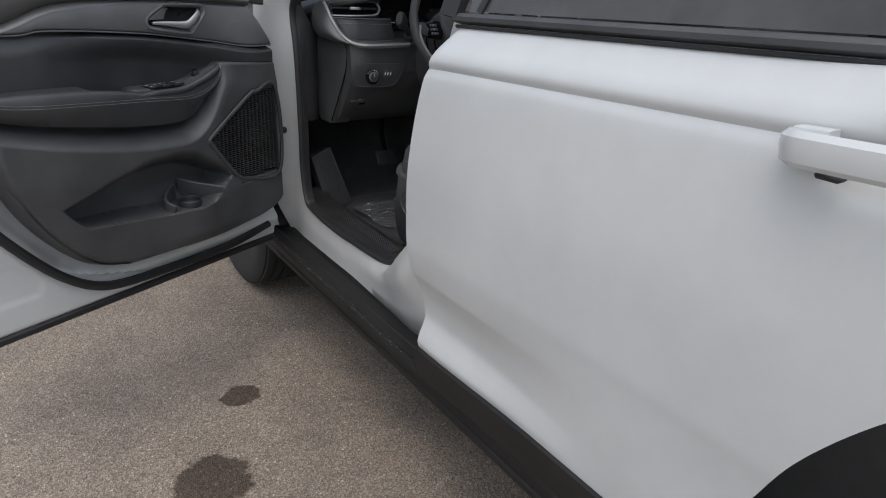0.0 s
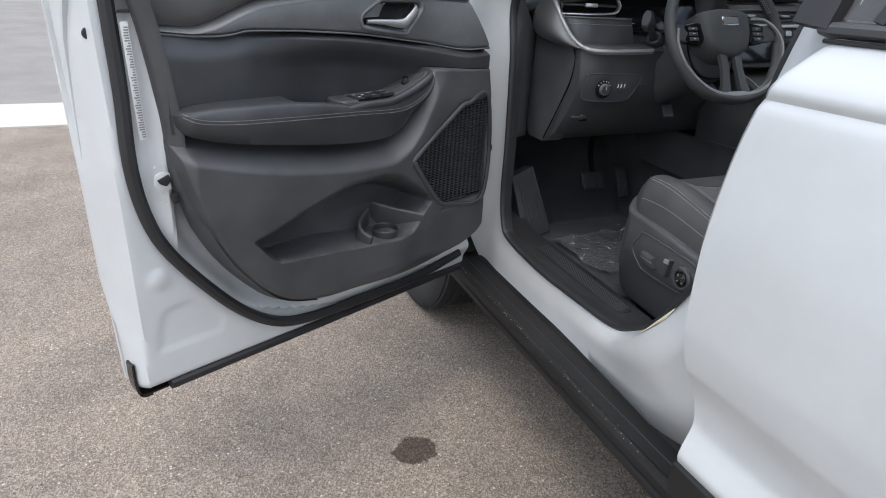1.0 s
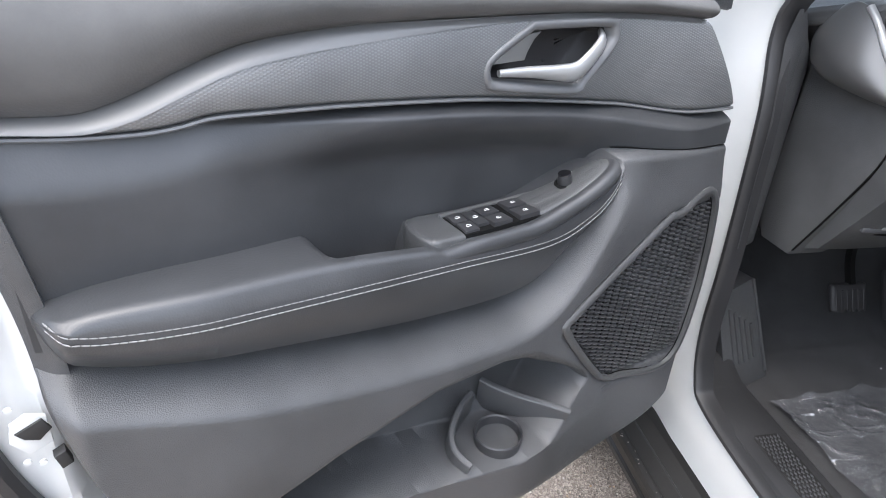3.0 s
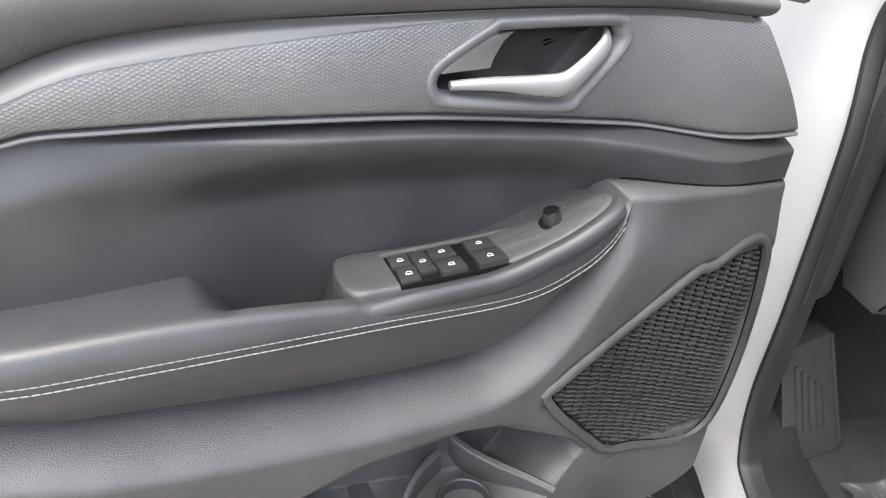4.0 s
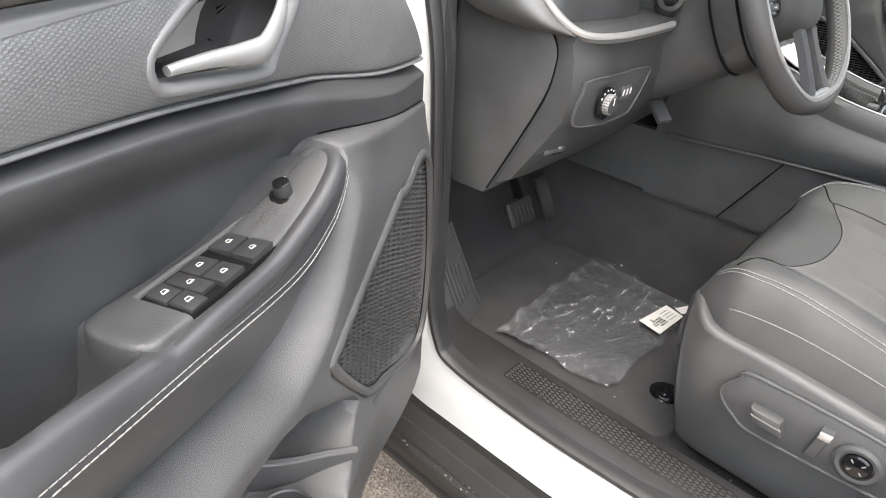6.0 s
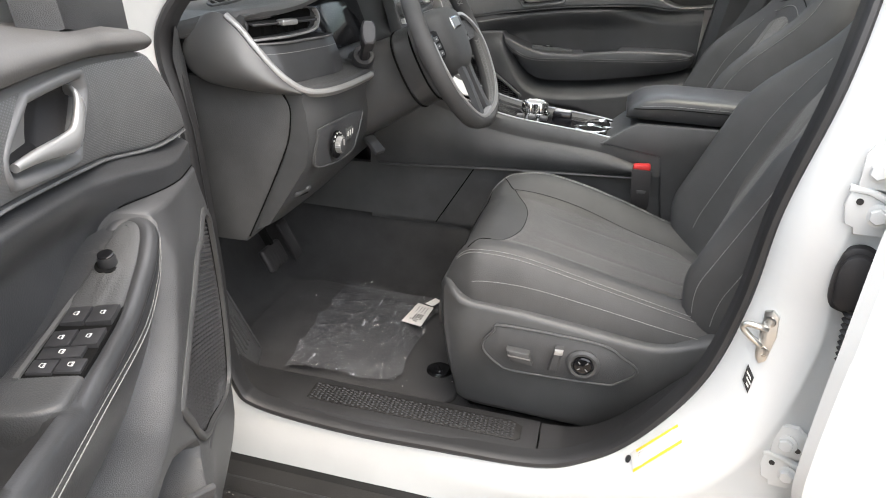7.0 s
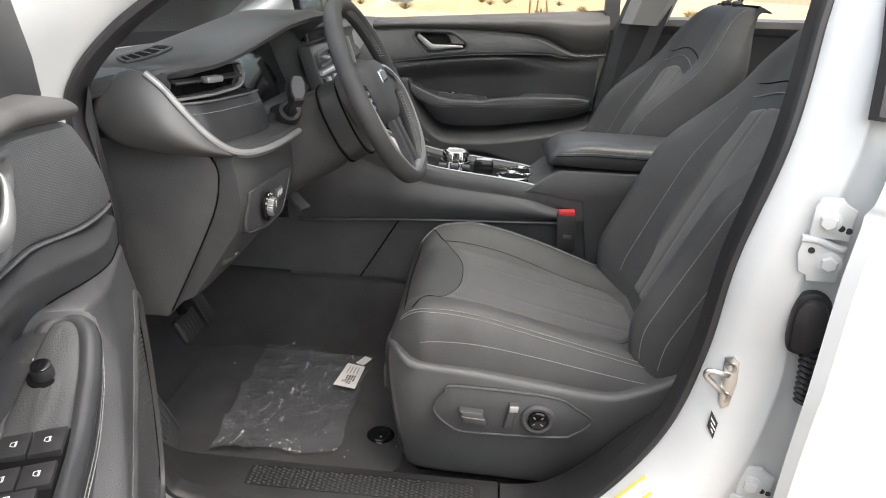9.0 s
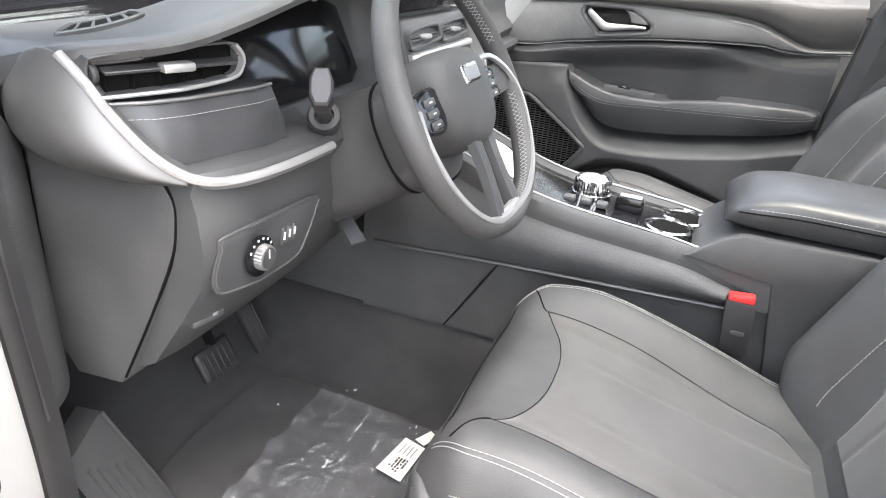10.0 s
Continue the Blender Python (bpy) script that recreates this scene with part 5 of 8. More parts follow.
# black seal on the pressing, the lower edge strip and corner cap
ws = spline([(1.022, 0.006, 1.33), (1.021, 0.006, 1.22), (1.020, 0.006, 1.107), (1.023, 0.006, 0.967), (1.008, 0.006, 0.858), (0.972, 0.008, 0.766), (0.886, 0.010, 0.645), (0.806, 0.012, 0.557), (0.726, 0.014, 0.502), (0.640, 0.016, 0.480), (0.50, 0.018, 0.474), (0.25, 0.020, 0.474), (0.06, 0.020, 0.50)], 150)
part("door_edge_seal", sweep(ws, [(0.0, -0.013), (0.010, -0.012), (0.016, -0.004), (0.015, 0.006), (0.008, 0.013), (0.0, 0.014), (-0.012, 0.0)], (0, 1, 0)), SEAL, driver_door, "black rubber edge seal")
bs = [(u, -0.006 - 0.0, 0.429 + 0.0 * u) for u in np.linspace(1.002, 0.02, 40)]
part("bottom_seal", sweep(bs, [(0.004, -0.012), (0.010, -0.006), (0.010, 0.006), (0.004, 0.012), (-0.02, 0.012), (-0.02, -0.012)], (0, 1, 0)), RUBBER, driver_door, "black rubber strip on the lower edge")
part("edge_lip", sweep([(u, -0.022, 0.417) for u in np.linspace(1.066, 0.02, 20)], [(0.003, -0.002), (0.003, 0.002), (-0.05, 0.004), (-0.05, -0.004)], (0, 1, 0)), GLOSS, driver_door)
part("corner_cap", sweep(spline([(1.071, -0.03, 0.500), (1.072, -0.028, 0.46), (1.069, -0.026, 0.428), (1.060, -0.024, 0.414), (1.04, -0.022, 0.413)], 20), [(0.003, -0.003), (0.003, 0.003), (-0.03, 0.003), (-0.03, -0.003)], (0, 1, 0)), GLOSS, driver_door, "gloss black corner cap")
lt = part("latch", plate([(0.988, 0.945), (0.974, 0.952), (0.958, 0.945), (0.958, 0.912), (0.980, 0.905), (0.992, 0.925)], 0.0, 0.004, 0.001, lambda a, b, h: (a, 0.030 + h, b)), WHITE, driver_door, "white painted latch pressing with a dark slot")
part("latch_slot", plate([(0.986, 0.935), (0.962, 0.944), (0.956, 0.930), (0.968, 0.920), (0.980, 0.926)], 0.0, 0.003, 0.001, lambda a, b, h: (a, 0.0335 + h, b)), INK, lt)
part("latch_bolt", plate([(0.962, 0.898), (0.951, 0.902), (0.947, 0.884), (0.958, 0.880)], 0.0, 0.012, 0.002, lambda a, b, h: (a, 0.030 + h, b)), INK, lt)
for a, b in ((0.985, 0.960), (0.984, 0.893), (0.972, 0.887)):
    part("latch_screw", lathe([(0.0038, 0.0), (0.0034, 0.002), (0.0, 0.0024)], 14, Matrix.Translation((a, 0.029, b)) @ pose(0, 0, 0, -90, 0, 0)), WHITE, lt)
part("door_plug", lathe([(0.011, 0.0), (0.010, 0.003), (0.0, 0.0035)], 18, Matrix.Translation((1.050, -0.022, 1.213)) @ pose(0, 0, 0, -90, 0, 0)), RUBBER, driver_door)
vl = part("data_label", plate([(1.010, 1.236), (0.996, 1.236), (0.990, 1.020), (1.004, 1.018)], 0.0, 0.001, 0.0002, lambda a, b, h: (a, 0.0265 + h, b)), PAPER, driver_door, "white data label with unreadable print")
rv = random.Random(5)
for i in range(44):
    z = 1.228 - i * 0.0047
    sh = 0.990 + (z - 1.018) / 0.218 * 0.006
    w = rv.uniform(0.55, 0.95) if i > 22 else rv.uniform(0.35, 0.9)
    th = 0.0024
    part("print_bar", plate([(sh + 0.0015, z), (sh + 0.0015 + 0.011 * w, z), (sh + 0.0015 + 0.011 * w, z - th), (sh + 0.0015, z - th)], 0.0, 0.0005, 0.0001, lambda a, b, h: (a, 0.0276 + h, b)), GREYINK, vl)
# check strap between the pillar and the door
part("check_strap", sweep([(0.072, 0.03, 0.842), (0.05, 0.055, 0.844), (0.012, 0.066, 0.848)], [(0.004, -0.007), (0.004, 0.007), (-0.004, 0.007), (-0.004, -0.007)], (0, 0, 1)), RUBBER, driver_door, "black door check strap")
part("strap_knob", lathe([(0.010, -0.008), (0.0115, -0.004), (0.0115, 0.004), (0.009, 0.009)], 8, Matrix.Translation((0.004, 0.068, 0.849)) @ pose(0, 0, 0, 90, 0, 20)), INK, driver_door)
# outer skin, window frame and glass of the open door
part("door_skin", grid(lambda s, t: (0.0 + s * 1.07, -0.10 - 0.035 * math.sin(math.pi * min(1, t * 1.1)) + 0.05 * smooth(0.85, 1, t), 0.43 + t * 0.90), 20, 20, back=(0, 0.012, 0)), WHITE, driver_door)
part("window_frame", sweep([(0.985, -0.03, 1.30), (0.975, -0.055, 1.42), (0.93, -0.11, 1.60), (0.80, -0.15, 1.68), (0.5, -0.15, 1.66), (0.20, -0.09, 1.50), (0.03, -0.03, 1.37), (0.0, -0.01, 1.30)], [(0.02, -0.03), (0.024, 0.0), (0.02, 0.03), (-0.02, 0.03), (-0.02, -0.03)], (0, 1, 0)), PLASTIC, driver_door, "black window frame")
part("sash_trim", plate([(1.012, 1.250), (0.962, 1.250), (0.950, 1.335), (0.94, 1.62), (1.0, 1.62), (1.02, 1.34)], 0.0, 0.03, 0.006, lambda a, b, h: (a, h - 0.012 - 0.40 * max(0, b - 1.30), b)), PANEL, driver_door, "black pillar trim")
part("window_glass", grid(lambda s, t: (0.03 + s * 0.94, -0.045 - t * 0.11, 1.31 + t * 0.34 * min(1, (s + 0.15) / 0.5)), 10, 4, back=(0, 0.005, 0)), CLEAR, driver_door).visible_shadow = False
part("mirror_sail", plate([(0.035, 1.262), (0.030, 1.32), (0.055, 1.39), (0.075, 1.48), (0.10, 1.60), (0.26, 1.60), (0.25, 1.30)], 0.0, 0.05, 0.012, lambda a, b, h: (a, h - 0.008 - 0.10 * max(0, b - 1.28), b)), PANEL, driver_door)

# passenger's door, closed
PDOOR = pose(1.70, -0.02, 0, 0, 0, 90.0)
passenger_door = part("passenger_door", grid(lambda s, t: (-(0.0 + s * 1.08), -0.06 - 0.03 * math.sin(math.pi * t), 0.44 + t * 0.86), 20, 16, back=(0, 0.03, 0)), WHITE, car, "closed passenger's door with black lining", m=PDOOR)
front_door(passenger_door, lambda u, n, z: Vector((-u, n, z)), False)
part("window_frame", sweep([(-0.99, -0.03, 1.30), (-0.985, -0.055, 1.42), (-0.95, -0.11, 1.60), (-0.82, -0.15, 1.68), (-0.5, -0.15, 1.66), (-0.20, -0.09, 1.50), (-0.03, -0.03, 1.37), (0.0, -0.01, 1.30)], [(0.02, -0.025), (0.024, 0.0), (0.02, 0.025), (-0.02, 0.025), (-0.02, -0.025)], (0, 1, 0)), PLASTIC, passenger_door, "black window frame")
part("window_glass", grid(lambda s, t: (-(0.03 + s * 0.95), -0.045 - t * 0.11, 1.33 + t * 0.33 * min(1, (s + 0.15) / 0.5)), 10, 4, back=(0, 0.005, 0)), CLEAR, passenger_door).visible_shadow = False
mir = part("mirror_housing", rbox(0.13, 0.20, 0.15, 0.045, 4, pose(-0.20, -0.21, 1.425, 0, 0, 12)), WHITE, passenger_door, "white door mirror with chrome-edged glass")
part("mirror_glass", rbox(0.010, 0.17, 0.12, 0.005, 2, pose(-0.270, -0.20, 1.425, 0, 0, 12)), CHROME, mir)


# ---- dashboard: sections (y, z) run across x ----
def tab(pts):
    q = spline(pts, 200)
    return lambda x: float(np.interp(x, q[:, 0], q[:, 1]))


brow_y = tab([(0.16, -0.068), (0.20, -0.107), (0.26, -0.150), (0.33, -0.185), (0.40, -0.222), (0.45, -0.238), (0.56, -0.242), (0.66, -0.236), (0.72, -0.205), (0.78, -0.160), (1.0, -0.150), (1.58, -0.110)])
brow_z = tab([(0.16, 1.281), (0.20, 1.286), (0.27, 1.296), (0.33, 1.315), (0.40, 1.345), (0.45, 1.356), (0.56, 1.360), (0.66, 1.356), (0.72, 1.340), (0.78, 1.310), (1.0, 1.300), (1.58, 1.285)])
face_y = tab([(0.16, -0.035), (0.20, -0.068), (0.27, -0.100), (0.34, -0.120), (0.40, -0.105), (0.50, -0.100), (0.66, -0.105), (0.74, -0.150), (1.0, -0.150), (1.58, -0.100)])
shelf_y = tab([(0.16, -0.110), (0.20, -0.160), (0.25, -0.190), (0.32, -0.212), (0.43, -0.222), (0.60, -0.215), (0.74, -0.205), (1.0, -0.190), (1.58, -0.150)])
low_y = tab([(0.16, -0.100), (0.20, -0.160), (0.25, -0.190), (0.30, -0.200), (0.45, -0.202), (0.60, -0.185), (0.74, -0.17), (1.0, -0.16), (1.58, -0.12)])


def dash_section(x):
    by, bz, fy, sy, ly = brow_y(x), brow_z(x), face_y(x), shelf_y(x), low_y(x)
    return [(0.38, 1.19), (0.22, 1.255), (0.06, 1.275 + 0.3 * (bz - 1.285) * 0.3), (by * 0.45 + 0.0, bz - 0.004), (by + 0.025, bz + 0.001), (by + 0.006, bz - 0.002), (by, bz - 0.008), (by + 0.004, bz - 0.016),
            (by * 0.5 + fy * 0.5, bz - 0.022), (fy, bz - 0.034), (fy - 0.004, 1.235), (fy - 0.010, 1.214), (fy - 0.022, 1.205), (fy - 0.032, 1.190), (fy * 0.55 + sy * 0.45, 1.166), (sy + 0.020, 1.162), (sy + 0.002, 1.159), (sy - 0.003, 1.150),
            (sy + 0.002, 1.138), (ly - 0.004, 1.115), (ly - 0.008, 1.07), (ly, 1.02), (ly + 0.035, 0.965), (ly * 0.4 - 0.025, 0.89), (-0.045, 0.862), (-0.02, 0.850), (0.20, 0.86), (0.36, 0.90)]


xs = list(np.linspace(0.234, 0.80, 76)) + list(np.linspace(0.83, 1.585, 24))


def dash_x(x, z):
    return x - 0.007 * max(0.0, 1 - (x - 0.234) / 0.07) * smooth(1.165, 1.145, z)


dashboard = part("dashboard", loft([[(dash_x(x, z), y, z) for y, z in dash_section(x)] for x in xs]), PLASTIC, car, "dark grey moulded dashboard", 42)

def shoulder(s, t):
    x = 0.105 + s * 0.132
    prof = [(y + 2.2 * max(0.0, 0.188 - x), z - 0.80 * max(0.0, 0.190 - x)) for y, z in dash_section(x)[:9]]
    f = t * 8
    k = min(7, int(f))
    return (x, *[prof[k][c] + (prof[k + 1][c] - prof[k][c]) * (f - k) + (0.0008 if c else 0.0) for c in (0, 1)])


part("dash_shoulder", grid(shoulder, 18, 32, back=(0, 0.004, -0.004)), PLASTIC, dashboard)

# end panel below the silver flank, with its seam
cap = [(0.020, 1.172), (-0.140, 1.158), (-0.158, 1.128), (-0.159, 1.100), (-0.150, 1.055), (-0.114, 0.970), (-0.066, 0.868), (-0.056, 0.856), (0.005, 0.860), (0.030, 0.90)]
part("end_panel", plate(cap, 0.0, 0.016, 0.005, lambda a, b, h: ((0.212 - h if h > 0.004 else 0.27) + 0.19 * max(0, -a), a, b)), PLASTIC, dashboard, "dark plastic end panel")
seam_p = spline([(-0.140, 1.156), (-0.156, 1.128), (-0.157, 1.100), (-0.148, 1.055), (-0.112, 0.970), (-0.064, 0.868)], 40)
part("panel_seam", sweep([(0.1965 + 0.19 * max(0, -a), a, b) for a, b in seam_p], [(0.0008, -0.0009), (0.0008, 0.0009), (-0.004, 0.0009), (-0.004, -0.0009)], (-1, 0, 0)), SEAM, dashboard)
# pillar lining between the end panel and the seal
def pillar_pt(s, t):
    z = 0.855 + t * (0.41 - 0.11 * s) + 0.02 * (1 - s) * (1 - t)
    y0 = float(np.interp(z, [0.85, 1.10, 1.22, 1.28], [-0.062, -0.047, -0.025, -0.040]))
    return (0.101 + 0.080 * s, y0 + (0.019 - y0) * s - 0.010 * math.sin(math.pi * s), z)


part("pillar_lining", grid(pillar_pt, 14, 24, back=(0.02, 0.01, 0)), PLASTIC, car, "dark plastic pillar lining")
part("kick_panel", grid(lambda s, t: (0.098 + 0.055 * min(1.0, 4 * s) ** 0.6 + 0.015 * t * s, -0.050 + 0.35 * s, 0.50 + t * 0.37), 20, 14, back=(0.006, 0.004, 0)), SILLBLACK, car, "dark plastic side panel of the footwell")

# silver flank and the bright line that runs from it along the shelf
up = spline([(0.174, -0.018, 1.258), (0.177, -0.044, 1.279), (0.182, -0.074, 1.277), (0.184, -0.100, 1.256), (0.188, -0.124, 1.226), (0.202, -0.152, 1.188), (0.230, -0.180, 1.157)], 50)
dn = spline([(0.174, -0.012, 1.250), (0.172, 0.004, 1.222), (0.171, -0.004, 1.188), (0.173, -0.035, 1.168), (0.178, -0.085, 1.160), (0.200, -0.142, 1.152), (0.230, -0.181, 1.147)], 50)


def flank(s, t):
    i = min(49, int(round(s * 49)))
    p = Vector(up[i]).lerp(Vector(dn[i]), t)
    return p + Vector((-0.85, -0.25, 0)) * 0.022 * math.sin(math.pi * t) * math.sin(math.pi * min(1, 0.12 + 0.88 * (1 - s))) ** 0.7


part("silver_flank", grid(flank, 49, 18, back=(0.02, 0.01, 0)), DASHFLANK, dashboard, "satin silver-grey dashboard flank", 60)
line = spline([(0.182, -0.076, 1.277), (0.184, -0.100, 1.256), (0.188, -0.124, 1.226), (0.202, -0.152, 1.188), (0.222, -0.176, 1.162), (0.247, -0.197, 1.150), (0.29, -0.216, 1.148), (0.34, -0.226, 1.149), (0.40, -0.232, 1.151), (0.432, -0.234, 1.152)], 90)
part("silver_line", sweep(line, [(0.003, -0.0052), (0.0055, -0.002), (0.0055, 0.002), (0.003, 0.0052), (-0.008, 0.0055), (-0.008, -0.0055)], [Vector((-0.60 + 0.55 * smooth(0.195, 0.30, q[0]), -0.70 + 0.05 * smooth(0.195, 0.30, q[0]), 0.35 + 0.35 * smooth(0.195, 0.30, q[0]))) for q in line]), LINE, dashboard, "bright silver trim line")


# face pieces: vents, stitched pad, instrument screen
def face(x, z, h=0.0):
    """A place on the slanted outer face left of the wheel."""
    y = float(np.interp(x, [0.18, 0.27, 0.36], [-0.098, -0.138, -0.160]))
    return Vector((x - 0.28 * h, y - 0.95 * h, z))


def face_in(x, z, h=0.0):
    return face(x, z, h - 0.002)


def vent(parent, fx, x0, x1, z0, z1, slats, r=0.02, k=1.0):
    poly = ccw([tuple(p) for p in spline([(x0, z0 + 0.006), (x0 + 0.006, z0), ((x0 + x1) / 2, z0 + 0.002), (x1 - 0.012, z0 + 0.006), (x1, z0 + r), (x1, z1 - r * 0.8), (x1 - 0.010, z1), ((x0 + x1) / 2, z1), (x0 + 0.01, z1 - 0.004), (x0, z1 - 0.012)], 60, closed=True)])
    vt = part("air_vent", sweep([fx(a, b, 0.004) for a, b in poly], [(0.004 * k, -0.0025 * k), (0.005 * k, 0.0), (0.004 * k, 0.0025 * k), (-0.012, 0.003 * k), (-0.012, -0.003 * k)], (0, -1, 0), closed=True), PLASTIC if slats == 1 else PANEL, parent, "dark air vent with a satin frame")
    if slats == 1:
        part("vent_trim", sweep([fx(a, b, 0.007) for a, b in spline([(x0 + 0.004, z0 - 0.001), ((x0 + x1) / 2, z0), (x1 - 0.014, z0 + 0.005), (x1 + 0.001, z0 + r), (x1 + 0.001, z1 - r * 0.7), (x1 - 0.008, z1 - 0.002)], 40)], [(0.0018, -0.0020), (0.0026, 0.0), (0.0018, 0.0020), (-0.006, 0.0020), (-0.006, -0.0020)], (0, -1, 0)), SATIN, vt, "satin vent trim")
    # near-black sheet on the solid face paints the shade inside the vent
    part("duct_shade", plate(inset(poly, 0.001), -0.030, -0.011, 0.001, lambda a, b, h: fx(a, b, h)), SEAM, vt)
    for i in range(slats):
        z = z0 + 0.010 + (z1 - z0 - 0.02) * ((i + 0.5) / slats if slats > 1 else 0.62)
        part("slat", rbox(x1 - x0 - 0.014, 0.016, 0.0040 if slats == 1 else 0.0028, 0.001, 1, Matrix.Translation(fx((x0 + x1) / 2, z, -0.002)) @ pose(0, 0, 0, 12, 0, -20 if fx is face_in else 0)), KEYCAP if slats == 1 else PANEL, vt)
    for i in range(6):
        x = x0 + 0.018 + (x1 - x0 - 0.036) * i / 5
        part("vane", rbox(0.0018, 0.010, z1 - z0 - 0.020, 0.0005, 1, Matrix.Translation(fx(x, (z0 + z1) / 2 - (0.008 if slats == 1 else 0), -0.0095))), SEAM, vt)
    part("vent_tab", rbox(0.036 if slats == 1 else 0.030, 0.018, 0.010 if slats == 1 else 0.007, 0.003, 2, Matrix.Translation(fx((x0 + x1) / 2, z0 + 0.010 + (z1 - z0 - 0.02) * (0.62 if slats == 1 else 0.5), 0.006)) @ pose(0, 0, 0, 0, 0, -20 if fx is face_in else 0)), SATIN, vt, "silver vent tab")
    return vt


vent(dashboard, face_in, 0.188, 0.350, 1.238, 1.281, 1, 0.018, 0.5)
part("vent_wheel", lathe([(0.012, -0.004), (0.013, -0.002), (0.013, 0.002), (0.012, 0.004)], 18, Matrix.Translation(face(0.194, 1.258, -0.012)) @ pose(0, 0, 0, 0, 90, 0)), PANEL, dashboard)
part("stitched_pad", grid(lambda s, t: face(0.198 + s * 0.195 + 0.012 * (1 - t) * s, 1.164 + t * 0.066, 0.004 + smooth(0.0, 0.2, s) * (0.006 + 0.004 * math.sin(math.pi * t) + 0.020 * (1 - t))), 24, 12, back=(0.005, 0.04, 0)), SOFT, dashboard, "stitched black dashboard pad")
part("pad_stitching", stitch_line([face(0.202 + s * 0.192, 1.2135, 0.0066 + 0.0132 * smooth(0.0, 0.2, s)) for s in np.linspace(0, 1, 20)], (0, -1, 0.3), 0.00045), THREAD, dashboard)
part("pad_bead", sweep([face(0.196 + s * 0.196, 1.2300, 0.0040 + 0.0095 * smooth(0.0, 0.2, s)) for s in np.linspace(0, 1, 24)], disc(0.0022, 8), (0, -1, 0)), FLANK, dashboard)

scr = part("instrument_screen", plate([(0.372, 1.198), (0.400, 1.188), (0.640, 1.188), (0.668, 1.205), (0.655, 1.318), (0.640, 1.330), (0.395, 1.330), (0.378, 1.318)], 0.0, 0.008, 0.002, lambda a, b, h: (a, -0.115 - h + (b - 1.25) * 0.38, b)), GLOSS, dashboard, "dark glossy instrument screen")
for a, b, w, hh in ((0.455, 1.305, 0.026, 0.003), (0.515, 1.308, 0.006, 0.009), (0.545, 1.309, 0.004, 0.005), (0.60, 1.306, 0.010, 0.005), (0.42, 1.215, 0.018, 0.0015)):
    part("screen_mark", plate([(a - w / 2, b), (a + w / 2, b), (a + w / 2, b + hh), (a - w / 2, b + hh)], 0, 0.0006, 0.0001, lambda p, q, h: (p, -0.1237 - h + (q - 1.25) * 0.38, q)), MARK, scr)

# light switch panel on the lower left
lp_o = [(0.238, 1.022), (0.262, 1.010), (0.372, 1.008), (0.398, 1.026), (0.420, 1.062), (0.412, 1.082), (0.26, 1.086), (0.244, 1.066)]


def lowface(a, b, h):
    return Vector((a, float(np.interp(a, [0.2, 0.25, 0.3, 0.45], [-0.163, -0.192, -0.203, -0.205])) - 0.006 - h + (b - 1.045) * -0.06, b))


lsp = part("light_switch_panel", plate([tuple(p) for p in spline(lp_o, 50, closed=True)], -0.01, 0.004, 0.003, lowface), PANEL, dashboard, "black light switch panel")
part("panel_rim", sweep([lowface(a, b, 0.003) for a, b in spline(lp_o, 70, closed=True)], disc(0.0022, 8), (0, -1, 0), closed=True), PLASTIC, lsp)
kc = lowface(0.297, 1.044, 0.004)
km = Matrix.Translation(kc) @ pose(0, 0, 0, 90, 0, 0)
part("knob_ring", lathe([(0.026, 0.0), (0.026, 0.003), (0.0225, 0.0045), (0.0, 0.0045)], 40, km), GLOSS, lsp)
rib_k = [[((0.0165 if i % 2 else 0.0155) * f * math.cos(2 * math.pi * i / 48), (0.0165 if i % 2 else 0.0155) * f * math.sin(2 * math.pi * i / 48), h) for i in range(48)] for f, h in ((1.0, 0.003), (1.0, 0.012), (0.93, 0.0145), (0.0, 0.0147))]
bmk = loft(rib_k)
bmesh.ops.transform(bmk, matrix=km, verts=bmk.verts)
part("light_knob", bmk, SILVERPAINT, lsp, "silver rotary light knob", 30)
part("knob_face", lathe([(0.0135, 0.0135), (0.013, 0.0157), (0.0, 0.0157)], 32, km), PLASTIC, lsp)
part("knob_pointer", rbox(0.002, 0.012, 0.001, 0.0004, 1, km @ pose(0, 0.006, 0.0161)), MARK, lsp)
for i in range(6):
    a = radians(30 + 24 * i)
    part("knob_legend", rbox(0.003, 0.003, 0.001, 0.0003, 1, km @ pose(0.0225 * math.cos(a), 0.0225 * math.sin(a), 0.0045)), MARK, lsp)
for i in range(3):
    m = Matrix.Translation(lowface(0.345 + i * 0.011, 1.050, 0.004)) @ pose(0, 0, 0, 90, 0, 0)
    part("dimmer_wheel", rbox(0.007, 0.024, 0.006, 0.002, 2, m @ pose(0, 0, 0, 0, 0, -12)), PANEL, lsp)
    part("wheel_mark", rbox(0.0035, 0.010, 0.0015, 0.0004, 1, m @ pose(0, 0.002, 0.003, 0, 0, -12)), MARK, lsp)
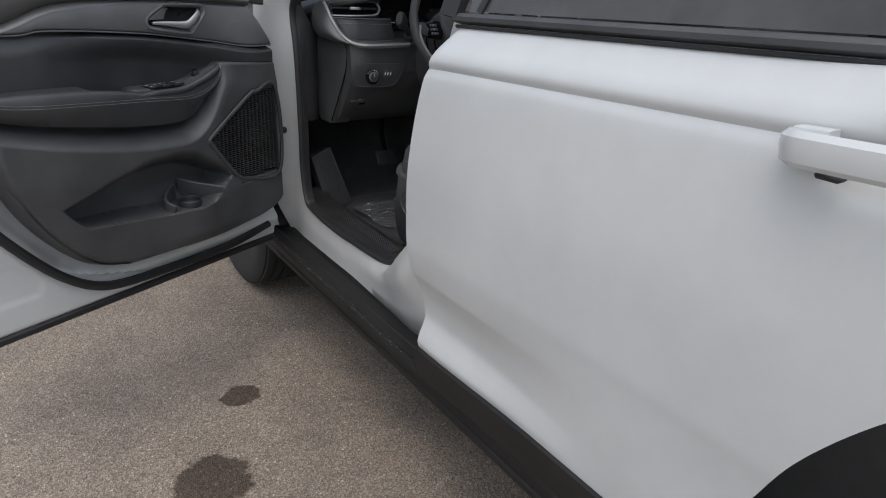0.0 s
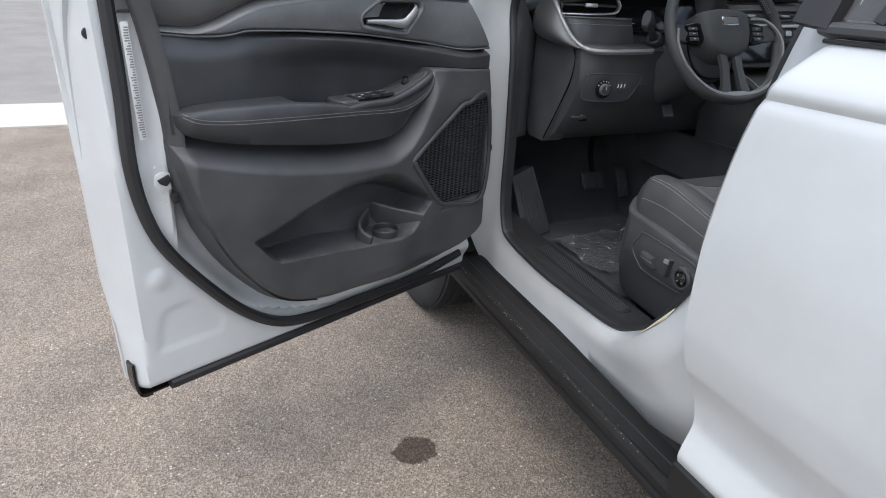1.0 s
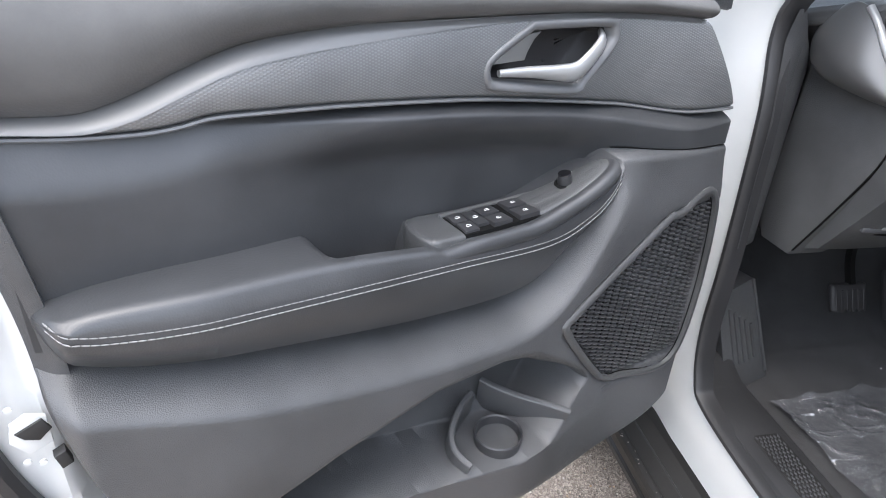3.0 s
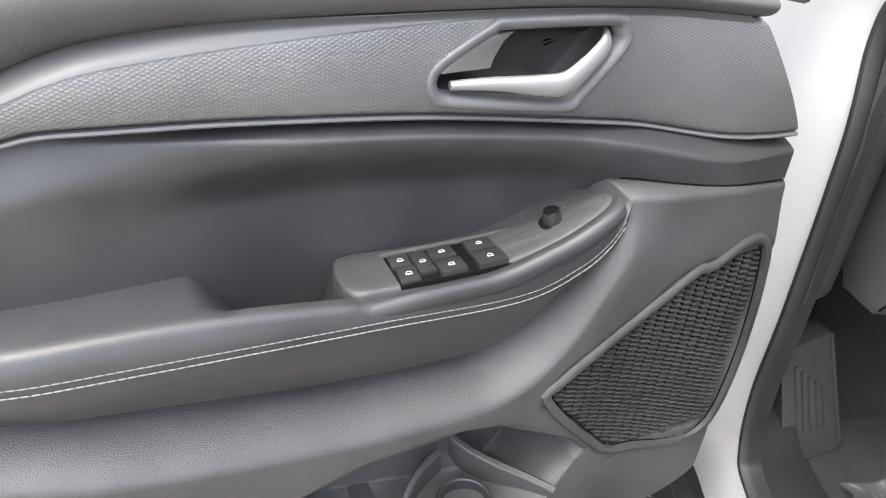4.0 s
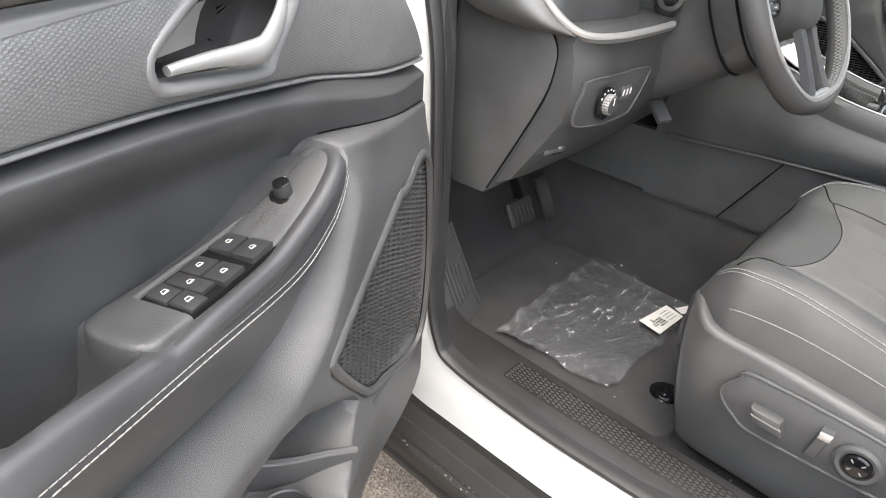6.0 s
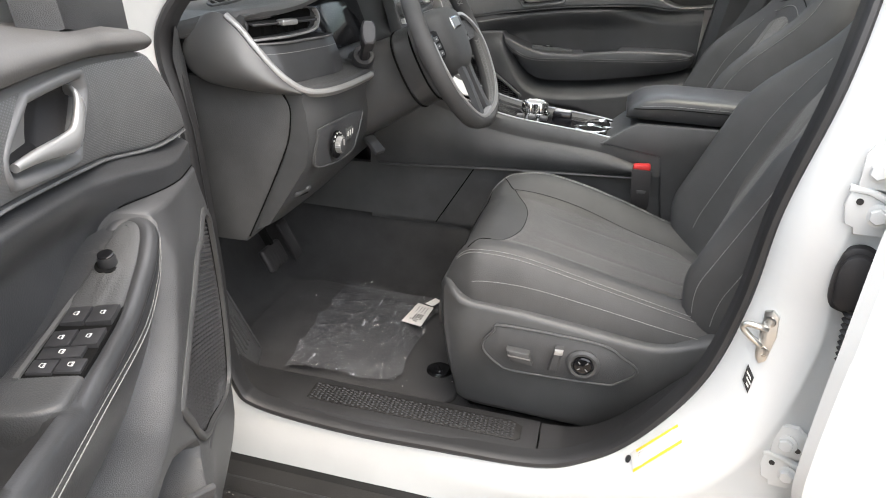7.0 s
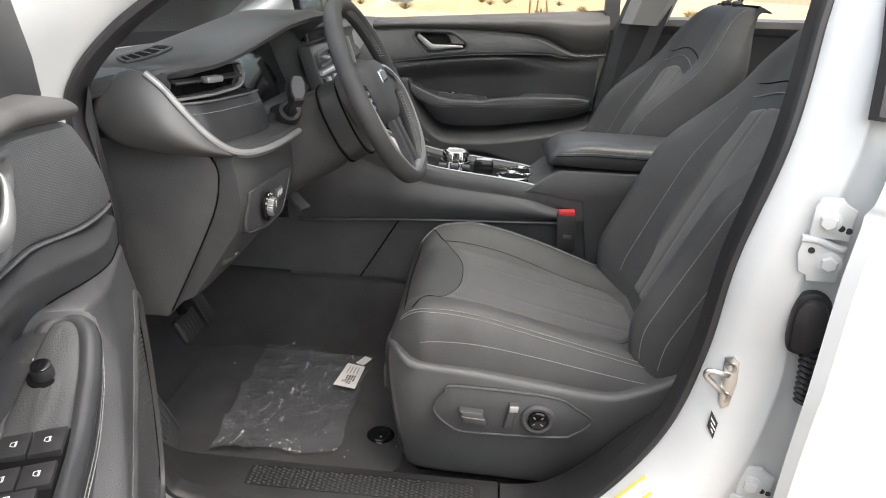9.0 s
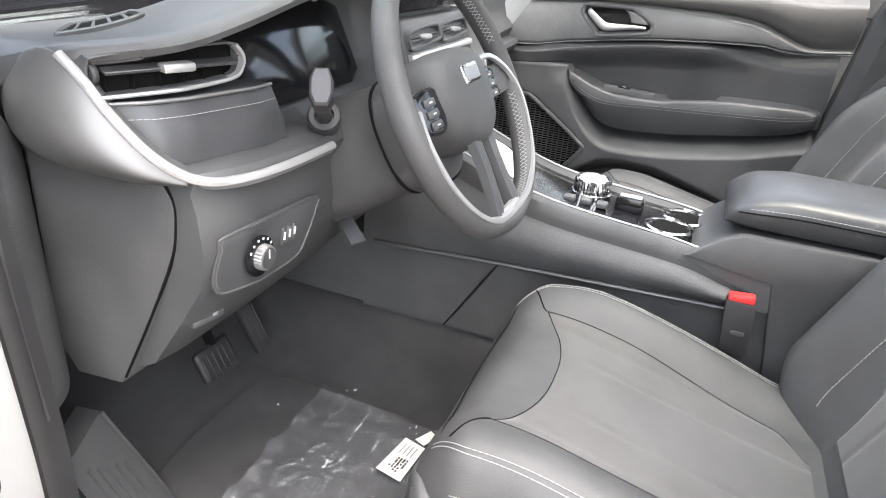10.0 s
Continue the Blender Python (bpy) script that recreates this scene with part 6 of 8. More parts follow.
# release lever and data socket below
rl = part("release_lever", rbox(0.050, 0.014, 0.014, 0.005, 2, pose(0.270, -0.148, 0.952, 0, 0, -12)), PANEL, dashboard, "black release lever")
part("lever_mark", rbox(0.007, 0.002, 0.005, 0.0005, 1, pose(0.275, -0.1585, 0.957, 0, 0, -12)), GREYINK, rl)
# near-black block behind the lever stands in for a shaded hollow
part("lever_shade", rbox(0.066, 0.010, 0.030, 0.004, 2, pose(0.272, -0.136, 0.950, 0, 0, -14)), SEAM, dashboard)
part("knee_panel", grid(lambda s, t: (0.42 + s * 0.30, -0.215 + 0.16 * t + 0.02 * math.sin(math.pi * s), 1.055 - 0.16 * t - 0.02 * s), 12, 12, back=(0, 0.02, 0.01)), PLASTIC, dashboard)
part("column_lever", rbox(0.03, 0.05, 0.012, 0.003, 2, pose(0.565, -0.190, 0.965, 35, 0, -25)), PANEL, dashboard)

# centre: vents, key row, screen
def mid(x, z, h=0.0):
    return Vector((x, -0.205 - h + (z - 1.2) * 0.35, z))


stack = part("centre_panel", plate([(0.735, 1.10), (1.02, 1.10), (1.04, 1.19), (1.03, 1.275), (0.73, 1.275), (0.722, 1.19)], -0.03, 0.0, 0.006, mid), PLASTIC, dashboard, "centre stack with vents and keys")
vent(stack, mid, 0.742, 0.875, 1.232, 1.262, 2, 0.008)
vent(stack, mid, 0.885, 1.015, 1.232, 1.262, 2, 0.008)
part("silver_bar", plate([(0.735, 1.214), (1.025, 1.214), (1.025, 1.224), (0.735, 1.224)], 0.0, 0.010, 0.003, mid), SATIN, stack)
for i in range(9):
    part("climate_key", plate([(0.745 + i * 0.030, 1.190), (0.770 + i * 0.030, 1.190), (0.770 + i * 0.030, 1.206), (0.745 + i * 0.030, 1.206)], 0.0, 0.007, 0.002, mid), SATIN if i % 2 else PANEL, stack)
part("touch_screen", plate([(0.745, 1.285), (1.02, 1.285), (1.02, 1.42), (0.745, 1.42)], 0.0, 0.02, 0.005, lambda a, b, h: (a, -0.155 - h + (b - 1.28) * 0.2, b)), GLOSS, dashboard, "dark touch screen")
part("storage_lid", plate([(0.75, 1.115), (1.01, 1.115), (1.015, 1.178), (0.745, 1.178)], 0.0, 0.006, 0.003, mid), GLOSS, stack)
part("side_flank", grid(lambda s, t: (1.045 + 0.012 * math.sin(math.pi * s), -0.225 + 0.075 * t + (s - 0.5) * 0.05, 1.12 + s * 0.16), 10, 8, back=(-0.01, 0.0, 0)), SATIN, stack)
# windscreen vent on the dash top
DEM0, DEM1, DEM2, DEM3 = (0.23, -0.027), (0.307, -0.057), (0.331, -0.019), (0.277, 0.014)


def on_vent(a, b, h):
    """a along the slot row (0 to 1), b across it (0 to 1)."""
    lo = Vector((DEM0[0], DEM0[1])).lerp(Vector((DEM1[0], DEM1[1])), a)
    hi = Vector((DEM3[0], DEM3[1])).lerp(Vector((DEM2[0], DEM2[1])), a)
    p = lo.lerp(hi, b)
    top = dash_section(p.x)[:5]
    return Vector((p.x, p.y, float(np.interp(-p.y, [-q[0] for q in top], [q[1] for q in top])) + 0.0015 + h))


# near-black sheet on the dash top paints the shade in the slots
dv = part("demister_vent", plate([(0, 0), (1, 0), (1, 1), (0, 1)], -0.012, 0.0, 0.0005, on_vent), SEAM, dashboard, "slotted windscreen vent")
part("vent_frame", sweep([on_vent(a, b, 0.001) for a, b in spline([(-0.06, 0.1), (0.02, -0.06), (0.5, -0.07), (0.98, -0.06), (1.06, 0.2), (1.03, 0.95), (0.9, 1.05), (0.5, 1.06), (0.1, 1.05), (-0.03, 0.9)], 60, closed=True)], [(-0.012, -0.003), (0.0015, -0.003), (0.0030, 0.0), (0.0015, 0.003), (-0.012, 0.003)], (0, 0, 1), closed=True), PLASTIC, dv)
for i in range(4):
    u = 0.14 + i * 0.24
    part("slat", plate([(u - 0.025, 0.0), (u + 0.025, 0.0), (u + 0.025, 1.0), (u - 0.025, 1.0)], -0.010, 0.002, 0.0008, on_vent), PLASTIC, dv)

# ---- steering wheel ----
WHEEL = pose(0.555, -0.368, 1.212, 62.0, 0, 0)
R = 0.186
ring = []
for i in range(96):
    a = 2 * math.pi * i / 96
    flat = 1.0 - 0.045 * smooth(0.80, 1.0, -math.sin(a))
    c = Vector((R * math.cos(a), R * math.sin(a) * flat, 0))
    out = Vector((math.cos(a), math.sin(a), 0))
    ring.append([c + out * 0.0135 * math.cos(b) + Vector((0, 0, 1)) * 0.0175 * math.sin(b) for b in np.linspace(0, 2 * math.pi, 16, endpoint=False)])
steering = part("steering_wheel", loft(ring, closed=True), LEATHER, car, "black leather steering wheel with silver spokes", 60, m=WHEEL)
hub_o = spline([(-0.072, 0.062), (0.0, 0.072), (0.072, 0.062), (0.084, 0.020), (0.068, -0.034), (0.034, -0.060), (0.0, -0.065), (-0.034, -0.060), (-0.068, -0.034), (-0.084, 0.020)], 60, closed=True)
part("hub", loft([[(a * f, b * f, h) for a, b in hub_o] for f, h in ((1.0, -0.055), (1.02, -0.030), (1.0, -0.010), (0.93, 0.008), (0.80, 0.016), (0.4, 0.020), (0.02, 0.0205))]), LEATHER, steering, "padded black hub", 50)
part("badge", rbox(0.056, 0.026, 0.005, 0.003, 2, pose(0, 0.030, 0.0195)), CHROME, steering, "plain chrome badge plate")
part("badge_field", rbox(0.048, 0.018, 0.002, 0.001, 1, pose(0, 0.030, 0.0222)), SILVERPAINT, steering)
for sx in (-1, 1):
    part("spoke", loft([[(sx * x, y0 + yo, z + zo) for yo, zo in ((-w, -0.008), (-w, 0.006), (0, 0.010), (w, 0.006), (w, -0.008))] for x, y0, w, z in ((0.070, 0.006, 0.030, -0.022), (0.10, 0.004, 0.026, -0.018), (0.14, 0.004, 0.022, -0.008), (0.178, 0.006, 0.022, -0.002))]), PANEL, steering)
    cp = spline([(sx * 0.078, 0.030), (sx * 0.135, 0.026), (sx * 0.150, 0.005), (sx * 0.140, -0.018), (sx * 0.082, -0.022)], 40, closed=True)
    part("control_pad", loft([[(a, b, h) for a, b in (cp if f == 0 else inset(ccw([tuple(p) for p in cp]), f))] if f else [(a, b, h) for a, b in ccw([tuple(p) for p in cp])] for f, h in ((0, -0.014), (0, -0.004), (0.003, -0.001), (0.012, -0.0005))]), GLOSS, steering)
    for k in range(3):
        part("control_key", rbox(0.030, 0.010, 0.004, 0.002, 2, pose(sx * 0.112, 0.016 - k * 0.014, 0.0005)), PLASTIC, steering)
        part("key_legend", rbox(0.008, 0.0018, 0.0006, 0.0002, 1, pose(sx * 0.112, 0.016 - k * 0.014, 0.0028)), MARK, steering)
    part("silver_spoke", sweep(spline(([(0.095, 0.044, 0.0), (0.140, 0.040, 0.004)] if sx > 0 else []) + [(sx * 0.170, 0.012, 0.012), (sx * 0.182, -0.030, 0.0165), (sx * 0.166, -0.085, 0.017), (sx * 0.125, -0.133, 0.017), (sx * 0.070, -0.160, 0.015), (0.0, -0.168, 0.012)], 50), [(0.002, -0.0035), (0.003, 0.0), (0.002, 0.0035), (-0.004, 0.0035), (-0.004, -0.0035)], (0, 0, 1)), LINE, steering, "satin silver spoke trim")
    part("lower_spoke", loft([[(sx * (x + xo), y, z) for xo, z in ((-w, -0.006), (-w, 0.006), (0, 0.009), (w, 0.006), (w, -0.006))] for x, y, w in ((0.026, -0.050, 0.012), (0.024, -0.09, 0.011), (0.028, -0.13, 0.012), (0.036, -0.165, 0.016))]), PANEL, steering)
    # crossed pale stitches on the inner side of the rim
    for a0, a1 in ((-74, -8), (20, 76)):
        dots_v, dots_f = [], []
        k = int((a1 - a0) / 2.2)
        for j in range(k):
            for way in (0, 1):
                ends = []
                for e in (0, 1):
                    a = radians(a0 + (a1 - a0) * (j + e) / k)
                    b = 2.55 + 0.62 * (e if way else 1 - e)
                    rr = R + 0.0141 * math.cos(b)
                    flat = 1.0 - 0.045 * smooth(0.80, 1.0, -math.sin(a))
                    ends.append(Vector((sx * rr * math.cos(a), rr * math.sin(a) * flat, 0.0182 * math.sin(b))))
                t = (ends[1] - ends[0]).normalized()
                o = t.cross(Vector((-sx * math.cos(a), -math.sin(a), 0.4)).normalized()) * 0.0005
                up2 = Vector((-sx * math.cos(a), -math.sin(a), 0.4)).normalized() * 0.0006
                n0 = len(dots_v)
                dots_v += [ends[0] - o, ends[0] + o, ends[1] + o, ends[1] - o] + [p + up2 for p in (ends[0], ends[1])]
                dots_f += [(n0, n0 + 4, n0 + 5, n0 + 3), (n0 + 4, n0 + 1, n0 + 2, n0 + 5)]
        part("rim_stitching", shape(dots_v, dots_f), THREAD, steering, "pale crossed stitching", kind="stuff")
part("spoke_foot", rbox(0.085, 0.020, 0.010, 0.004, 2, pose(0, -0.166, 0.004)), LINE, steering)
# column shroud, stalk
ax = WHEEL.to_3x3() @ Vector((0, 0, -1))
c0 = WHEEL.translation
shr = []
for d, w, h in ((0.050, 0.058, 0.062), (0.060, 0.074, 0.080), (0.100, 0.080, 0.084), (0.110, 0.074, 0.078), (0.14, 0.078, 0.082), (0.22, 0.080, 0.088), (0.32, 0.08, 0.09)):
    shr.append([c0 + ax * d + Vector((math.copysign(abs(math.cos(b)) ** 0.75, math.cos(b)) * w, 0, 0)) + (WHEEL.to_3x3() @ Vector((0, 1, 0))) * (math.copysign(abs(math.sin(b)) ** 0.8, math.sin(b)) * h - 0.018) for b in np.linspace(0, 2 * math.pi, 36, endpoint=False)])
column = part("steering_column", loft(shr), PLASTIC, car, "dark plastic steering column shroud", 40)
sb, stp = Vector((0.444, -0.214, 1.185)), Vector((0.378, -0.250, 1.241))
dirn = (stp - sb).normalized()
rot = dirn.to_track_quat("Z", "Y").to_matrix().to_4x4()
part("stalk_collar", lathe([(0.022, -0.02), (0.022, 0.000), (0.020, 0.003), (0.013, 0.003), (0.011, -0.003)], 28, Matrix.Translation(sb) @ rot), KEYCAP, column)
for d, w, h in ((0.106, 0.0785, 0.0825), (0.064, 0.0765, 0.0825)):
    ring_s = [c0 + ax * d + Vector((math.copysign(abs(math.cos(b)) ** 0.75, math.cos(b)) * w, 0, 0)) + (WHEEL.to_3x3() @ Vector((0, 1, 0))) * (math.copysign(abs(math.sin(b)) ** 0.8, math.sin(b)) * h - 0.018) for b in np.linspace(0, 2 * math.pi, 48, endpoint=False)]
    part("shroud_gap", sweep([tuple(v) for v in ring_s], disc(0.0022, 6), tuple(ax), closed=True), SEAM, column)
OCT = ((1, 0.45), (0.6, 1), (-0.6, 1), (-1, 0.45), (-1, -0.45), (-0.6, -1), (0.6, -1), (1, -0.45))
sk = loft([[Matrix.Translation(sb) @ rot @ Vector((w * a, hgt * b + o, d + tilt * b)) for a, b in OCT] for d, w, hgt, o, tilt in ((0.0, 0.009, 0.010, 0, 0), (0.030, 0.0075, 0.008, 0, 0), (0.046, 0.009, 0.012, 0, 0), (0.056, 0.013, 0.020, 0.001, 0.002), (0.080, 0.0145, 0.023, 0.001, 0.005), (0.091, 0.0135, 0.021, 0, 0.006), (0.094, 0.011, 0.018, 0, 0.006), (0.094, 0.001, 0.001, 0, 0))])
part("stalk", sk, KEYCAP, column, "black control stalk", 22)

# ---- centre console ----
con_top = tab([(-1.30, 0.955), (-1.0, 0.960), (-0.81, 0.962), (-0.68, 0.985), (-0.47, 1.007), (-0.35, 1.040), (-0.22, 1.085), (0.0, 1.12)])


def console_ring(y):
    z = con_top(y)
    L, Rr = 0.772, 0.978
    return [(L + 0.020, y, 0.50), (L + 0.016, y, 0.70), (L + 0.012, y, 0.84), (L + 0.006, y, z - 0.075), (L, y, z - 0.030), (L + 0.002, y, z - 0.008), (L + 0.008, y, z), (L + 0.016, y, z - 0.002), (L + 0.022, y, z - 0.012),
            (Rr - 0.022, y, z - 0.012), (Rr - 0.016, y, z - 0.002), (Rr - 0.008, y, z), (Rr, y, z - 0.03), (Rr - 0.012, y, 0.84), (Rr - 0.02, y, 0.50)]


console = part("centre_console", loft([console_ring(y) for y in np.linspace(-0.10, -1.28, 60)]), PLASTIC, car, "dark grey centre console", 32)
seam_hi = tab([(-0.86, 0.893), (-0.78, 0.890), (-0.386, 0.868), (-0.17, 0.852), (0.1, 0.845)])
part("side_wing", grid(lambda s, t: (0.7785 - 0.016 * math.sin(math.pi * min(1, t * 1.15)) - 0.004, -0.12 - s * 0.70, seam_hi(-0.12 - s * 0.70) + 0.004 + t * max(0.02, (con_top(-0.12 - s * 0.70) - 0.030 - seam_hi(-0.12 - s * 0.70)) * (1 - 0.25 * smooth(0.85, 1.0, s)))), 50, 14, back=(0.02, 0, 0)), PANEL, console, "black side wing of the console")
part("wing_ledge", sweep([(0.774, y, seam_hi(y)) for y in np.linspace(-0.13, -0.80, 30)], [(0.006, -0.003), (0.008, 0.0), (0.006, 0.003), (-0.01, 0.003), (-0.01, -0.003)], (-1, 0, 0)), PLASTIC, console)
for y0, y1, z0, z1 in ((0.20, -0.288, 0.70, 0.70), (-0.292, -0.95, 0.70, 0.70)):
    def panel_pt(s, t, y0=y0, y1=y1):
        ya = y0 + s * (y1 - y0)
        zt = seam_hi(ya) - 0.004
        z = 0.700 + t * (zt - 0.700)
        sh = -0.098 * t if y0 < 0 else -0.098 * t * s
        if y0 < 0:
            sh = -0.098 * t * (1 - s)
        return (0.781 + 0.006 * t - 0.002, ya + sh, z)
    part("lower_side", grid(panel_pt, 20, 10, back=(0.02, 0, 0)), PLASTIC, console, "dark lower console panel")
part("panel_seam", sweep([(0.7775, -0.290 - 0.098 * t, 0.70 + 0.166 * t) for t in np.linspace(0, 1, 8)], [(0.002, -0.0016), (0.002, 0.0016), (-0.006, 0.0016), (-0.006, -0.0016)], (-1, 0, 0)), SEAM, console)
# raised block and armrest
blk = [(-0.700, 0.965), (-0.745, 1.005), (-0.775, 1.022), (-1.20, 1.028), (-1.25, 0.96), (-1.25, 0.90), (-0.83, 0.90), (-0.80, 0.93)]
part("console_block", plate(blk, 0.768, 0.982, 0.008, lambda a, b, h: (h, a, b)), PLASTIC, console)
part("console_block_side", plate([(-0.695, 0.968), (-0.745, 1.008), (-0.775, 1.025), (-1.20, 1.031), (-1.25, 0.60), (-0.90, 0.60), (-0.845, 0.895), (-0.835, 0.950)], 0.0, 0.010, 0.006, lambda a, b, h: (0.774 - h, a, b)), PLASTIC, console)
arm_r = []
for i in range(31):
    f = i / 30
    y = -0.745 - 0.40 * f
    e = smooth(0, 0.10, f) ** 0.5
    zt, zb = 1.072 + 0.014 * smooth(0, 0.25, f), 1.032
    hw = 0.098 * (0.86 + 0.14 * e)
    zt = zb + (zt - zb) * (0.45 + 0.55 * e)
    arm_r.append([(MID + a * hw, y, zb + (zt - zb) * b) for a, b in ((-0.92, 0.0), (-1.0, 0.2), (-1.0, 0.62), (-0.95, 0.88), (-0.85, 1.0), (-0.5, 1.06), (0, 1.08), (0.5, 1.06), (0.85, 1.0), (0.95, 0.88), (1.0, 0.62), (1.0, 0.2), (0.92, 0.0))])
lid = part("console_armrest", loft(arm_r), SOFT, console, "padded black console armrest lid", 50)
part("lid_stitching", stitch_line([(MID - 0.0985, y, 1.064 + 0.006 * smooth(-0.75, -0.86, y)) for y in np.linspace(-0.775, -1.14, 24)], (-1, 0, 0)), THREAD, lid)
part("lid_seam", sweep([(MID - 0.0985, y, 1.057 + 0.006 * smooth(-0.75, -0.86, y)) for y in np.linspace(-0.76, -1.14, 16)], disc(0.0012, 6), (-1, 0, 0)), SEAM, lid)
# deck: gloss panel, dial, keys, cup holder, bright rails
part("deck", grid(lambda s, t: (0.797 + t * 0.156, -0.30 - s * 0.45, con_top(-0.30 - s * 0.45) - 0.010), 30, 4, back=(0, 0, -0.02)), GLOSS, console, "gloss black console deck")
for x in (0.786, 0.964):
    part("bright_rail", sweep([(x, y, con_top(y) + 0.001) for y in np.linspace(-0.24, -0.755, 40)], disc(0.0016, 8), (0, 0, 1)), SATIN, console, "bright silver rail")
dz = con_top(-0.53) - 0.008
dial_r = [[((0.035 if i % 2 else 0.0338) * f * math.cos(2 * math.pi * i / 72), (0.035 if i % 2 else 0.0338) * f * math.sin(2 * math.pi * i / 72), h) for i in range(72)] for f, h in ((1.10, 0.0), (1.10, 0.006), (0.98, 0.007), (0.98, 0.028), (0.93, 0.032), (0.80, 0.033), (0.74, 0.030), (0.0, 0.030))]
bmk = loft(dial_r)
bmesh.ops.transform(bmk, matrix=pose(0.905, -0.515, dz), verts=bmk.verts)
part("gear_dial", bmk, CHROME, console, "bright metal rotary gear dial", 30)
part("dial_face", lathe([(0.025, 0.0300), (0.025, 0.0312), (0.0, 0.0312)], 30, pose(0.905, -0.515, dz)), SATIN, console)
for k, (dx, dy) in enumerate(((-0.055, 0.03), (-0.055, 0.0), (-0.058, -0.03), (0.02, 0.075), (-0.02, 0.075))):
    part("console_key", rbox(0.022, 0.020, 0.010, 0.003, 2, pose(0.905 + dx, -0.515 + dy, dz + 0.004)), PANEL, console)
part("drive_switch", rbox(0.020, 0.050, 0.030, 0.006, 2, pose(0.875, -0.590, con_top(-0.59) + 0.002)), GLOSS, console)
part("switch_cap", rbox(0.012, 0.040, 0.006, 0.003, 2, pose(0.875, -0.590, con_top(-0.59) + 0.018)), SATIN, console)
for cy, cx in ((-0.665, 0.845), (-0.690, 0.915)):
    part("cup_ring", lathe([(0.040, -0.002), (0.042, 0.003), (0.038, 0.005), (0.036, 0.0), (0.036, -0.02)], 40, pose(cx, cy, con_top(cy) - 0.006)), CHROME, console, "chrome cup holder ring")
    # flat near-black disc above the deck paints the shade of a deep cup
    part("cup_shade", lathe([(0.035, 0.0), (0.035, 0.001), (0.0, 0.001)], 30, pose(cx, cy, con_top(cy) - 0.0085)), SEAM, console)
part("wrapped_leaflet", grid(lambda s, t: (0.80 + 0.10 * s + 0.02 * t, -0.40 + 0.11 * t, con_top(-0.40 + 0.11 * t) + 0.004 + 0.008 * noise.noise((s * 4, t * 4, 2))), 14, 14, back=(0, 0, -0.003)), PAPER, console, "white wrapped leaflet")


# ---- front seats: m is +1 for the driver, whose outer side faces -x ----
cush_z = tab([(-0.95, 0.775), (-0.90, 0.780), (-0.75, 0.812), (-0.60, 0.846), (-0.52, 0.858), (-0.46, 0.856), (-0.42, 0.848)])
back_mid = lambda v: Vector((0, -0.945 - 0.285 * v, 0.775 + 0.66 * v))
FORE = Vector((0, 0.918, 0.396))


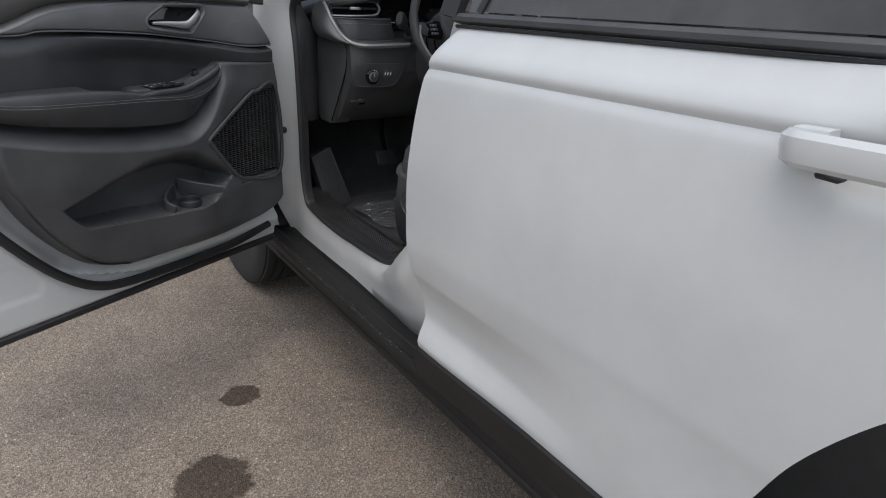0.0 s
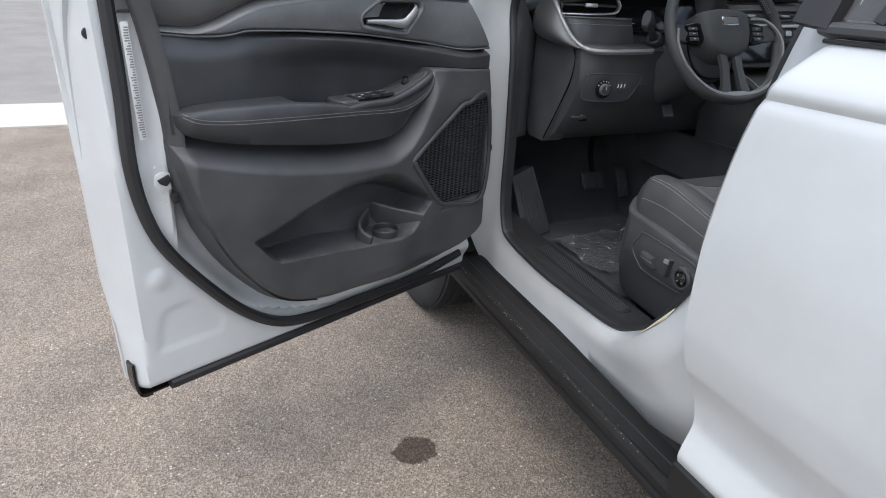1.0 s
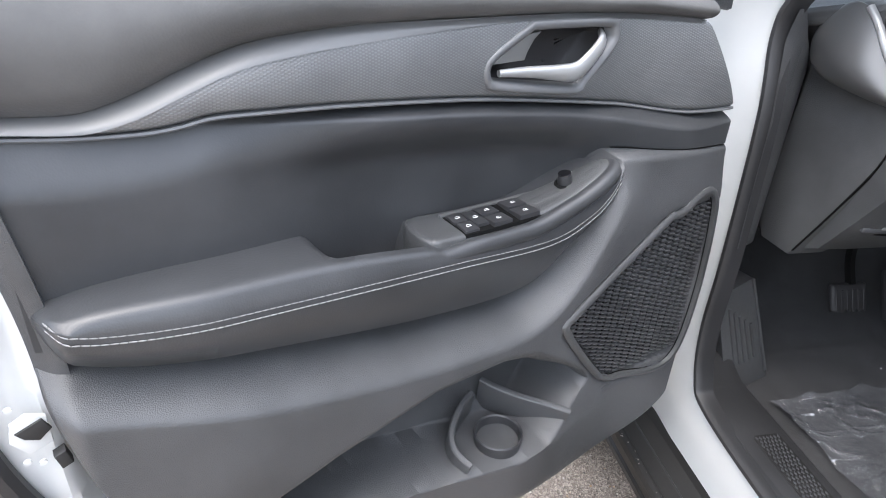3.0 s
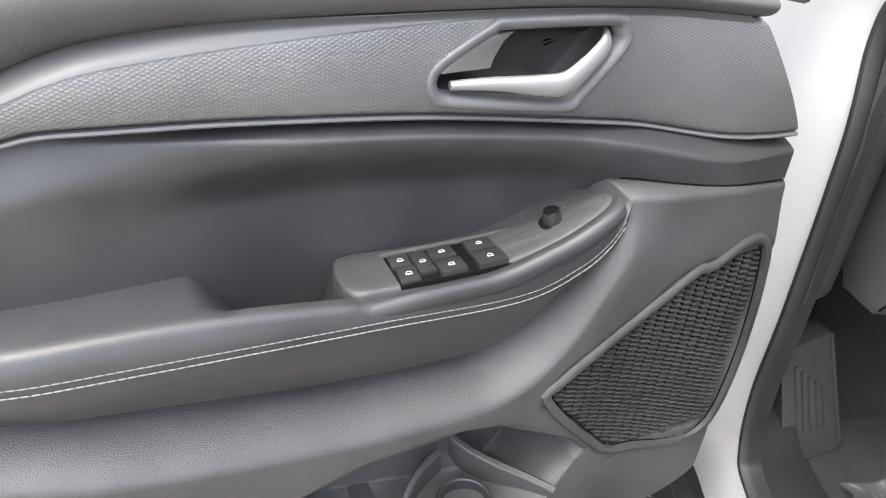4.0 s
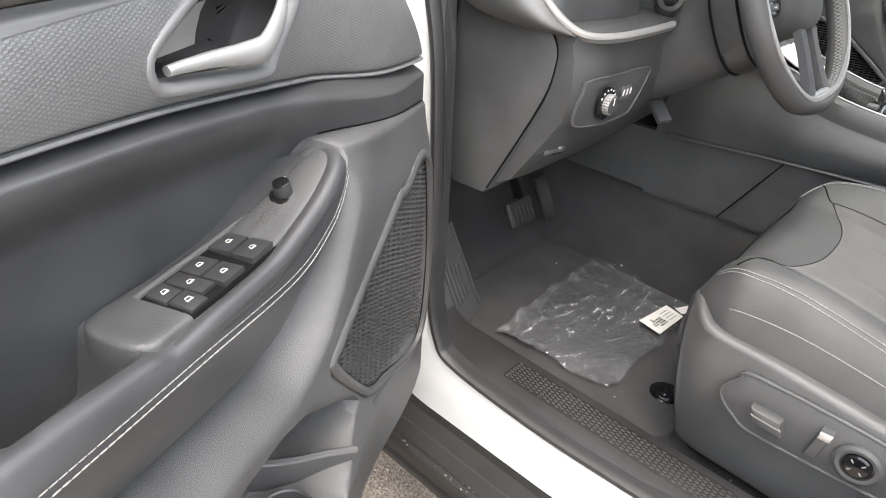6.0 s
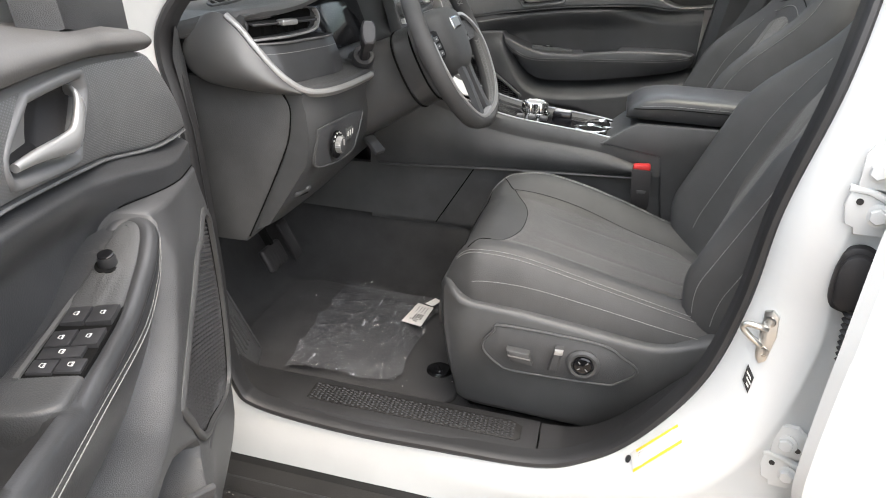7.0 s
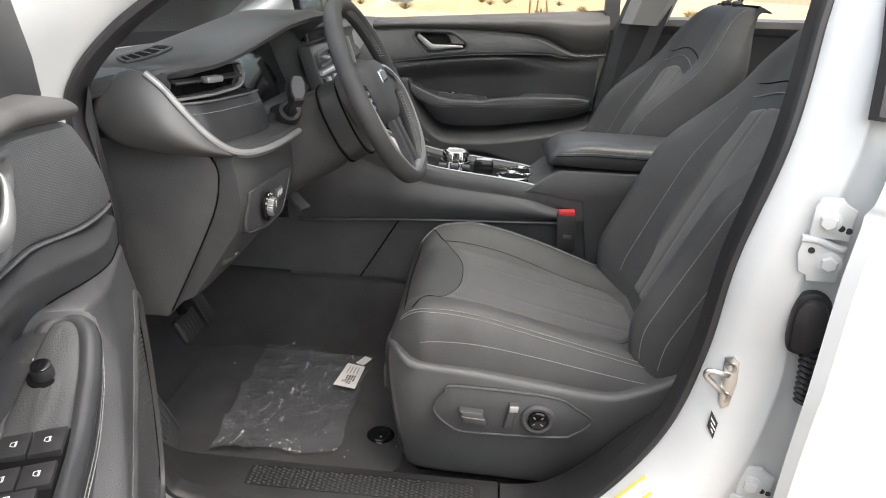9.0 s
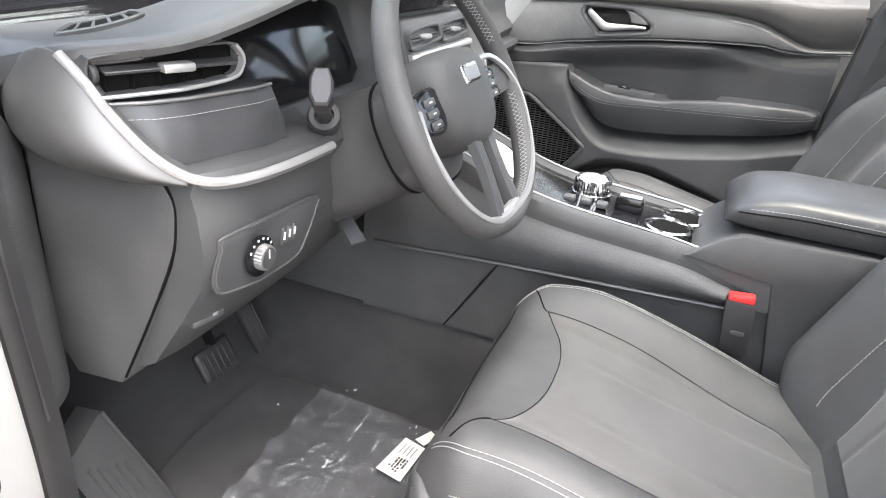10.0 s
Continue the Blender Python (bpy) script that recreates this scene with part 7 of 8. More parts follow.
def seat(cx, m, name, label, driver):
    def W(a, y, z):
        return Vector((cx + m * a, y, z))

    def cush(a, y):
        """Height of the cushion's top, a across (-1 outer to 1 inner), y along."""
        e = abs(a)
        bol = 0.030 * smooth(0.50, 0.80, e) - 0.045 * smooth(0.86, 1.06, e) ** 1.2
        k = min(1.0, max(0.0, (-0.428 - y) / 0.075))
        f = math.sqrt(max(0.0, 1 - (1 - k) ** 2))
        bol += 0.022 * smooth(0.5, 0.85, a) * math.sin(math.pi * min(1.0, max(0.0, (-0.43 - y) / 0.44)))
        top = cush_z(y) + bol * (0.55 + 0.45 * smooth(-0.44, -0.60, y))
        return 0.735 + (top - 0.735) * (0.12 + 0.88 * f)

    half = lambda y: 0.238 + 0.006 * math.sin((y + 0.43) * 6) - 0.034 * (1 - smooth(-0.428, -0.51, y))
    AC = [-1.0, -1.05, -1.05, -1.0] + list(np.linspace(-0.94, 0.94, 39)) + [1.0, 1.05, 1.05, 1.0]
    rings = []
    for i in range(61):
        y = -0.428 - 0.53 * (i / 60) ** 1.15
        h = half(y)
        r = []
        for j, a in enumerate(AC):
            if j in (0, len(AC) - 1):
                z = 0.690
            elif j in (1, len(AC) - 2):
                z = 0.730
            elif j in (2, len(AC) - 3):
                z = 0.730 + (cush(1.0, y) - 0.730) * 0.55
            else:
                z = cush(a, y)
            r.append(W(a * h, y, z))
        rings.append(r)
    st = part(name, loft(rings), LEATHER, car, label, 60)

    # fabric centre of the cushion, with two pressed lines
    def cins(s, t):
        y0 = -0.562 + 0.048 * abs(2 * t - 1) ** 2.6
        y = y0 - s * (0.925 + y0)
        a = -0.60 + 1.20 * t
        w = 0.62 - 0.10 * smooth(0.3, 1.0, s) - 0.20 * smooth(0.86, 1.0, s) ** 2
        a = a * w / 0.60
        g = 0.002 * math.exp(-((abs(a) - 0.26) / 0.022) ** 2) * smooth(0.05, 0.3, s)
        edge = min(t, 1 - t)
        return W(a * half(y), y, cush(a, y) + 0.0045 * smooth(0.0, 0.05, edge) * smooth(0, 0.04, s) - g)
    part("cushion_fabric", grid(cins, 60, 60, back=(0, 0, -0.012)), FABRIC, st, "dark fabric cushion centre", 60)
    # seams with stitches along the bolsters
    for edge in ([cins(v, 0.0) for v in np.linspace(0, 1, 50)], [cins(v, 1.0) for v in np.linspace(0, 1, 50)], [cins(0.0, v) for v in np.linspace(0, 1, 50)]):
        part("seam", sweep([p + Vector((0, 0, 0.0002)) for p in edge], disc(0.0008, 6), (0, 0, 1)), SEAM, st)
    for ea in (-1, 1):
        path = [W(ea * (0.62 + 0.24 * f) * half(-0.5), -0.512 + 0.035 * f ** 0.7, cush(ea * (0.62 + 0.24 * f), -0.512 + 0.035 * f ** 0.7) + 0.0006) for f in np.linspace(0, 1, 16)]
        part("seam", sweep(path, disc(0.0011, 6), (0, 0, 1)), SEAM, st)
    for da in (-0.925, -0.945, 0.835, 0.865):
        path = [W(da * half(y), y, cush(da, y) + 0.0012) for y in np.linspace(-0.455, -0.92, 50)]
        part("stitching", stitch_line(path, (-0.4 * m, 0, 1), 0.0006), THREAD, st)
    path = [W(a * half(-0.47), -0.452 - 0.012 * a * a, cush(a, -0.458) + 0.001) for a in np.linspace(-0.90, 0.90, 30)]
    part("seam", sweep(path, disc(0.0012, 6), (0, 0.5, 1)), SEAM, st)
    sd = spline([W(-1.052 * half(-0.47), -0.470, 0.770), W(-1.052 * half(-0.47), -0.478, 0.800), W(-1.04 * half(-0.5), -0.51, 0.822), W(-1.03 * half(-0.6), -0.60, 0.822), W(-1.03 * half(-0.7), -0.72, 0.804), W(-1.03 * half(-0.85), -0.86, 0.780), W(-1.03 * half(-0.9), -0.92, 0.772)], 60)
    part("stitching", stitch_line([tuple(v) for v in sd], (-m, 0, 0.2), 0.0006), THREAD, st)

    # backrest
    def wide(v):
        return 0.236 + 0.010 * math.sin(math.pi * v) - 0.075 * smooth(0.70, 1.0, v) ** 1.4

    def fore(a, v):
        e = abs(a)
        bol = (0.085 * smooth(-0.14, 0.12, v) * (1 - smooth(0.42, 0.78, v)) + 0.018 * (1 - smooth(0.75, 1.0, v)))
        d = bol * smooth(0.48, 0.80, e) - (bol * 0.6 + 0.035) * smooth(0.86, 1.05, e) ** 1.3
        k = min(1.0, max(0.0, (1.0 - v) / 0.10))
        return d + 0.012 * math.sin(math.pi * v) * (1 - e * e) - 0.060 * (1 - math.sqrt(max(0, 1 - (1 - k) ** 2)))

    def B(a, v, d):
        p = back_mid(v) + FORE * d
        return W(a * wide(v), p.y, p.z)
    AB = list(np.linspace(-1.0, 1.0, 43))
    rings = []
    for i in range(61):
        v = i / 60
        thick = 0.105 - 0.045 * smooth(0.7, 1.0, v)
        r = [B(a, v, fore(a, v)) for a in AB]
        r += [B(1.06, v, fore(1.0, v) * 0.5 - 0.03), B(1.06, v, -thick * 0.7), B(0.92, v, -thick), B(0.0, v, -thick - 0.012), B(-0.92, v, -thick), B(-1.06, v, -thick * 0.7), B(-1.06, v, fore(1.0, v) * 0.5 - 0.03)]
        rings.append(r)
    part("backrest", loft(rings), LEATHER, st, "black leather seat back", 60)

    def bins(s, t):
        a = -0.56 + 1.12 * t
        vtop = 0.665 + 0.035 * math.sin(math.pi * t)
        v = 0.05 + s * (vtop - 0.05)
        a *= 0.85 + 0.15 * smooth(0.0, 0.4, s) - 0.12 * smooth(0.6, 1.0, s)
        g = 0.002 * math.exp(-((abs(a) - 0.24) / 0.022) ** 2)
        edge = min(t, 1 - t, (1 - s) * 2)
        return B(a, v, fore(a, v) + 0.005 * smooth(0.0, 0.05, edge) - g)
    part("back_fabric", grid(bins, 60, 50, back=(0, -0.012, -0.004)), FABRIC, st, "dark fabric back centre", 60)
    for da, v0, v1 in ((-0.62, 0.06, 0.66), (0.62, 0.06, 0.66), (-0.93, 0.02, 0.97), (0.93, 0.02, 0.97), (-0.985, 0.02, 0.55)):
        path = [B(da, v, fore(da, v) + 0.001) for v in np.linspace(v0, v1, 60)]
        part("stitching", stitch_line([tuple(p) for p in path], tuple(FORE), 0.0007), THREAD, st)
    arch = [B(a, 0.70 + 0.045 * math.cos(a / 0.62 * math.pi / 2), fore(a, 0.74) + 0.0015) for a in np.linspace(-0.62, 0.62, 40)]
    part("stitching", stitch_line([tuple(p) for p in arch], tuple(FORE), 0.0010), THREAD, st)
    part("seam", sweep([B(a, 0.735 + 0.045 * math.cos(a / 0.7 * math.pi / 2), fore(a, 0.77) + 0.0005) for a in np.linspace(-0.7, 0.7, 30)], disc(0.0015, 6), FORE), SEAM, st)
    # headrest
    for a in (-0.28, 0.28):
        part("headrest_post", sweep([B(a, 0.96, -0.03), B(a, 1.16, -0.03)], disc(0.0075, 12), (1, 0, 0)), CHROME, st, "bright metal post")
        part("post_collar", lathe([(0.015, 0.0), (0.016, 0.006), (0.012, 0.012), (0.008, 0.013)], 18, Matrix.Translation(B(a, 0.985, -0.03))), PANEL, st)
    hr = []
    for i in range(15):
        f = i / 14
        e = math.sin(math.pi * (0.06 + 0.88 * f)) ** 0.5
        hr.append([B(0, 1.12 + 0.30 * f, 0) + Vector((0.125 * e * math.cos(w), 0, 0)) + FORE * (0.055 * e * math.sin(w) - 0.02) for w in np.linspace(0, 2 * math.pi, 24, endpoint=False)])
    part("headrest", loft(hr), LEATHER, st)

    # moulded side shield with its inset panel and controls
    sh = [(-0.434, 0.800), (-0.428, 0.770), (-0.440, 0.690), (-0.470, 0.590), (-0.492, 0.542), (-0.62, 0.532), (-0.80, 0.530), (-0.90, 0.550), (-0.975, 0.66), (-1.00, 0.76), (-0.985, 0.812), (-0.94, 0.786), (-0.90, 0.768), (-0.84, 0.752), (-0.73, 0.762), (-0.60, 0.776), (-0.49, 0.784), (-0.455, 0.800)]
    sh = [tuple(p) for p in spline(sh, 90, closed=True)]

    def side(a, b, h):
        bulge = 0.020 * math.sin(math.pi * min(1, max(0, (b - 0.55) / 0.30))) - 0.05 * smooth(-0.50, -0.425, a) ** 2
        return W(-(0.236 + h + bulge), a, b)
    part("side_shield", plate(sh, -0.03, 0.012, 0.010, side), PLASTIC, st, "moulded dark plastic seat shield", 50)
    if driver:
        hx = [(-0.530, 0.698), (-0.550, 0.735), (-0.568, 0.749), (-0.740, 0.744), (-0.790, 0.724), (-0.820, 0.700), (-0.790, 0.668), (-0.760, 0.658), (-0.60, 0.652), (-0.560, 0.664)]
        part("control_panel", plate([tuple(p) for p in spline(hx, 70, closed=True)], -0.01, 0.0150, 0.003, side), PANEL, st, "black seat control panel")
        part("panel_rim", sweep([side(a, b, 0.0145) for a, b in spline(hx, 90, closed=True)], disc(0.0028, 8), (-m, 0, 0), closed=True), PLASTIC, st)
        part("slide_switch", plate([(-0.578, 0.708), (-0.622, 0.706), (-0.630, 0.680), (-0.588, 0.680)], 0.012, 0.030, 0.005, side), PLASTIC, st, "grey seat slide switch")
        part("slide_groove", plate([(-0.582, 0.698), (-0.625, 0.696), (-0.626, 0.693), (-0.584, 0.695)], 0.029, 0.0305, 0.0004, side), SILVERPAINT, st)
        part("recline_switch", plate([(-0.668, 0.727), (-0.684, 0.728), (-0.676, 0.680), (-0.660, 0.678)], 0.012, 0.030, 0.004, side), PLASTIC, st, "grey seat recline switch")
        part("switch_tip", plate([(-0.668, 0.728), (-0.684, 0.729), (-0.683, 0.718), (-0.667, 0.717)], 0.029, 0.0335, 0.002, side), SATIN, st)
        kp = side(-0.722, 0.697, 0.014)
        kk = Matrix.Translation(kp) @ pose(0, 0, 0, 0, -90 * m, 0)
        part("lumbar_ring", lathe([(0.031, 0.0), (0.031, 0.006), (0.026, 0.009), (0.021, 0.008), (0.020, 0.002), (0.0, 0.002)], 36, kk), PLASTIC, st, "round lumbar switch")
        part("lumbar_button", lathe([(0.018, 0.0), (0.018, 0.008), (0.015, 0.010), (0.0, 0.0085)], 30, kk), GLOSS, st)
        for k in range(4):
            part("button_mark", rbox(0.006, 0.002, 0.001, 0.0003, 1, kk @ pose(0, 0, 0.0102, 0, 0, 45 + 90 * k) @ pose(0.010, 0, 0)), GREYINK, st)
    # rail under the seat
    for x in (-0.20, 0.20):
        part("seat_rail", rbox(0.04, 0.44, 0.05, 0.006, 2, Matrix.Translation(W(x, -0.72, 0.535))), SEAM, st)
    return st


driver_seat = seat(0.500, 1, "driver_seat", "driver's seat in black leather and dark fabric", True)
passenger_seat = seat(2 * MID - 0.500, -1, "passenger_seat", "passenger's seat in black leather and dark fabric", False)

# buckle beside the driver's seat
bk = part("belt_buckle", loft([[Vector((0.742, -0.800, 0.905)) + Vector((x * w, 0, 0)) + Vector((0, y * w, 0)) * 1.0 + Vector((0, 0.10, 0.99)) * d for x, y in ((-0.011, -0.022), (0.011, -0.022), (0.013, 0), (0.011, 0.022), (-0.011, 0.022), (-0.013, 0))] for d, w in ((-0.075, 0.75), (-0.07, 0.95), (-0.02, 1.0), (0.018, 1.0), (0.020, 0.95))]), RUBBER, car, "black belt buckle with a red button")
part("buckle_button", rbox(0.018, 0.040, 0.016, 0.004, 2, pose(0.742, -0.798, 0.929, -6, 0, 0)), RED, bk, "red release button")
part("buckle_label", plate([(-0.815, 0.868), (-0.795, 0.868), (-0.795, 0.876), (-0.815, 0.876)], 0.0, 0.0008, 0.0002, lambda a, b, h: (0.7285 - h, a, b)), PLASTIC, bk)
part("buckle_stem", rbox(0.010, 0.030, 0.18, 0.004, 2, pose(0.745, -0.812, 0.77)), RUBBER, bk)

# far pillar with its belt, and the rear bench
pil = part("far_pillar", loft([[(2 * MID - 0.12 - 0.35 * max(0, z - 1.3) + dx, y0 + dy, z) for dx, dy in ((0.0, 0.06), (-0.03, 0.03), (-0.035, -0.05), (0.0, -0.09), (0.06, -0.09), (0.06, 0.06))] for z, y0 in ((0.50, -1.02), (0.95, -1.02), (1.30, -1.07), (1.34, -1.08), (1.70, -1.16))]), PLASTIC, car, "dark pillar lining")
part("pillar_upper", loft([[(2 * MID - 0.125 - 0.35 * max(0, z - 1.3) + dx, y0 + dy, z) for dx, dy in ((0.0, 0.060), (-0.036, 0.030), (-0.041, -0.05), (0.0, -0.09))] for z, y0 in ((1.335, -1.08), (1.70, -1.16))]), HEADLINER, pil, "pale grey upper pillar lining")
belt = [(1.585, -1.165, 1.56), (1.580, -1.150, 1.40), (1.578, -1.10, 1.22), (1.575, -1.03, 1.08), (1.59, -1.02, 0.80)]
sbl = part("seat_belt", sweep(spline(belt, 30), [(0.001, -0.022), (0.001, 0.022), (-0.001, 0.022), (-0.001, -0.022)], (-1, 0.2, 0)), SOFT, car, "black webbing seat belt")
part("belt_tongue", rbox(0.006, 0.040, 0.030, 0.004, 2, pose(1.568, -1.040, 1.115, 25, 0, 0)), PANEL, sbl)
part("tongue_plate", rbox(0.003, 0.020, 0.036, 0.001, 1, pose(1.567, -1.026, 1.085, 25, 0, 0)), CHROME, sbl)
bench = part("rear_bench", loft([[(x, y, z) for y, z in ((-1.55, 0.50), (-1.50, 0.80), (-1.55, 0.84), (-2.00, 0.80), (-2.16, 1.30), (-2.20, 1.36), (-2.28, 1.34), (-2.24, 0.50))] for x in np.linspace(0.22, 2 * MID - 0.22, 9)]), LEATHER, car, "black rear bench seat")
for x in (0.42, MID, 2 * MID - 0.42):
    part("rear_headrest", rbox(0.24, 0.09, 0.17, 0.04, 3, pose(x, -2.24, 1.48, -12, 0, 0)), LEATHER, bench)
part("cabin_side", grid(lambda s, t: (2 * MID - 0.07, -1.10 - s * 1.85, 0.44 + t * 0.88), 6, 6, back=(0.05, 0, 0)), PLASTIC, car)
part("rear_side_frame", sweep([(2 * MID - 0.06, -1.10, 1.33), (2 * MID - 0.06, -2.5, 1.38)], disc(0.03, 8), (1, 0, 0)), PLASTIC, car)


# ---- cabin floor ----
def floor_z(x, y):
    z = 0.495 + 0.004 * noise.noise((x * 6, y * 6, 0))
    z += 0.42 * smooth(0.10, 0.42, y) ** 1.1
    z += 0.20 * smooth(0.715, 0.790, x) * (1 - smooth(0.965, 1.09, x))
    z += 0.05 * smooth(0.215, 0.165, x) * (1 - smooth(-0.1, 0.05, y))
    return z


part("carpet", grid(lambda s, t: (0.150 + t * 1.46, 0.42 - s * 2.3, floor_z(0.150 + t * 1.46, 0.42 - s * 2.3)), 110, 70, back=(0, 0, -0.03)), CARPET, car, "black carpeted cabin floor", 60)
part("firewall", grid(lambda s, t: (0.10 + t * 1.55, 0.43, 0.45 + s * 0.75), 4, 4, back=(0, 0.03, 0)), CARPET, car)
# heel pad and foot rest
def rest_pt(s, t, h=0.0):
    """s down the pad, t across it from the outer side."""
    left = Vector((0.160, 0.020, 0.715)).lerp(Vector((0.205, -0.035, 0.505)), s)
    right = Vector((0.253, 0.052, 0.735)).lerp(Vector((0.324, 0.006, 0.512)), s)
    return left.lerp(right, t) + Vector((0.10, -0.93, 0.30)) * h


fr = part("foot_rest", grid(lambda s, t: rest_pt(s, t), 20, 10, back=(0.0, 0.05, -0.01)), PANEL, car, "ribbed black foot rest")
for i in range(5):
    t = 0.26 + i * 0.125
    part("rib", sweep([rest_pt(s, t, 0.001) for s in np.linspace(0.16 + 0.06 * i, 0.74, 8)], [(0.0035, -0.0022), (0.0035, 0.0022), (-0.004, 0.004), (-0.004, -0.004)], (0.1, -0.93, 0.3)), PANEL, fr)
part("rest_edge", sweep([rest_pt(s, 0.985, 0.002) for s in np.linspace(0.0, 0.94, 12)], disc(0.0032, 8), (1, 0, 0)), PLASTIC, fr)
# pedals
bp = part("brake_pedal", rbox(0.088, 0.016, 0.062, 0.007, 3, pose(0.510, 0.060, 0.664, -28, 0, 0)), RUBBER, car, "ribbed black brake pedal")
for i in range(6):
    part("rib", rbox(0.008, 0.006, 0.050, 0.002, 1, pose(0.477 + i * 0.0135, 0.0515, 0.6605, -28, 0, 0)), RUBBER, bp)
part("pedal_arm", sweep(spline([(0.515, 0.070, 0.69), (0.515, 0.10, 0.76), (0.515, 0.09, 0.88)], 14), [(0.008, -0.006), (0.008, 0.006), (-0.008, 0.006), (-0.008, -0.006)], (0, 1, 0)), SEAM, bp)
ap = part("accelerator_pedal", rbox(0.045, 0.014, 0.115, 0.006, 2, pose(0.672, 0.100, 0.632, -26, 0, 3)), RUBBER, car, "long black accelerator pedal")
for i in range(5):
    part("rib", rbox(0.004, 0.006, 0.100, 0.002, 1, pose(0.656 + i * 0.008, 0.0930, 0.630, -26, 0, 3)), RUBBER, ap)

# scuff plate on the sill with its cast pattern
sp_p = [(0.100, 0.545), (0.112, 0.562), (0.125, 0.564), (0.200, 0.563), (0.215, 0.556), (0.228, 0.520), (0.230, 0.495), (0.20, 0.49), (0.10, 0.52)]
scuff = part("sill_plate", along_y(sp_p, 0.02, -0.66, 30, lambda y: (0.0, 0.03 * smooth(-0.06, 0.02, y))), SILLBLACK, car, "scuffed black sill plate with a raised pattern", 30)
part("sill_plate_rear", along_y([(0.100, 0.555), (0.112, 0.568), (0.20, 0.566), (0.225, 0.545), (0.24, 0.50), (0.10, 0.5)], -0.664, -0.95, 16, lambda y: (0.0, 0.22 * smooth(-0.66, -0.98, y) ** 1.6)), SILLBLACK, scuff)
part("pattern_bed", plate([(0.138, -0.205), (0.142, -0.198), (0.186, -0.198), (0.190, -0.205), (0.192, -0.605), (0.180, -0.628), (0.146, -0.628), (0.138, -0.62)], 0.0, 0.0022, 0.0008, lambda a, b, h: (a, b, 0.5634 + h)), CLADDING, scuff)
verts, faces = [], []
for i in range(46):
    for j in range(7):
        x, y = 0.1425 + j * 0.0072 + (0.0036 if i % 2 else 0), -0.206 - i * 0.0090
        if x > 0.189:
            continue
        k = len(verts)
        for dx, dy, dzz in ((-0.0028, 0, 0), (0, -0.0046, 0), (0.0028, 0, 0), (0, 0.0046, 0), (-0.0017, 0, 0.002), (0, -0.003, 0.002), (0.0017, 0, 0.002), (0, 0.003, 0.002)):
            verts.append((x + dx, y + dy, 0.5654 + dzz))
        faces += [(k + a, k + (a + 1) % 4, k + 4 + (a + 1) % 4, k + 4 + a) for a in range(4)] + [(k + 4, k + 5, k + 6, k + 7)]
part("pattern_studs", shape(verts, faces), KEYCAP, scuff, "raised grey studs", 20, kind="stuff")

# ---- loose things on the floor ----
mat_o = spline([(0.262, 0.02), (0.262, -0.30), (0.270, -0.445), (0.36, -0.470), (0.60, -0.470), (0.690, -0.44), (0.700, -0.10), (0.690, 0.06), (0.55, 0.09), (0.36, 0.08)], 60, closed=True)
floor_mat = tagged(part("floor_mat", loft([[(0.48 + (a - 0.48) * d, -0.2 + (b + 0.2) * d, 0.496 + h) for a, b in mat_o] for d, h in ((1, -0.004), (1, 0.005), (0.99, 0.008), (0.9, 0.009), (0.6, 0.009), (0.2, 0.009))]), CARPET, None), "black carpet floor mat on the car's floor", "floor mat")
clipm = part("mat_clip", lathe([(0.030, 0.008), (0.030, 0.011), (0.026, 0.0135), (0.012, 0.0125), (0.010, 0.016), (0.0, 0.0165)], 36, pose(0.385, -0.411, 0.495)), GLOSS, floor_mat, "round black mat clip")
part("clip_slot", rbox(0.016, 0.004, 0.002, 0.0008, 1, pose(0.385, -0.411, 0.512, 0, 0, 30)), SEAM, clipm)


def film_pt(s, t):
    """Crumpled sheet between its four corners."""
    a, b, c, d = Vector((0.275, -0.075, 0)), Vector((0.300, -0.330, 0)), Vector((0.665, -0.345, 0)), Vector((0.690, -0.060, 0))
    p = a.lerp(b, t).lerp(d.lerp(c, t), s)
    n1 = noise.noise((p.x * 9, p.y * 5, 1.5))
    n2 = noise.noise((p.x * 26 + 3, p.y * 15, 4.5))
    n3 = abs(noise.noise((p.x * 13 + 8, p.y * 34, 9.0)))
    rim = min(s, 1 - s, t, 1 - t)
    h = 0.020 + 0.007 * n1 + 0.0045 * n2 + 0.006 * (1 - smooth(0.0, 0.12, n3)) + 0.006 * (1 - smooth(0, 0.06, rim)) * (0.5 + n2)
    p = p + Vector((0.010 * noise.noise((s * 5, t * 5, 3)), 0.012 * noise.noise((s * 5, t * 5, 7)), 0))
    p.z = 0.496 + max(0.0115, h)
    return p


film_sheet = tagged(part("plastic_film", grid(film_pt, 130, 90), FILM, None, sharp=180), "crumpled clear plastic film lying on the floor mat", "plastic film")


def tag_at(cx, cy, w, l, turn, lift):
    return lambda a, b, h: Vector((cx + a * math.cos(turn) - b * math.sin(turn), cy + a * math.sin(turn) + b * math.cos(turn), 0.496 + lift + h + 0.012 * a))


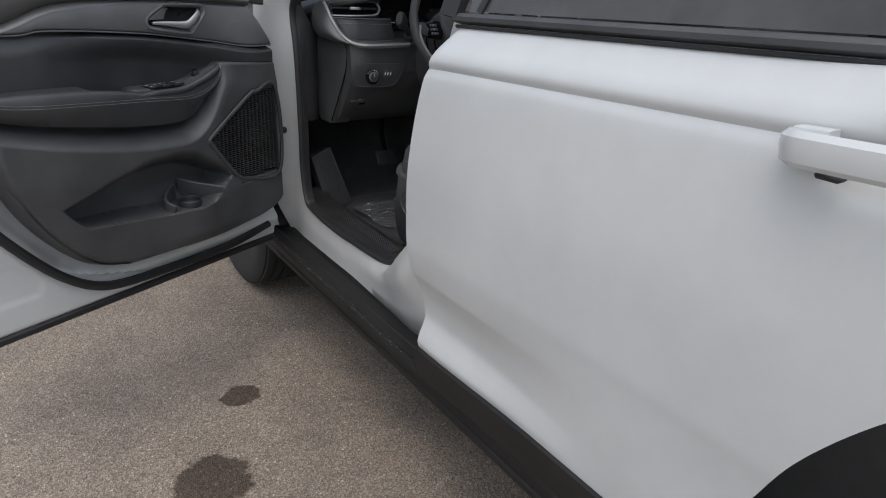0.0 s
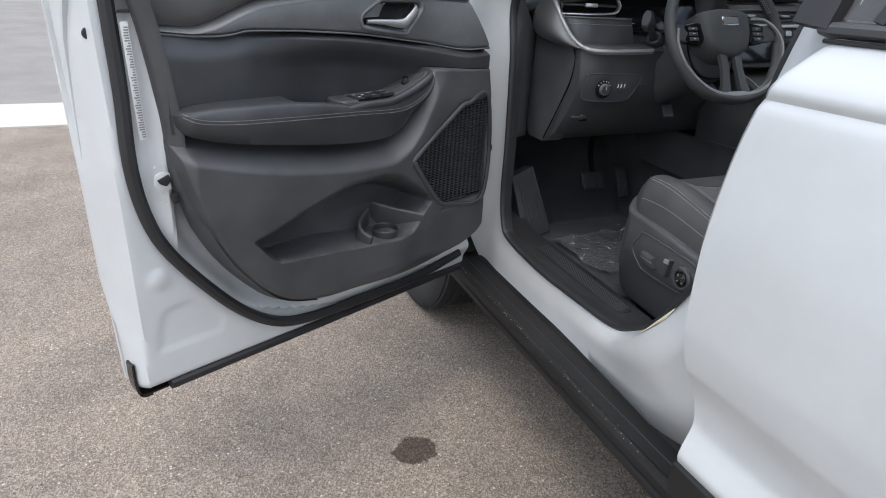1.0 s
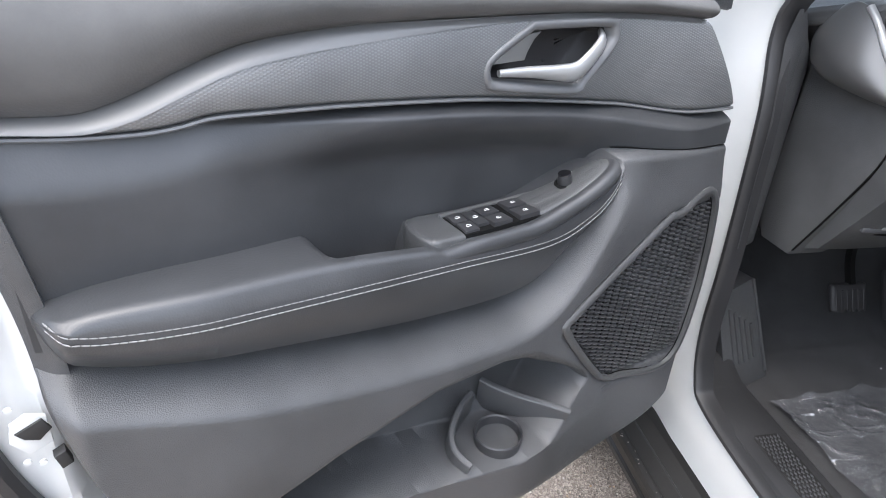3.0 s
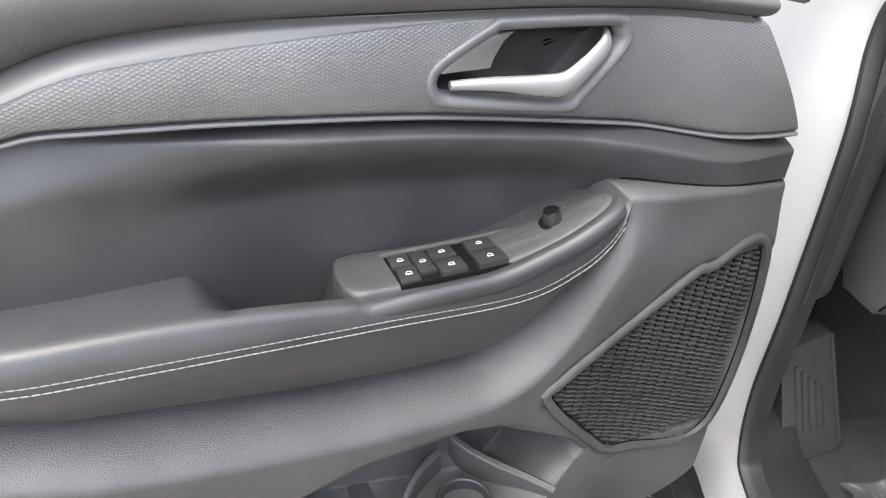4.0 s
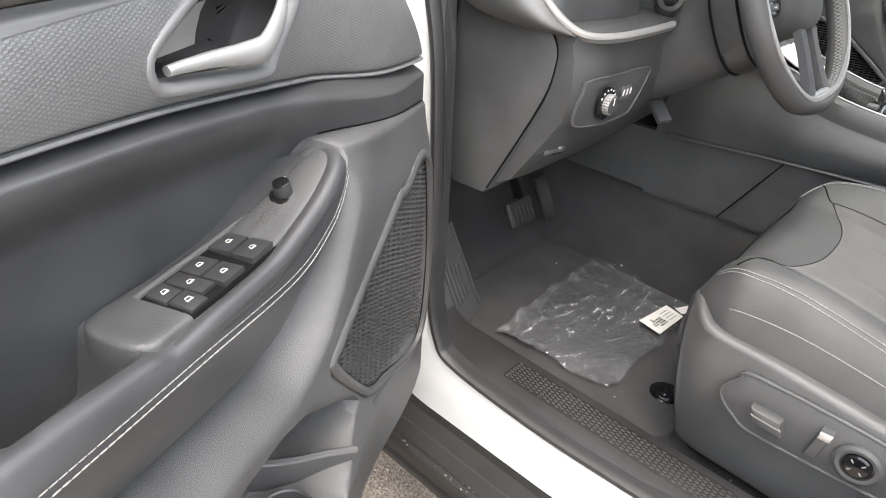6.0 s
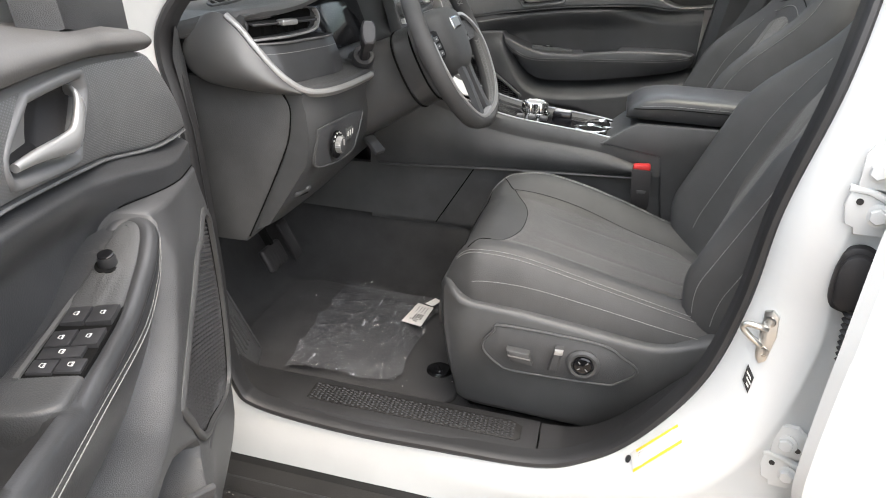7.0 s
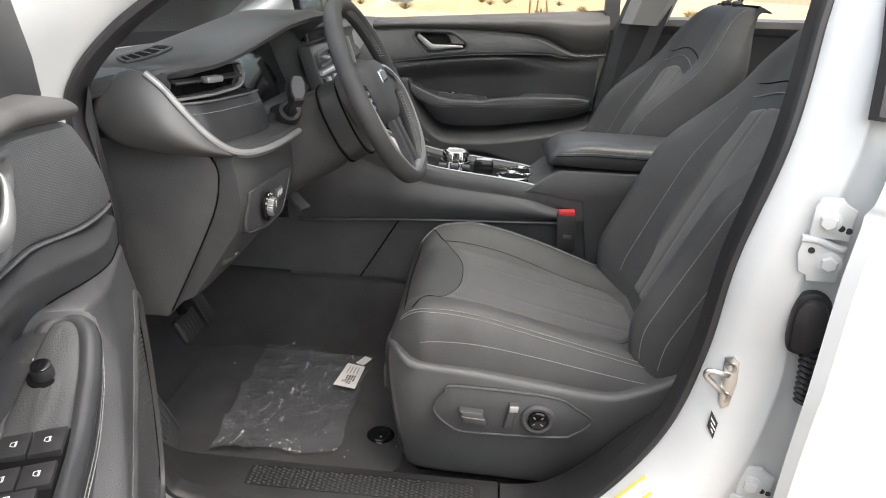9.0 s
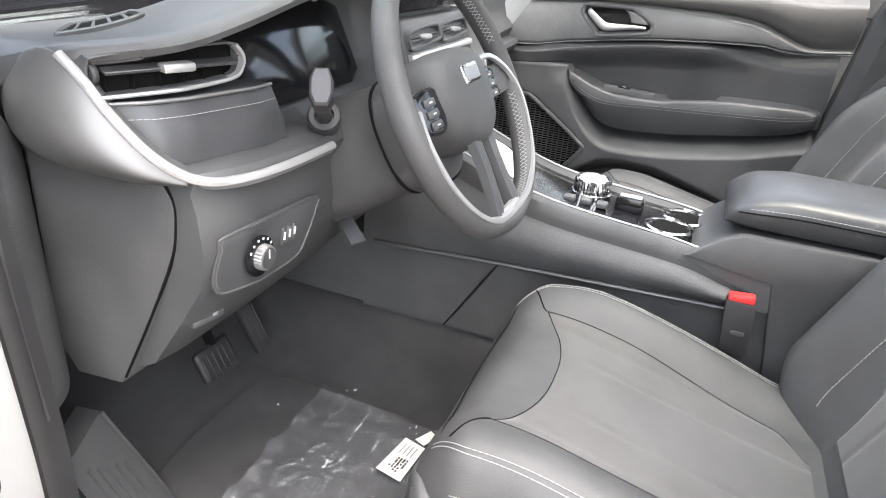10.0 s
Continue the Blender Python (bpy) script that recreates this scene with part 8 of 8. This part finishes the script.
pt = tag_at(0.565, -0.308, 0.09, 0.05, -0.12, 0.034)
tag = tagged(part("paper_tag", plate([(-0.050, -0.026), (0.045, -0.022), (0.050, 0.024), (-0.046, 0.028)], 0, 0.0008, 0.0002, pt), PAPER, None), "white printed paper tag on the plastic film", "tag")
part("tag_tab", plate([(0.050, -0.016), (0.085, -0.028), (0.092, -0.008), (0.056, 0.006)], 0, 0.0008, 0.0002, pt), PAPER, tag)
rq = random.Random(8)
for i in range(26):
    a, b = -0.036 + (i % 6) * 0.006 + rq.uniform(0, 0.002), -0.014 + (i // 6) * 0.006
    if rq.random() < 0.7:
        part("print_bar", plate([(a, b), (a + rq.uniform(0.003, 0.006), b), (a + 0.005, b + 0.004), (a, b + 0.004)], 0.0008, 0.0013, 0.0001, pt), INK, tag)
for i in range(4):
    part("print_bar", plate([(0.008, -0.012 + i * 0.008), (0.036, -0.012 + i * 0.008), (0.036, -0.010 + i * 0.008), (0.008, -0.010 + i * 0.008)], 0.0008, 0.0013, 0.0001, pt), GREYINK, tag)
# crumbs on mat and carpet
cv, cf = [], []
for i in range(34):
    x, y = rq.uniform(0.24, 0.74), rq.uniform(-0.66, 0.05)
    r = rq.uniform(0.0008, 0.0020)
    z = floor_z(x, y) + (0.009 if y > -0.46 and x > 0.26 else 0.0)
    k = len(cv)
    for dx, dy, dzz in ((-1, -1, 0), (1, -0.8, 0), (0.9, 1, 0), (-0.8, 1, 0), (0, 0, 1.2)):
        cv.append((x + dx * r, y + dy * r, z + dzz * r))
    cf += [(k, k + 1, k + 4), (k + 1, k + 2, k + 4), (k + 2, k + 3, k + 4), (k + 3, k, k + 4)]
tagged(part("crumbs", shape(cv, cf), PAPER, None, kind="stuff"), "pale crumbs scattered on the mat", "crumbs")


# ---- ground and surroundings ----
ground = tagged(part("ground", grid(lambda s, t: (-60 + s * 72, -60 + t * 63.95, 0.0), 8, 8, back=(0, 0, -0.2)), ASPHALT, None), "coarse grey-brown asphalt with two damp spots", "ground", kind="structure")
kerb = tagged(part("kerb", loft([[(x, y, z) for y, z in ((3.955, -0.1), (3.955, 0.012), (3.97, 0.02), (4.10, 0.03), (4.66, 0.035), (4.68, 0.028), (4.68, -0.1))] for x in np.linspace(-60, 12, 40)]), CONCRETE, None), "pale concrete kerb strip along the asphalt", "kerb", kind="structure")
road = tagged(part("road", grid(lambda s, t: (-60 + s * 72, 4.685 + t * 60, 0.005), 4, 4, back=(0, 0, -0.2)), ROAD, None), "worn light grey road beyond the kerb", "road", kind="structure")
field = tagged(part("field", grid(lambda s, t: (12.01 + s * 250, -200 + t * 400, 0.0 + 0.012 * s * 250 * smooth(0.0, 0.5, s) + 0.25 * noise.noise((s * 40, t * 60, 0))), 60, 80, back=(0, 0, -0.5)), DIRT, None), "dry tan field of earth and straw", "ground", kind="structure")
far = tagged(part("ground_far", grid(lambda s, t: (-900 + s * 1800, -900 + t * 1800, -0.35), 4, 4, back=(0, 0, -0.2)), DIRT, None), "dry open land", "ground", kind="structure")


# ---- dry scrub, stakes and a low wall beyond the car ----
def shrub(x, y, size, seed):
    """A dry bush of many thin bent twigs."""
    rs = random.Random(seed)
    vs, fs = [], []
    for _ in range(130):
        a, r = rs.uniform(0, 2 * math.pi), size * rs.uniform(0.25, 1.0)
        h = size * rs.uniform(0.35, 1.0) * (1.15 - 0.6 * r / size)
        w = size * rs.uniform(0.008, 0.018)
        p0 = Vector((x + 0.1 * r * math.cos(a), y + 0.1 * r * math.sin(a), 0.0))
        p1 = Vector((x + 0.55 * r * math.cos(a), y + 0.55 * r * math.sin(a), h * 0.75))
        p2 = Vector((x + r * math.cos(a), y + r * math.sin(a), h * rs.uniform(0.8, 1.1)))
        sd = Vector((-math.sin(a), math.cos(a), 0.3)) * w
        k = len(vs)
        for p, f in ((p0, 1.0), (p1, 0.9), (p2, 0.25)):
            vs.extend([p - sd * f, p + sd * f, p + Vector((0, 0, w * f * 1.5))])
        for j in (0, 3):
            fs += [(k + j, k + j + 1, k + j + 4, k + j + 3), (k + j + 1, k + j + 2, k + j + 5, k + j + 4), (k + j + 2, k + j, k + j + 3, k + j + 5)]
    for v in vs:
        v.z += 0.30
    return tagged(part("dry_shrub", shape(vs, fs), TWIG, None), "dry brown shrub of thin twigs in the field", "shrub", "shrubs in the field")


rs = random.Random(21)
for i in range(26):
    shrub(rs.uniform(24, 62), rs.uniform(-16, 12), rs.uniform(0.25, 0.7), 100 + i)
for x, y, dx, h in ((33.0, -2.40, 0.05, 1.9), (33.2, -3.30, 0.32, 1.9), (33.1, -2.75, -0.03, 1.7)):
    stake = part("wooden_stake", loft([[(x + a, y + b + dx * z * 0.5, 0.2 + z) for a, b in ((-0.04, -0.04), (0.04, -0.04), (0.04, 0.04), (-0.04, 0.04))] for z in (0.0, 0.6, 1.2, h)]), REDWOOD, None)
    tagged(stake, "weathered reddish wooden stake driven into the field", "stake", "stakes in the field")
low_wall = tagged(part("low_wall", loft([[(150 + dx + 0.4 * math.sin(y * 0.3), y, z) for dx, z in ((0, 0.5), (0, 4.3), (0.05, 4.4), (0.35, 4.4), (0.4, 4.3), (0.4, 0.5))] for y in np.linspace(-150, 120, 60)]), CLAY, None), "pale reddish-brown wall at the field's far side", "wall")
